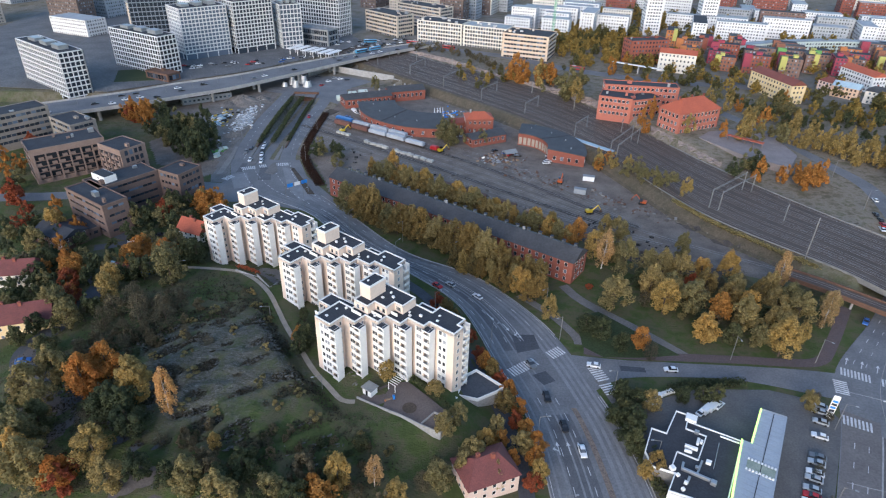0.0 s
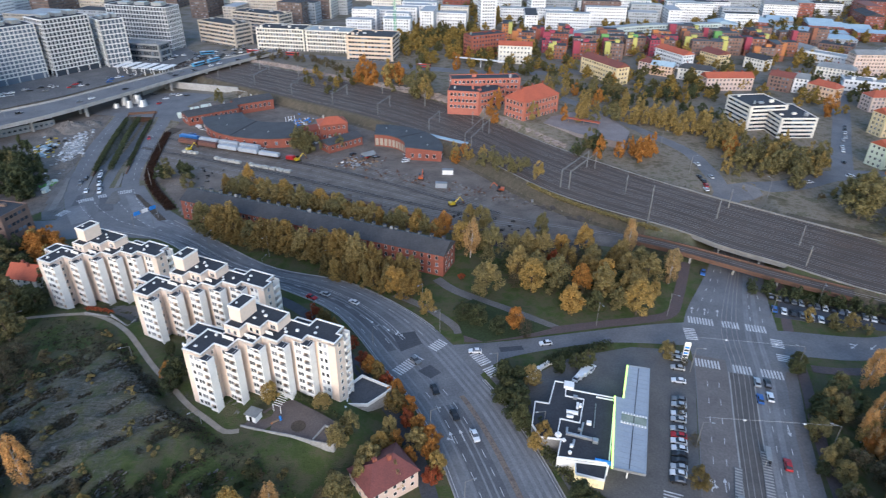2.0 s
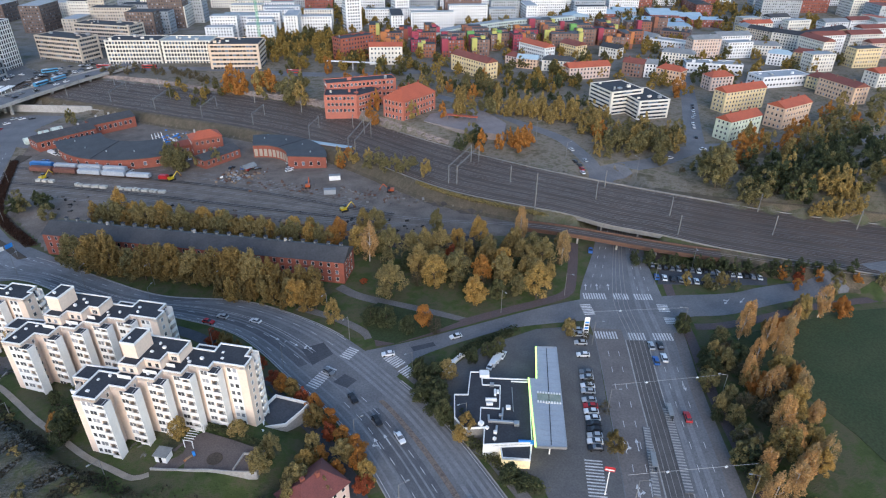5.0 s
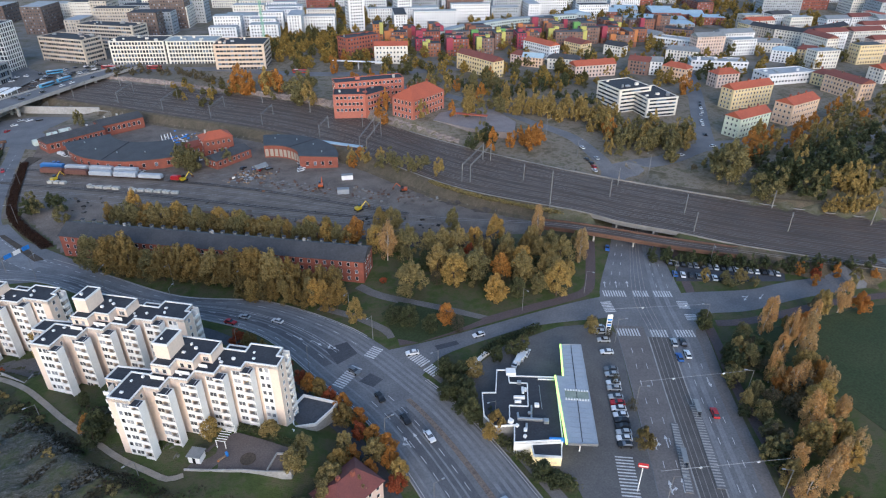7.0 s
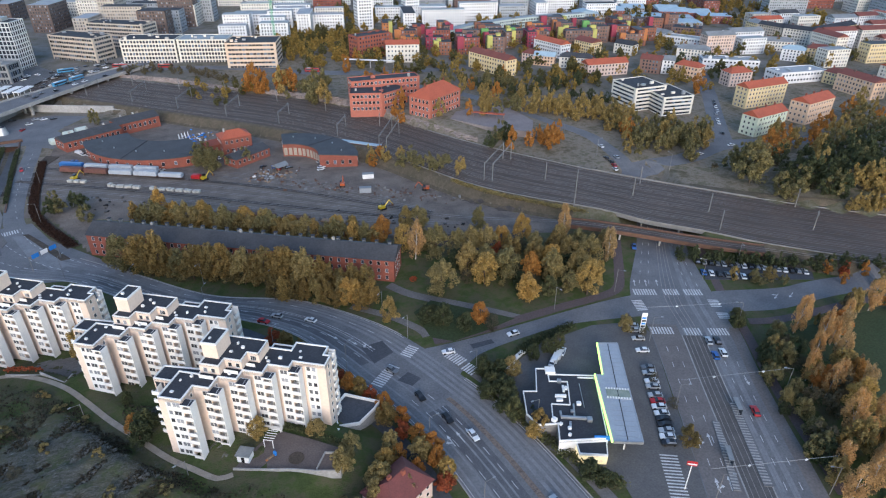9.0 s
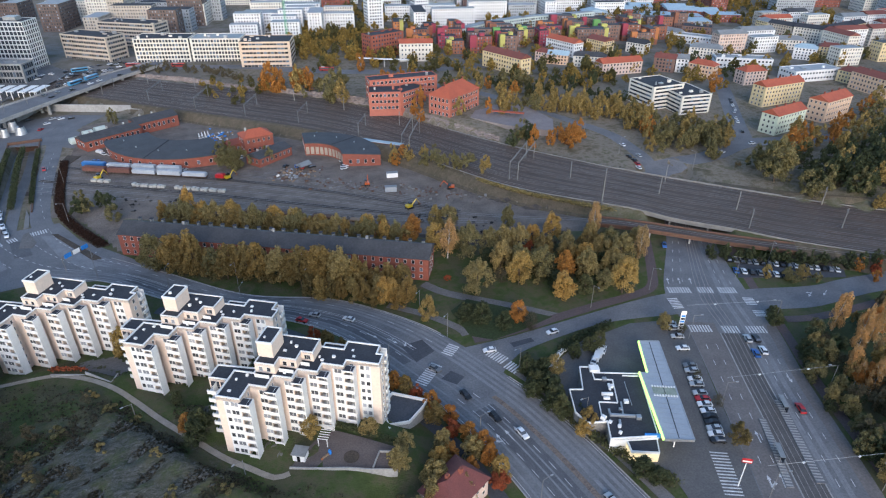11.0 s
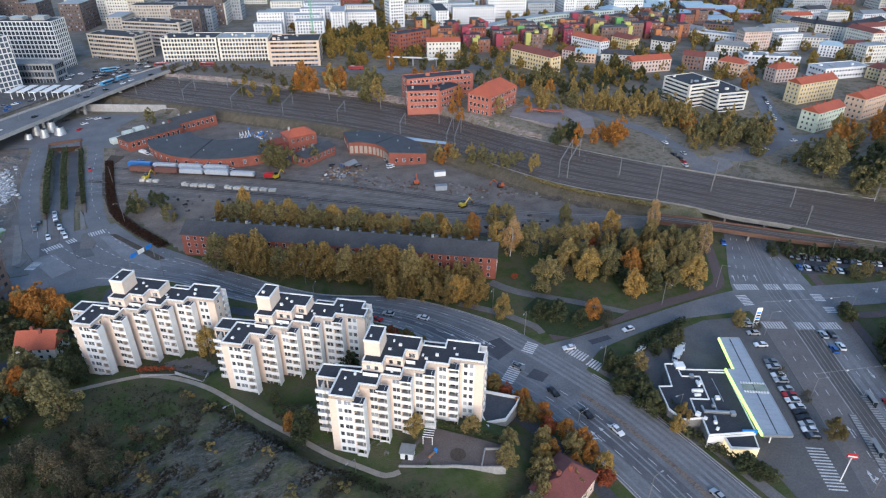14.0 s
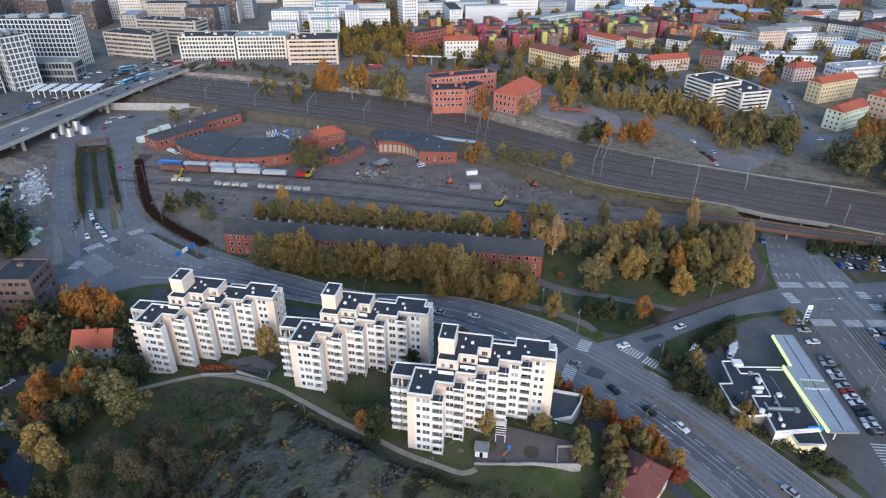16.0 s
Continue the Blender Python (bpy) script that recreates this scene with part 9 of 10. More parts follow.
hedge("hedge", "dense dark green hedge beside the forecourt", [(74, 140.5), (84, 143.5), (99, 144.2)], 3.2, 1.9, L_DARK)
hedge("hedge", "dark green planting between sunken ramps", [(-94.2, 345), (-94.2, 366), (-94.4, 400), (-93.2, 436)], 2.8, 2.9, L_DARK, 0.0)
hedge("hedge", "dark green planting beside a sunken ramp", [(-101.8, 345), (-102, 370), (-101.8, 400), (-100.6, 436)], 2.6, 2.7, L_DARK, 0.0)
hedge("hedge", "dark green planting beside a sunken ramp", [(-86.2, 350), (-86.2, 370), (-86.3, 400), (-85.5, 432)], 2.2, 1.4, L_DARK, 0.0)
hedge("hedge", "dark red planted bank beside the avenue", [(-72, 404), (-73.8, 360), (-73.2, 334), (-67.8, 314), (-57, 289)], 4.2, 0.8, leafmat("leaves_wine", (0.035, 0.022, 0.016), (0.06, 0.028, 0.018), (0.04, 0.04, 0.018)), 0.2)
hedge("hedge", "orange autumn hedge below the flats", [(-74, 200.5), (-69, 198), (-64, 194.5)], 1.6, 1.3, L_RUST)
hedge("hedge", "low green hedge beside the playground", [(-5, 136.2), (0.5, 130.4), (7, 123.5)], 1.6, 1.2, L_DARK, 8.3)
hedge("hedge", "mixed shrubs on the verge of the avenue", [(60, 130), (58, 118), (60, 104), (64, 92), (68, 84)], 3.4, 2.2, L_DARK)
hedge("hedge", "dry shrubs along the railway bank", [(118, 268), (128, 246), (142, 226), (156, 208)], 3.0, 1.4, L_OLIVE, 4.0)

# garage deck beside the near block
t = thing("garage_deck", pose(0, 0, 0), "dark garage deck behind a white parapet wall", "garage")
deck = [(8.6, 133.0), (14.5, 131.4), (20.4, 134.8), (22.8, 136.8), (14.8, 144.4), (10.2, 141.0)]
bm = bmesh.new()
prism(bm, deck, -0.5, 4.2)
part("wall", bm, M_CONCRETE, t)
bm = bmesh.new()
outline(bm, deck, 0.35, 4.1, 5.2)
part("parapet", bm, M_WHITE, t)
bm = bmesh.new()
prism(bm, [(q[0] * 0.985 + 0.23, q[1] * 0.985 + 2.05) for q in deck], 4.15, 4.27)
part("deck_surface", bm, M_ASPHALT_DARK, t)

# playground
PZ = 8.35
simple("garden_shed", "small white garden shed with a pale roof", "shed", pose(-16.4, 130.2, PZ - 0.1, 0, 0, -37), [(-1.6, 1.6, -1.4, 1.4, -1.0, 2.3), (-1.9, 1.9, -1.7, 1.7, 2.3, 2.55, M_TIN_LIGHT, "roof"), (-0.4, 0.4, -1.45, -1.38, 0, 1.9, M_GLASS, "door")], M_WHITE)
t = thing("pergola", pose(-8.6, 133.2, PZ, 0, 0, 53), "white wooden pergola beside the playground", "pergola")
for k in range(8):
    bm = bmesh.new()
    box(bm, -2.8 + k * 0.8, -2.68 + k * 0.8, -1.4, 1.4, 2.5, 2.65)
    part("slat", bm, M_WHITE, t)
for x in (-2.8, 2.8):
    for y in (-1.2, 1.2):
        bm = bmesh.new()
        box(bm, x - 0.08, x + 0.08, y - 0.08, y + 0.08, -0.3, 2.5)
        part("post", bm, M_WHITE, t)
for a, b in (((-19.9, 128), (-13.5, 124.4)), ((-13.5, 124.4), (-7.4, 121.4)), ((-7.4, 121.4), (-2, 118)), ((-2, 118), (3.4, 115.2)), ((3.4, 115.2), (7, 121.4)), ((1.9, 122.5), (-1.6, 118.4)), ((1.9, 122.5), (6.2, 120.2))):
    d = Vector(b) - Vector(a)
    bm = bmesh.new()
    box(bm, 0, d.length, -0.16, 0.16, -2.2, 0.6)
    w = part("garden_wall", bm, M_CONCRETE)
    w.matrix_world = pose(*a, PZ, 0, 0, math.degrees(math.atan2(d.y, d.x)))
    tagged(w, "low concrete wall round the playground", "wall", "playground walls", "structure")
simple("slide", "small orange and blue playground slide", "slide", pose(-10.2, 127.6, PZ, 0, 0, 20), [(-1.6, 0.4, -0.3, 0.3, 0.2, 0.5, M_WOOD), (0.4, 1.0, -0.4, 0.4, 0, 1.3, M_BLUE), (-2.0, -1.5, -0.3, 0.3, 0.0, 0.3, MATS["orange_panel"])], M_WOOD)
t = thing("sandpit", pose(-5.0, 124.4, PZ), "dark round sandpit in the playground", "sandpit")
bm = bmesh.new()
tube(bm, (0, 0, 0), (0, 0, 0.12), 2.0, n=20)
part("edge", bm, M_SOIL, t)
drape_patch("yard", [(-66, 206), (-56, 202.5), (-51, 193), (-57, 186.5), (-63.5, 193.5), (-68.5, 200)], 0.15, M_PAVING, "paved yard between two blocks of flats", "yard", 1.0)



# small houses in the foreground
for a, b in (((-73.5, 197.2), (-64.0, 192.1)), ((-64.0, 192.1), (-57.3, 183.4)), ((-57.3, 183.4), (-55.4, 186.8))):
    d = Vector(b) - Vector(a)
    bm = bmesh.new()
    box(bm, 0, d.length, -0.15, 0.15, -2.5, 0.7)
    w = part("garden_wall", bm, M_CONCRETE)
    w.matrix_world = pose(*a, min(gz(*a), gz(*b)) + 0.5, 0, 0, math.degrees(math.atan2(d.y, d.x)))
    tagged(w, "low pale wall round the paved yard", "wall", "yard walls", "structure")


def cottage(label, x, y, rz, w, d, h, rise, wall, roof, z=None, hip=0.0, n=2):
    zz = gz(x, y) if z is None else z
    t = thing("small_house", pose(x, y, zz, 0, 0, rz), label, "house")
    bm = bmesh.new()
    box(bm, 0, w, 0, d, -2, h)
    part("wall", bm, wall, t)
    windows(t, w, d, 0, n, h / n, 2.6, 1.0, 1.2, 0.8)
    gable_top(t, w, d, h, rise, roof, wall, hip, 0.5)
    chimneys(t, [(w * 0.35, d * 0.5 + 0.6), (w * 0.6, d * 0.5 - 0.7)], h + rise - 0.2, M_BRICK)
    return t


M_WINE = mat("wine_tile_roof", (0.17, 0.055, 0.05), (0.125, 0.045, 0.042), 0.7, 3, 0.3, 0.35)
cottage("pink rendered house with a dark red hipped roof", 10.4, 99.0, 22, 14, 10.5, 5.2, 4.2, M_PINK, M_WINE, 1.0, 4.0)
cottage("white house with a bright red gabled roof", -107.5, 229.5, -24, 12, 9, 4.5, 4.4, M_PALE, M_TILE_RED, 1.0)
cottage("long pale house with a wine-red roof", -146, 158, 17, 22, 11, 6.0, 4.4, M_YELLOW, M_WINE, 1.0)
cottage("house with a dark red roof among trees", -163, 190, 10, 16, 10, 5.0, 4.0, M_PALE, M_WINE, 1.0)
cottage("small dark house with a flat-pitched roof", -166, 226, -25, 18, 12, 4.5, 2.5, M_BRICK_DARK, M_ROOF, 1.0)
t = thing("carport", pose(-121.5, 203.6, gz(-115, 200), 0, 0, -28), "open carport with a brown sheet roof", "carport")
bm = bmesh.new()
box(bm, -0.4, 12.4, -0.4, 6.4, 2.5, 2.75)
part("roof", bm, M_OX, t)
for x in (0, 4, 8, 12):
    for y in (0, 6):
        bm = bmesh.new()
        box(bm, x - 0.1, x + 0.1, y - 0.1, y + 0.1, -1, 2.5)
        part("post", bm, M_WOOD, t)
simple("trailer_tent", "pale blue covered trailer beside the carport", "trailer", pose(-124.5, 206, gz(-124, 206) + 0.1, 0, 0, -28), [(-2, 2, -1.2, 1.2, 0.3, 1.9)], MATS["pale_blue_roof"])
simple("covered_car", "car under a bright blue cover", "car", pose(-108, 199, gz(-108, 199) + 0.1, 0, 0, 60), [(-2, 2, -0.9, 0.9, 0.1, 1.3)], M_BLUE)
way("road_lane", [(-150, 240), (-119, 227), (-108, 229), (-92, 222)], 5, 0.14, M_ASPHALT_DARK, "narrow lane between small houses", "road", 2.0)
way("road_lane", [(-128, 200), (-122, 190), (-124, 165), (-126, 150), (-112, 134), (-88, 118), (-66, 108)], 8, 0.14, M_ASPHALT_DARK, "dark gravelled yard lane below the hill", "road", 2.0)

# ---- depot ----
def wagon(x, y, rz, ln_, h, body, label, covered=True):
    t = thing("rail_wagon", pose(x, y, 0.4, 0, 0, rz), label, "rail wagon", "wagons of the depot")
    bm = bmesh.new()
    box(bm, -ln_ / 2, ln_ / 2, -1.4, 1.4, 0.7, 1.1 if not covered else 1.0)
    part("frame", bm, M_RUST, t)
    bm = bmesh.new()
    box(bm, -ln_ / 2 + 0.2, ln_ / 2 - 0.2, -1.45, 1.45, 1.0, 1.0 + h)
    bmesh.ops.bevel(bm, geom=[e for e in bm.edges if all(v.co.z > 1.01 for v in e.verts)], offset=0.35 if covered else 0.05, segments=2, affect="EDGES")
    part("body", bm, body, t)
    for wx in (-ln_ * 0.35, -ln_ * 0.22, ln_ * 0.22, ln_ * 0.35):
        bm = bmesh.new()
        tube(bm, (wx, -0.85, 0.45), (wx, 0.85, 0.45), 0.45, n=8)
        part("wheelset", bm, M_TYRE, t)


M_TARP = mat("pale_tarpaulin", (0.42, 0.45, 0.48), (0.33, 0.36, 0.4), 0.6, 2, 0.4, 0.4)
M_WBLUE = car_paint("wagon blue", (0.04, 0.16, 0.4))
M_WBROWN = mat("wagon_brown", (0.17, 0.075, 0.06), (0.12, 0.06, 0.05), 0.8, 2, 0.4, 0.4)
dirv = Vector((0 + 60, 340 - 381)).normalized()
rz = math.degrees(math.atan2(dirv.y, dirv.x))
for k, (mt, lab, h) in enumerate(((M_WBLUE, "blue covered rail wagon in the depot", 2.4), (M_TARP, "pale covered rail wagon in the depot", 2.2), (M_TARP, "pale covered rail wagon in the depot", 2.4), (M_TARP, "pale covered rail wagon in the depot", 2.4))):
    wagon(-57 + dirv.x * 14.5 * k, 387 + dirv.y * 14.5 * k, rz, 13.5, h, mt, lab)
for k, (mt, lab, h) in enumerate(((M_WBROWN, "brown covered rail wagon in the depot", 2.3), (M_WBROWN, "brown covered rail wagon in the depot", 2.3), (M_TARP, "pale tarpaulined rail wagon in the depot", 2.2), (M_TARP, "pale tarpaulined rail wagon in the depot", 2.4), (M_TARP, "pale tarpaulined rail wagon in the depot", 2.0))):
    wagon(-57 + dirv.x * 14.2 * k, 380 + dirv.y * 14.2 * k, rz, 13.2, h, mt, lab)
wagon(1.5, 339.5, rz, 5, 2.0, MATS["paint_red"], "small red shunting locomotive")
for k in range(3):
    wagon(9 + 13.5 * k, 289.5 - 9.8 * k, -36, 12.5, 0.5, M_RUST, "rusty flat wagon with scrap on a siding", False)
wagon(50, 258, -38, 12, 0.5, M_WOOD, "flat wagon with sleepers on a siding", False)
rng = random.Random(8)
for k in range(11):
    f = k / 10
    x, y = -39 + 38 * f, 351 - 28 * f
    if k in (4,):
        continue
    simple("sack_pile", "pile of white bulk sacks in the depot", "sacks", pose(x, y, 0.06, 0, 0, rz + rng.uniform(-8, 8)), [(-1.9, -0.1, -1.1, 1.1, 0, rng.uniform(1.1, 1.6)), (0.05, 1.8, -1.0, 1.1, 0, rng.uniform(1.0, 1.5))], mat("sackcloth", (0.5, 0.48, 0.43), (0.4, 0.38, 0.34), 0.9, 1, 0.3, 0.4), "bulk sacks")
for k in range(3):
    simple("sack_pile", "pile of white bulk sacks in the depot", "sacks", pose(-58 + 3 * k, 367 - 2 * k, 0.06, 0, 0, rz), [(-1.4, 1.4, -1.1, 1.1, 0, 1.3)], MATS["sackcloth"], "bulk sacks")
M_YEL = car_paint("machine yellow", (0.6, 0.42, 0.03))
mat("machine_yellow_dull", (0.42, 0.3, 0.05), None, 0.7, 2)
M_ORA = car_paint("machine orange", (0.55, 0.12, 0.04))


def digger(x, y, rz, paint, label):
    t = thing("excavator", pose(x, y, 0.08, 0, 0, rz), label, "excavator", "machines")
    for s in (-1, 1):
        bm = bmesh.new()
        box(bm, -1.8, 1.8, s * 1.1 - 0.3, s * 1.1 + 0.3, 0, 0.8)
        part("crawler", bm, M_TYRE, t)
    bm = bmesh.new()
    box(bm, -1.8, 1.0, -1.2, 1.2, 0.9, 2.0)
    part("body", bm, paint, t)
    bm = bmesh.new()
    box(bm, 0.0, 1.5, 0.1, 1.2, 1.2, 2.9)
    part("cab", bm, M_GLASS, t)
    bm = bmesh.new()
    tube(bm, (1.0, -0.4, 1.6), (3.8, -0.4, 4.2), 0.3, 0.22, 4)
    tube(bm, (3.8, -0.4, 4.2), (5.6, -0.4, 1.6), 0.22, 0.15, 4)
    part("boom", bm, paint, t)
    bm = bmesh.new()
    box(bm, 5.1, 6.0, -0.9, 0.1, 0.7, 1.6)
    part("bucket", bm, M_RUST, t)


digger(-56, 369, 40, M_YEL, "yellow excavator beside stacked sacks")
digger(5, 338, 30, M_YEL, "yellow works machine beside the track")
digger(76, 262, 10, M_YEL, "yellow works machine on a siding")
digger(104.9, 273, 150, M_ORA, "orange wheel loader in the depot")
digger(68, 297, 70, M_ORA, "red loader beside scrap metal")
simple("container", "blue-grey container hut in the depot", "container", pose(76, 284.5, 0.06, 0, 0, -20), [(-3, 3, -1.3, 1.3, 0, 2.6), (-3.1, 3.1, -1.4, 1.4, 2.6, 2.75, M_TIN_LIGHT, "roof")], C_GREY)
simple("container", "white cabin container beside the shed", "container", pose(84, 301, 0.06, 0, 0, -15), [(-3, 3, -1.3, 1.3, 0, 2.6), (-3.1, 3.1, -1.4, 1.4, 2.6, 2.75, M_TIN_LIGHT, "roof")], M_WHITE)
simple("container", "pale blue hut beside the railway", "container", pose(123, 262, 1.0, 0, 0, -30), [(-2, 2, -1.3, 1.3, -1, 2.6)], MATS["pale_blue_roof"])
t = thing("timber_shelter", pose(43, 330, 0.06, 0, 0, 25), "open timber shelter with a pale sheet roof", "shelter")
gable_top(t, 7, 5, 2.6, 1.6, M_TIN_LIGHT, M_WOOD, 0, 0.3, False)
for x in (0.2, 6.8):
    for y in (0.2, 4.8):
        bm = bmesh.new()
        box(bm, x - 0.1, x + 0.1, y - 0.1, y + 0.1, 0, 2.6)
        part("post", bm, M_WOOD, t)


def scatter(name, label, n, where, size, mats_, seed, z=0.06):
    """Loose rubble and scrap that nobody could count."""
    rng = random.Random(seed)
    for mi, mt in enumerate(mats_):
        bm = bmesh.new()
        for k in range(n):
            x, y = where(rng)
            s = rng.uniform(*size)
            box(bm, -s, s, -s * rng.uniform(0.3, 1), s * rng.uniform(0.3, 1), -0.1, s * rng.uniform(0.4, 1.2), pose(x, y, z, rng.uniform(-20, 20), rng.uniform(-20, 20), rng.uniform(0, 180)))
        tagged(part(name, bm, mt), label, "rubble", kind="stuff")


scatter("rubble_heap", "pale broken concrete and debris on bare ground", 170, lambda r: (r.gauss(-122.5, 2.8), r.gauss(390, 14)), (0.25, 0.9), (M_CONCRETE, C_GREY, C_WHITE), 3)
scatter("site_clutter", "machines, pallets and tarpaulins on the building site", 26, lambda r: (r.gauss(-138, 3), r.gauss(388, 9)), (0.4, 1.2), (M_TYRE, MATS["pale_blue_roof"], MATS["machine_yellow_dull"], M_WHITE), 12)
scatter("site_clutter", "green skips and crates beside the road", 10, lambda r: (r.gauss(-122, 2), r.gauss(330, 4)), (0.6, 1.4), (MATS["pale_green_panel"], C_GREEN), 13)
scatter("scrap_pile", "scrap timber and metal lying in the depot", 45, lambda r: (r.gauss(38, 6), r.gauss(328, 4)), (0.2, 0.9), (M_RUST, M_WOOD, M_METAL), 5)
scatter("scrap_pile", "scrap and pallets along the depot tracks", 60, lambda r: (lambda f: (40 + 75 * f + r.gauss(0, 4), 316 - 58 * f + r.gauss(0, 4)))(r.random()), (0.2, 0.9), (M_RUST, M_CONCRETE_D, M_SLEEPER), 6)
scatter("scrap_pile", "dark stacks of sleepers between sidings", 60, lambda r: (lambda f: (-50 + 150 * f + r.gauss(0, 5), 338 - 112 * f + r.gauss(0, 5)))(r.random()), (0.2, 0.9), (M_SLEEPER, M_TYRE), 7)
scatter("scrap_pile", "tarpaulins and crates beside the roundhouse", 30, lambda r: (r.gauss(8, 9), r.gauss(408, 7)), (0.3, 1.0), (M_BLUE, C_WHITE, M_WOOD), 9)

def earth_heap(x, y, r, h, seed):
    """A low tipped heap of earth with an uneven foot."""
    rng = np.random.default_rng(seed)
    n, m = 28, 8
    verts, faces = [(x, y, h)], []
    for k in range(1, m + 1):
        for i in range(n):
            a = 2 * math.pi * i / n
            q = k / m
            rr = r * q * (1 + 0.25 * math.sin(a * 2 + seed) + 0.12 * math.sin(a * 5 + seed))
            verts.append((x + rr * math.cos(a), y + rr * math.sin(a), max(-0.2, h * (1 - q) ** 0.8 * (1 + rng.normal(0, 0.08)) - (0.2 if k == m else 0))))
    faces += [(0, 1 + i, 1 + (i + 1) % n) for i in range(n)]
    for k in range(m - 1):
        for i in range(n):
            a, b = 1 + k * n + i, 1 + k * n + (i + 1) % n
            faces.append((a, a + n, b + n, b))
    tagged(raw("earth_heap", verts, faces, M_SITE), "tipped heap of grey-brown earth on the site", "earth heap", "earth heaps", "structure")


for k, (x, y, r, h) in enumerate(((-133, 428, 13, 4.5), (-122, 432, 8, 3.2), (-143, 422, 7, 2.5), (-121, 360, 5, 1.8), (-55, 322, 4, 1.2))):
    earth_heap(x, y, r, h, k + 3)

t = thing("turntable_frame", pose(4, 404, 0.1, 0, 0, 20), "white lattice frame in the roundhouse yard", "steel frame")
for k in range(4):
    bm = bmesh.new()
    tube(bm, (-3 + 2 * k, -2, 0), (-2 + 2 * k, 2.5, 5), 0.18, n=5)
    tube(bm, (-2 + 2 * k, 2.5, 5), (-1 + 2 * k, 5, 0), 0.18, n=5)
    part("strut", bm, M_WHITE, t)
# pale roof strip along the eastern shed, signal gantries
simple("platform_roof", "long pale blue shed roof beside the railway", "shed", pose(64, 372, 0.8, 0, 0, -47), [(0, 58, -1.6, 1.6, 4.6, 5.2), (0, 58, -1.3, 1.3, 0, 4.6, M_BRICK, "wall")], MATS["pale_blue_roof"], "", "roof")
# concrete walls below the overpass
for a, b, h in (((-88, 519), (-31, 487), 5.0), ((-31, 487), (10, 447), 3.0), ((-100, 497), (-88, 519), 6.0)):
    d = Vector(b) - Vector(a)
    bm = bmesh.new()
    box(bm, 0, d.length, -0.5, 0.5, -1, h)
    w = part("retaining_wall", bm, M_CONCRETE)
    w.matrix_world = pose(*a, 0, 0, 0, math.degrees(math.atan2(d.y, d.x)))
    tagged(w, "pale concrete retaining wall beside the railway", "wall", "retaining walls", "structure")
# tunnel mouth of the ramps
for x0, x1, y0, y1, z0, z1 in ((-102.2, -84.2, 449, 450, -6, 1.6), (-102.6, -101.8, 340, 449, -6, 0.7), (-85.9, -85.2, 340, 449, -6, 0.7)):
    bm = bmesh.new()
    box(bm, x0, x1, y0, y1, z0, z1)
    tagged(part("ramp_wall", bm, M_RUST), "rust-coloured steel wall of the tunnel ramp", "wall", "ramp walls", "structure")
# white cones on the round place
M_CONE = mat("brushed_steel_sheet", (0.50, 0.50, 0.50), (0.36, 0.36, 0.36), 0.45, 2, 0.4, 0.35, 0, 0.6)
for x, y, r, h in ((-109, 475, 2.9, 6), (-104.7, 468, 2.8, 5), (-100.6, 477.5, 3.2, 6.2), (-96.2, 469.5, 3.6, 4.6), (-113.4, 469, 2.6, 3.2)):
    t = thing("vent_cone", pose(x, y, 0.1), "silvery truncated cone vent on the round place", "vent cone", "steel cones")
    bm = bmesh.new()
    tube(bm, (0, 0, 0), (0.4, 0, h), r, r * 0.62, 24)
    part("shell", bm, M_CONE, t)
    bm = bmesh.new()
    tube(bm, (0.4, 0, h), (0.4, 0, h + 0.05), r * 0.54, r * 0.54, 24)
    part("mouth", bm, M_ROOF, t)
# sign gantry over the avenue
t = thing("sign_gantry", pose(-71, 273, 0, 0, 0, 38), "blue and white road sign gantry over the avenue", "sign gantry")
for x in (0, 12):
    bm = bmesh.new()
    tube(bm, (x, 0, -0.3), (x, 0, 6.8), 0.18, n=6)
    part("post", bm, M_MAST, t)
bm = bmesh.new()
box(bm, 0, 12, -0.15, 0.15, 6.2, 6.8)
part("beam", bm, M_MAST, t)
for x in (1, 4.8, 8.6):
    bm = bmesh.new()
    box(bm, x, x + 3, -0.3, -0.16, 5.4, 7.2)
    part("sign_panel", bm, M_BLUE if x != 4.8 else M_WHITE, t)
# school yard shelter
t = thing("yard_shelter", pose(174, 343, 9.6, 0, 0, -43), "long shelter with a red roof in the school yard", "shelter")
bm = bmesh.new()
box(bm, -0.5, 20, -1.5, 1.5, 2.6, 3.0)
part("roof", bm, M_TILE_RED, t)
for x in (0, 5, 10, 15, 19.5):
    bm = bmesh.new()
    box(bm, x - 0.1, x + 0.1, -0.1, 0.1, -0.5, 2.6)
    part("post", bm, M_WOOD, t)
# roof vents of the long brick building
for k in range(24):
    f = (k + 0.5) / 24
    x, y = -42.4 + 102 * f, 283.7 - 76 * f
    simple("roof_hatch", "small pale vent on the long tin roof", "roof vent", pose(x, y, 11.4, 0, 0, -36), [(-0.6, 0.6, -0.6, 0.6, -0.4, 1.6), (-0.75, 0.75, -0.75, 0.75, 1.6, 1.8, M_ROOF, "cap")], M_METAL, "roof vents")
# covered street front hall and footbridge near the far park
simple("foot_bridge", "slim white footbridge near the far park", "bridge", pose(150, 520, 9, 0, 0, -35), [(0, 46, -1.5, 1.5, 3.0, 3.6), (2, 3, -1, 1, -6, 3, M_CONCRETE, "pier"), (22, 23, -1, 1, -6, 3, M_CONCRETE, "pier"), (42, 43, -1, 1, -6, 3, M_CONCRETE, "pier")], M_WHITE, "", "deck")


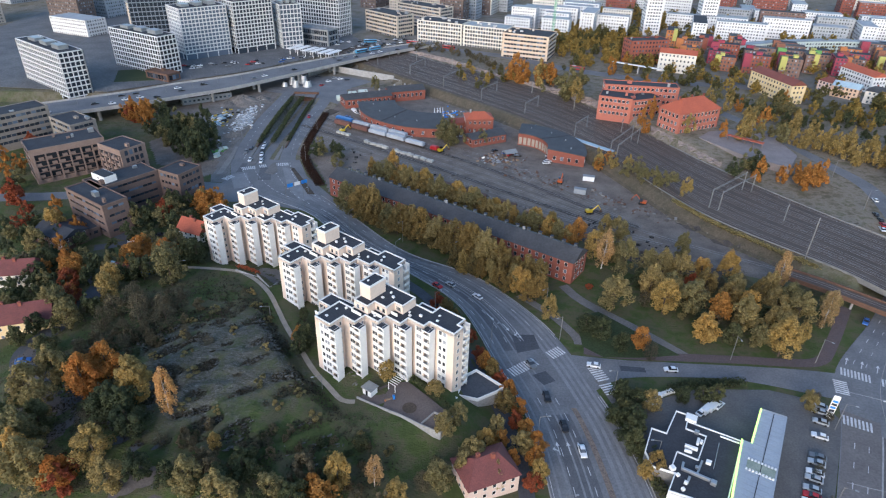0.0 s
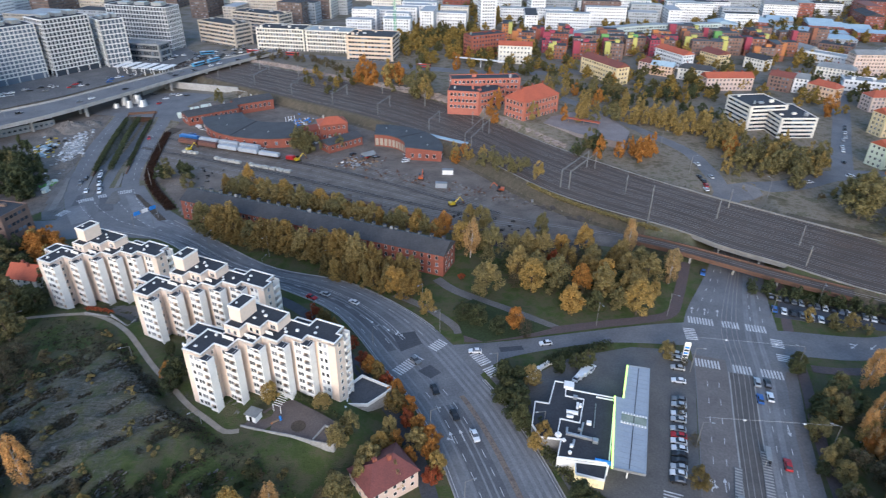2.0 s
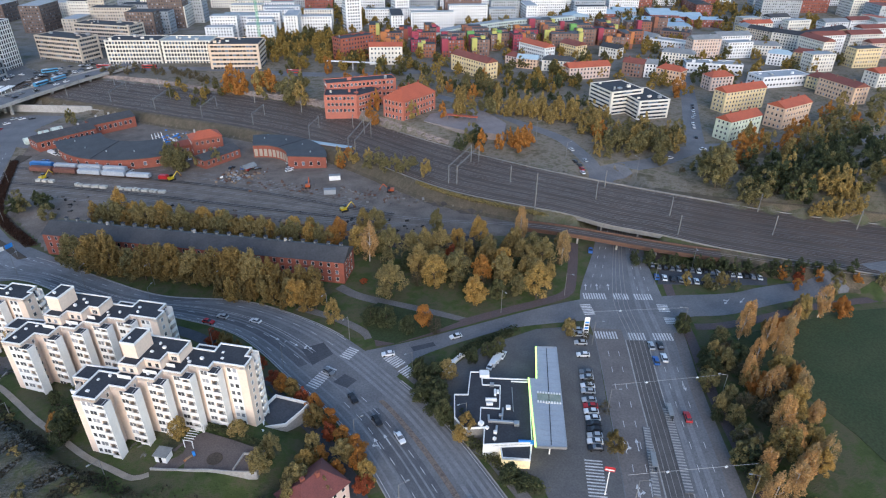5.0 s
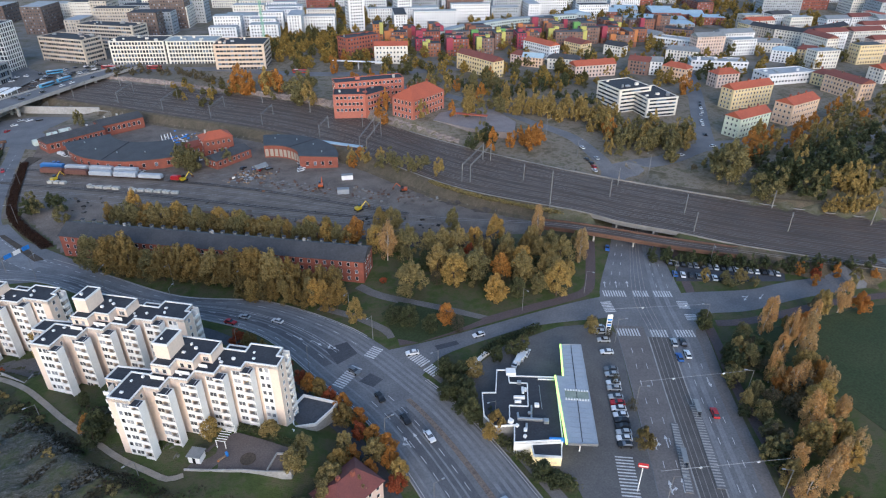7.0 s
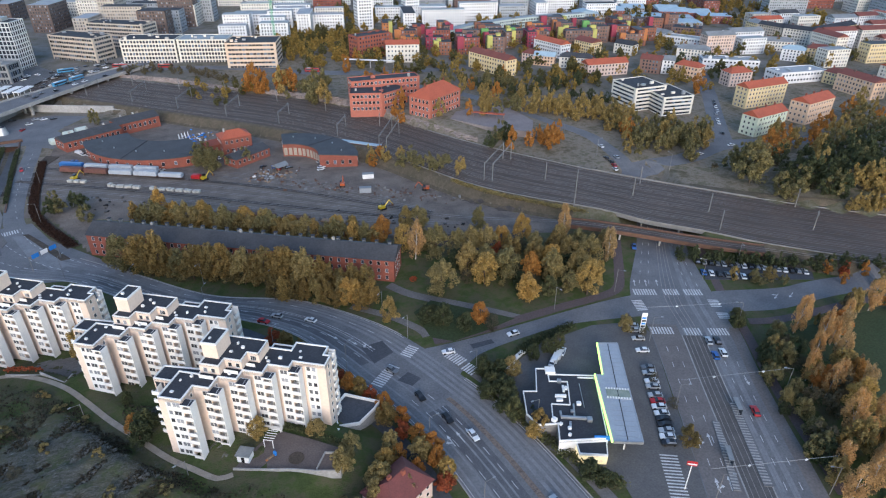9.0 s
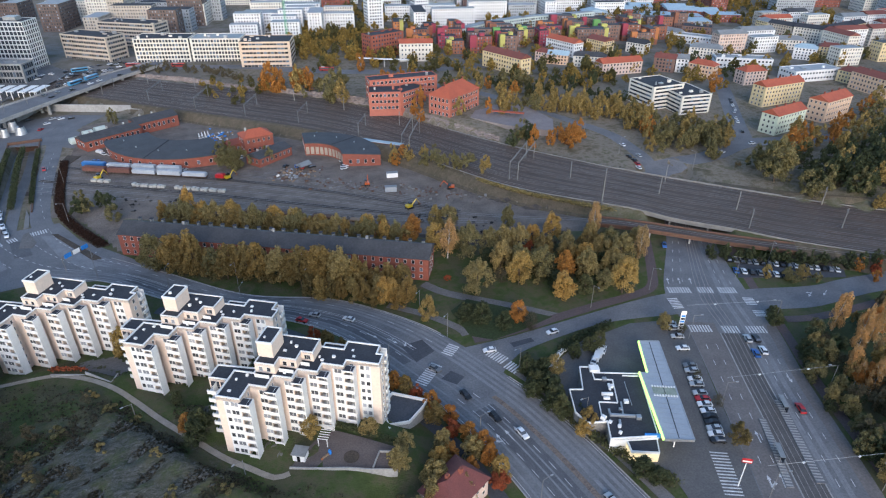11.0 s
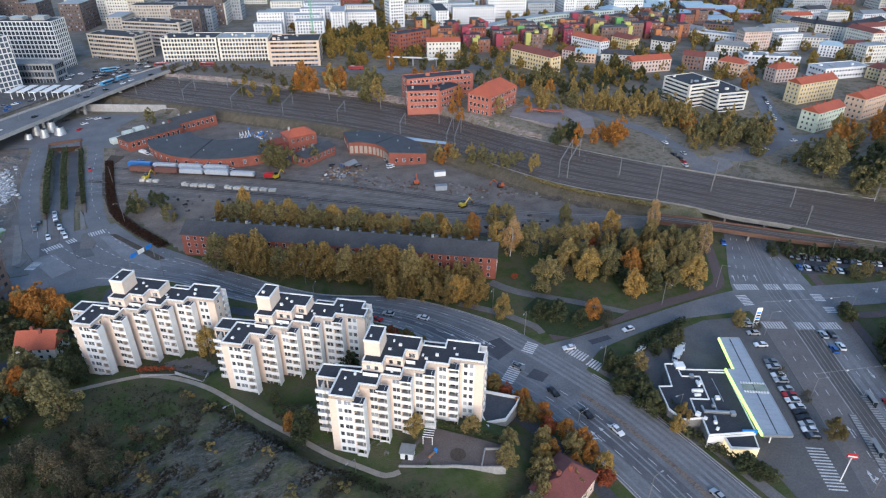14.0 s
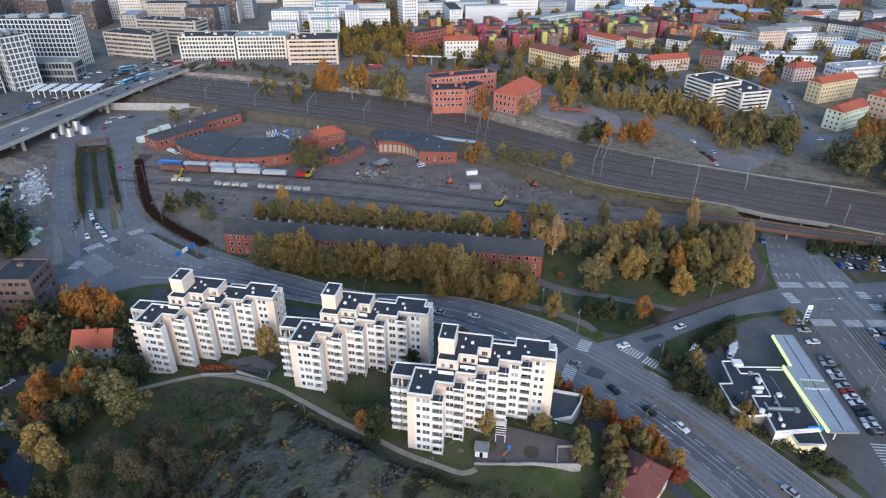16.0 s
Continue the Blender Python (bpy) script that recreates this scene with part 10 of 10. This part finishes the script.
def brush():
    """Dry grass tussocks and low brush over the bare hill: nobody could count it."""
    rng = np.random.default_rng(17)
    n = 60000
    x, y = rng.normal(-60, 27, n), rng.normal(134, 27, n)
    d = dist(x, y, FOOT)
    clump = np.array([noise.noise(Vector((a * 0.12, b * 0.12, 3))) for a, b in zip(x, y)])
    keep = (d > 2.2) & (zg(x, y) > 2.0) & (clump > -0.2) & (x < -6) & ~((x < -47) & (x > -76) & (y < 108)) & (y > 96)
    for cx, cy in ((-32.3, 140.1), (-50.8, 176.1), (-87.5, 210.5)):
        u, v = (x - cx) * 0.8 - (y - cy) * 0.6, (x - cx) * 0.6 + (y - cy) * 0.8
        keep &= ~((u > -9) & (u < 40) & (v > -6) & (v < 30))
    x, y = x[keep], y[keep]
    n = len(x)
    s = rng.uniform(0.12, 0.42, (n, 1))
    pos = np.stack([x, y, zg(x, y) + s[:, 0] * 0.8 + 0.1], 1)
    a = rng.normal(size=(n, 3))
    a[:, 2] *= 0.5
    a /= np.linalg.norm(a, axis=1)[:, None]
    b = np.cross(a, rng.normal(size=(n, 3)))
    b /= np.linalg.norm(b, axis=1)[:, None]
    v = np.stack([pos - a * s, pos - b * s * 0.6, pos + a * s, pos + b * s * 0.6], 1).reshape(-1, 3)
    ob = raw("brush", v.tolist(), np.arange(4 * n).reshape(-1, 4).tolist(), M_BRUSH)
    tagged(ob, "dry brown brush and tussocks on the hill", "brush", kind="stuff")


brush()


def outcrops():
    """Low ice-worn rock slabs breaking through the hill's grass."""
    rng = np.random.default_rng(31)
    base = bmesh.new()
    bmesh.ops.create_icosphere(base, subdivisions=2, radius=1.0)
    bv = np.array([v.co[:] for v in base.verts])
    bf = np.array([[v.index for v in f.verts] for f in base.faces])
    base.free()
    vs, fs, n = [], [], 0
    while n < 2100:
        x, y = (rng.normal(-54, 20), rng.normal(130, 19)) if n % 3 == 0 else (rng.normal(-56, 13), rng.normal(139, 11))
        if dist(np.array([x]), np.array([y]), FOOT)[0] < 6.5 or x > -20 or y < 104 or gz(x, y) < 4:
            continue
        c = noise.noise(Vector((x * 0.07, y * 0.07, 9)))
        if c < -0.05:
            continue
        a = radians(35 + rng.normal(0, 18))
        sx, sy, sz = rng.uniform(0.25, 1.0), rng.uniform(0.15, 0.45), rng.uniform(0.1, 0.32)
        v = bv * np.array([sx, sy, sz]) * (1 + rng.normal(0, 0.16, (len(bv), 1)))
        w = np.stack([v[:, 0] * math.cos(a) - v[:, 1] * math.sin(a) + x, v[:, 0] * math.sin(a) + v[:, 1] * math.cos(a) + y, v[:, 2] + gz(x, y) + 0.12], 1)
        vs.append(w)
        fs.append(bf + n * len(bv))
        n += 1
    ob = raw("rock_outcrop", np.concatenate(vs).tolist(), np.concatenate(fs).tolist(), mat("hill_rock", (0.17, 0.163, 0.148), (0.062, 0.062, 0.044), 0.92, 1.6, 0.2, 0.8, 0.1))
    tagged(ob, "low grey ice-worn rocks breaking through grass", "rocks", kind="stuff")


outcrops()
for x, y, w in ((-65.8, 437, 3.2), (-59, 447, 2.6), (-52, 452, 3.0)):
    t = thing("storage_tent", pose(x, y, gz(x, y) + 0.05, 0, 0, 20), "pale green storage tent with a ridged roof", "tent", "storage tents")
    bm = bmesh.new()
    prism(bm, [(-w, -2.2), (w, -2.2), (w, 2.2), (-w, 2.2)], 0, 1.6)
    part("side", bm, MATS["pale_green_panel"], t)
    bm = bmesh.new()
    tube(bm, (-w - 0.2, 0, 1.2), (w + 0.2, 0, 1.2), 2.45, n=12)
    part("cover", bm, MATS["pale_green_panel"], t)

# prototypes that found no place
for group_ in list(SPECIES.values()) + [[p] for p in CARS.values()]:
    for proto, used in group_:
        if not used:
            for o in (*proto.children_recursive, proto):
                bpy.data.objects.remove(o)

# chimneys, vents and units belong to their roof, lamp heads to their pole; far cars show no wheels
UNDER_PART = {"chimney": "roof", "roof_vent": "roof", "roof_unit": "roof", "roof_house": "roof", "roof_seam": "roof", "seam": "roof", "skylight": "roof", "lamp_head": "pole", "bracket": "post", "handle": "door"}
for top in [o for o in bpy.data.objects if o.parent is None]:
    kids = {}
    for c in top.children:
        kids.setdefault(c.name.split(".")[0], []).append(c)
    for low, high in UNDER_PART.items():
        if low in kids and high in kids and len(kids[high]) == 1:
            for c in kids[low]:
                m = kids[high][0].matrix_basis.inverted() @ c.matrix_basis
                c.parent = kids[high][0]
                c.matrix_basis = m
    if top.name.split(".")[0] in ("car", "van") and top.matrix_basis.translation.to_2d().length > 380:
        for c in kids.get("wheel", []):
            bpy.data.objects.remove(c)
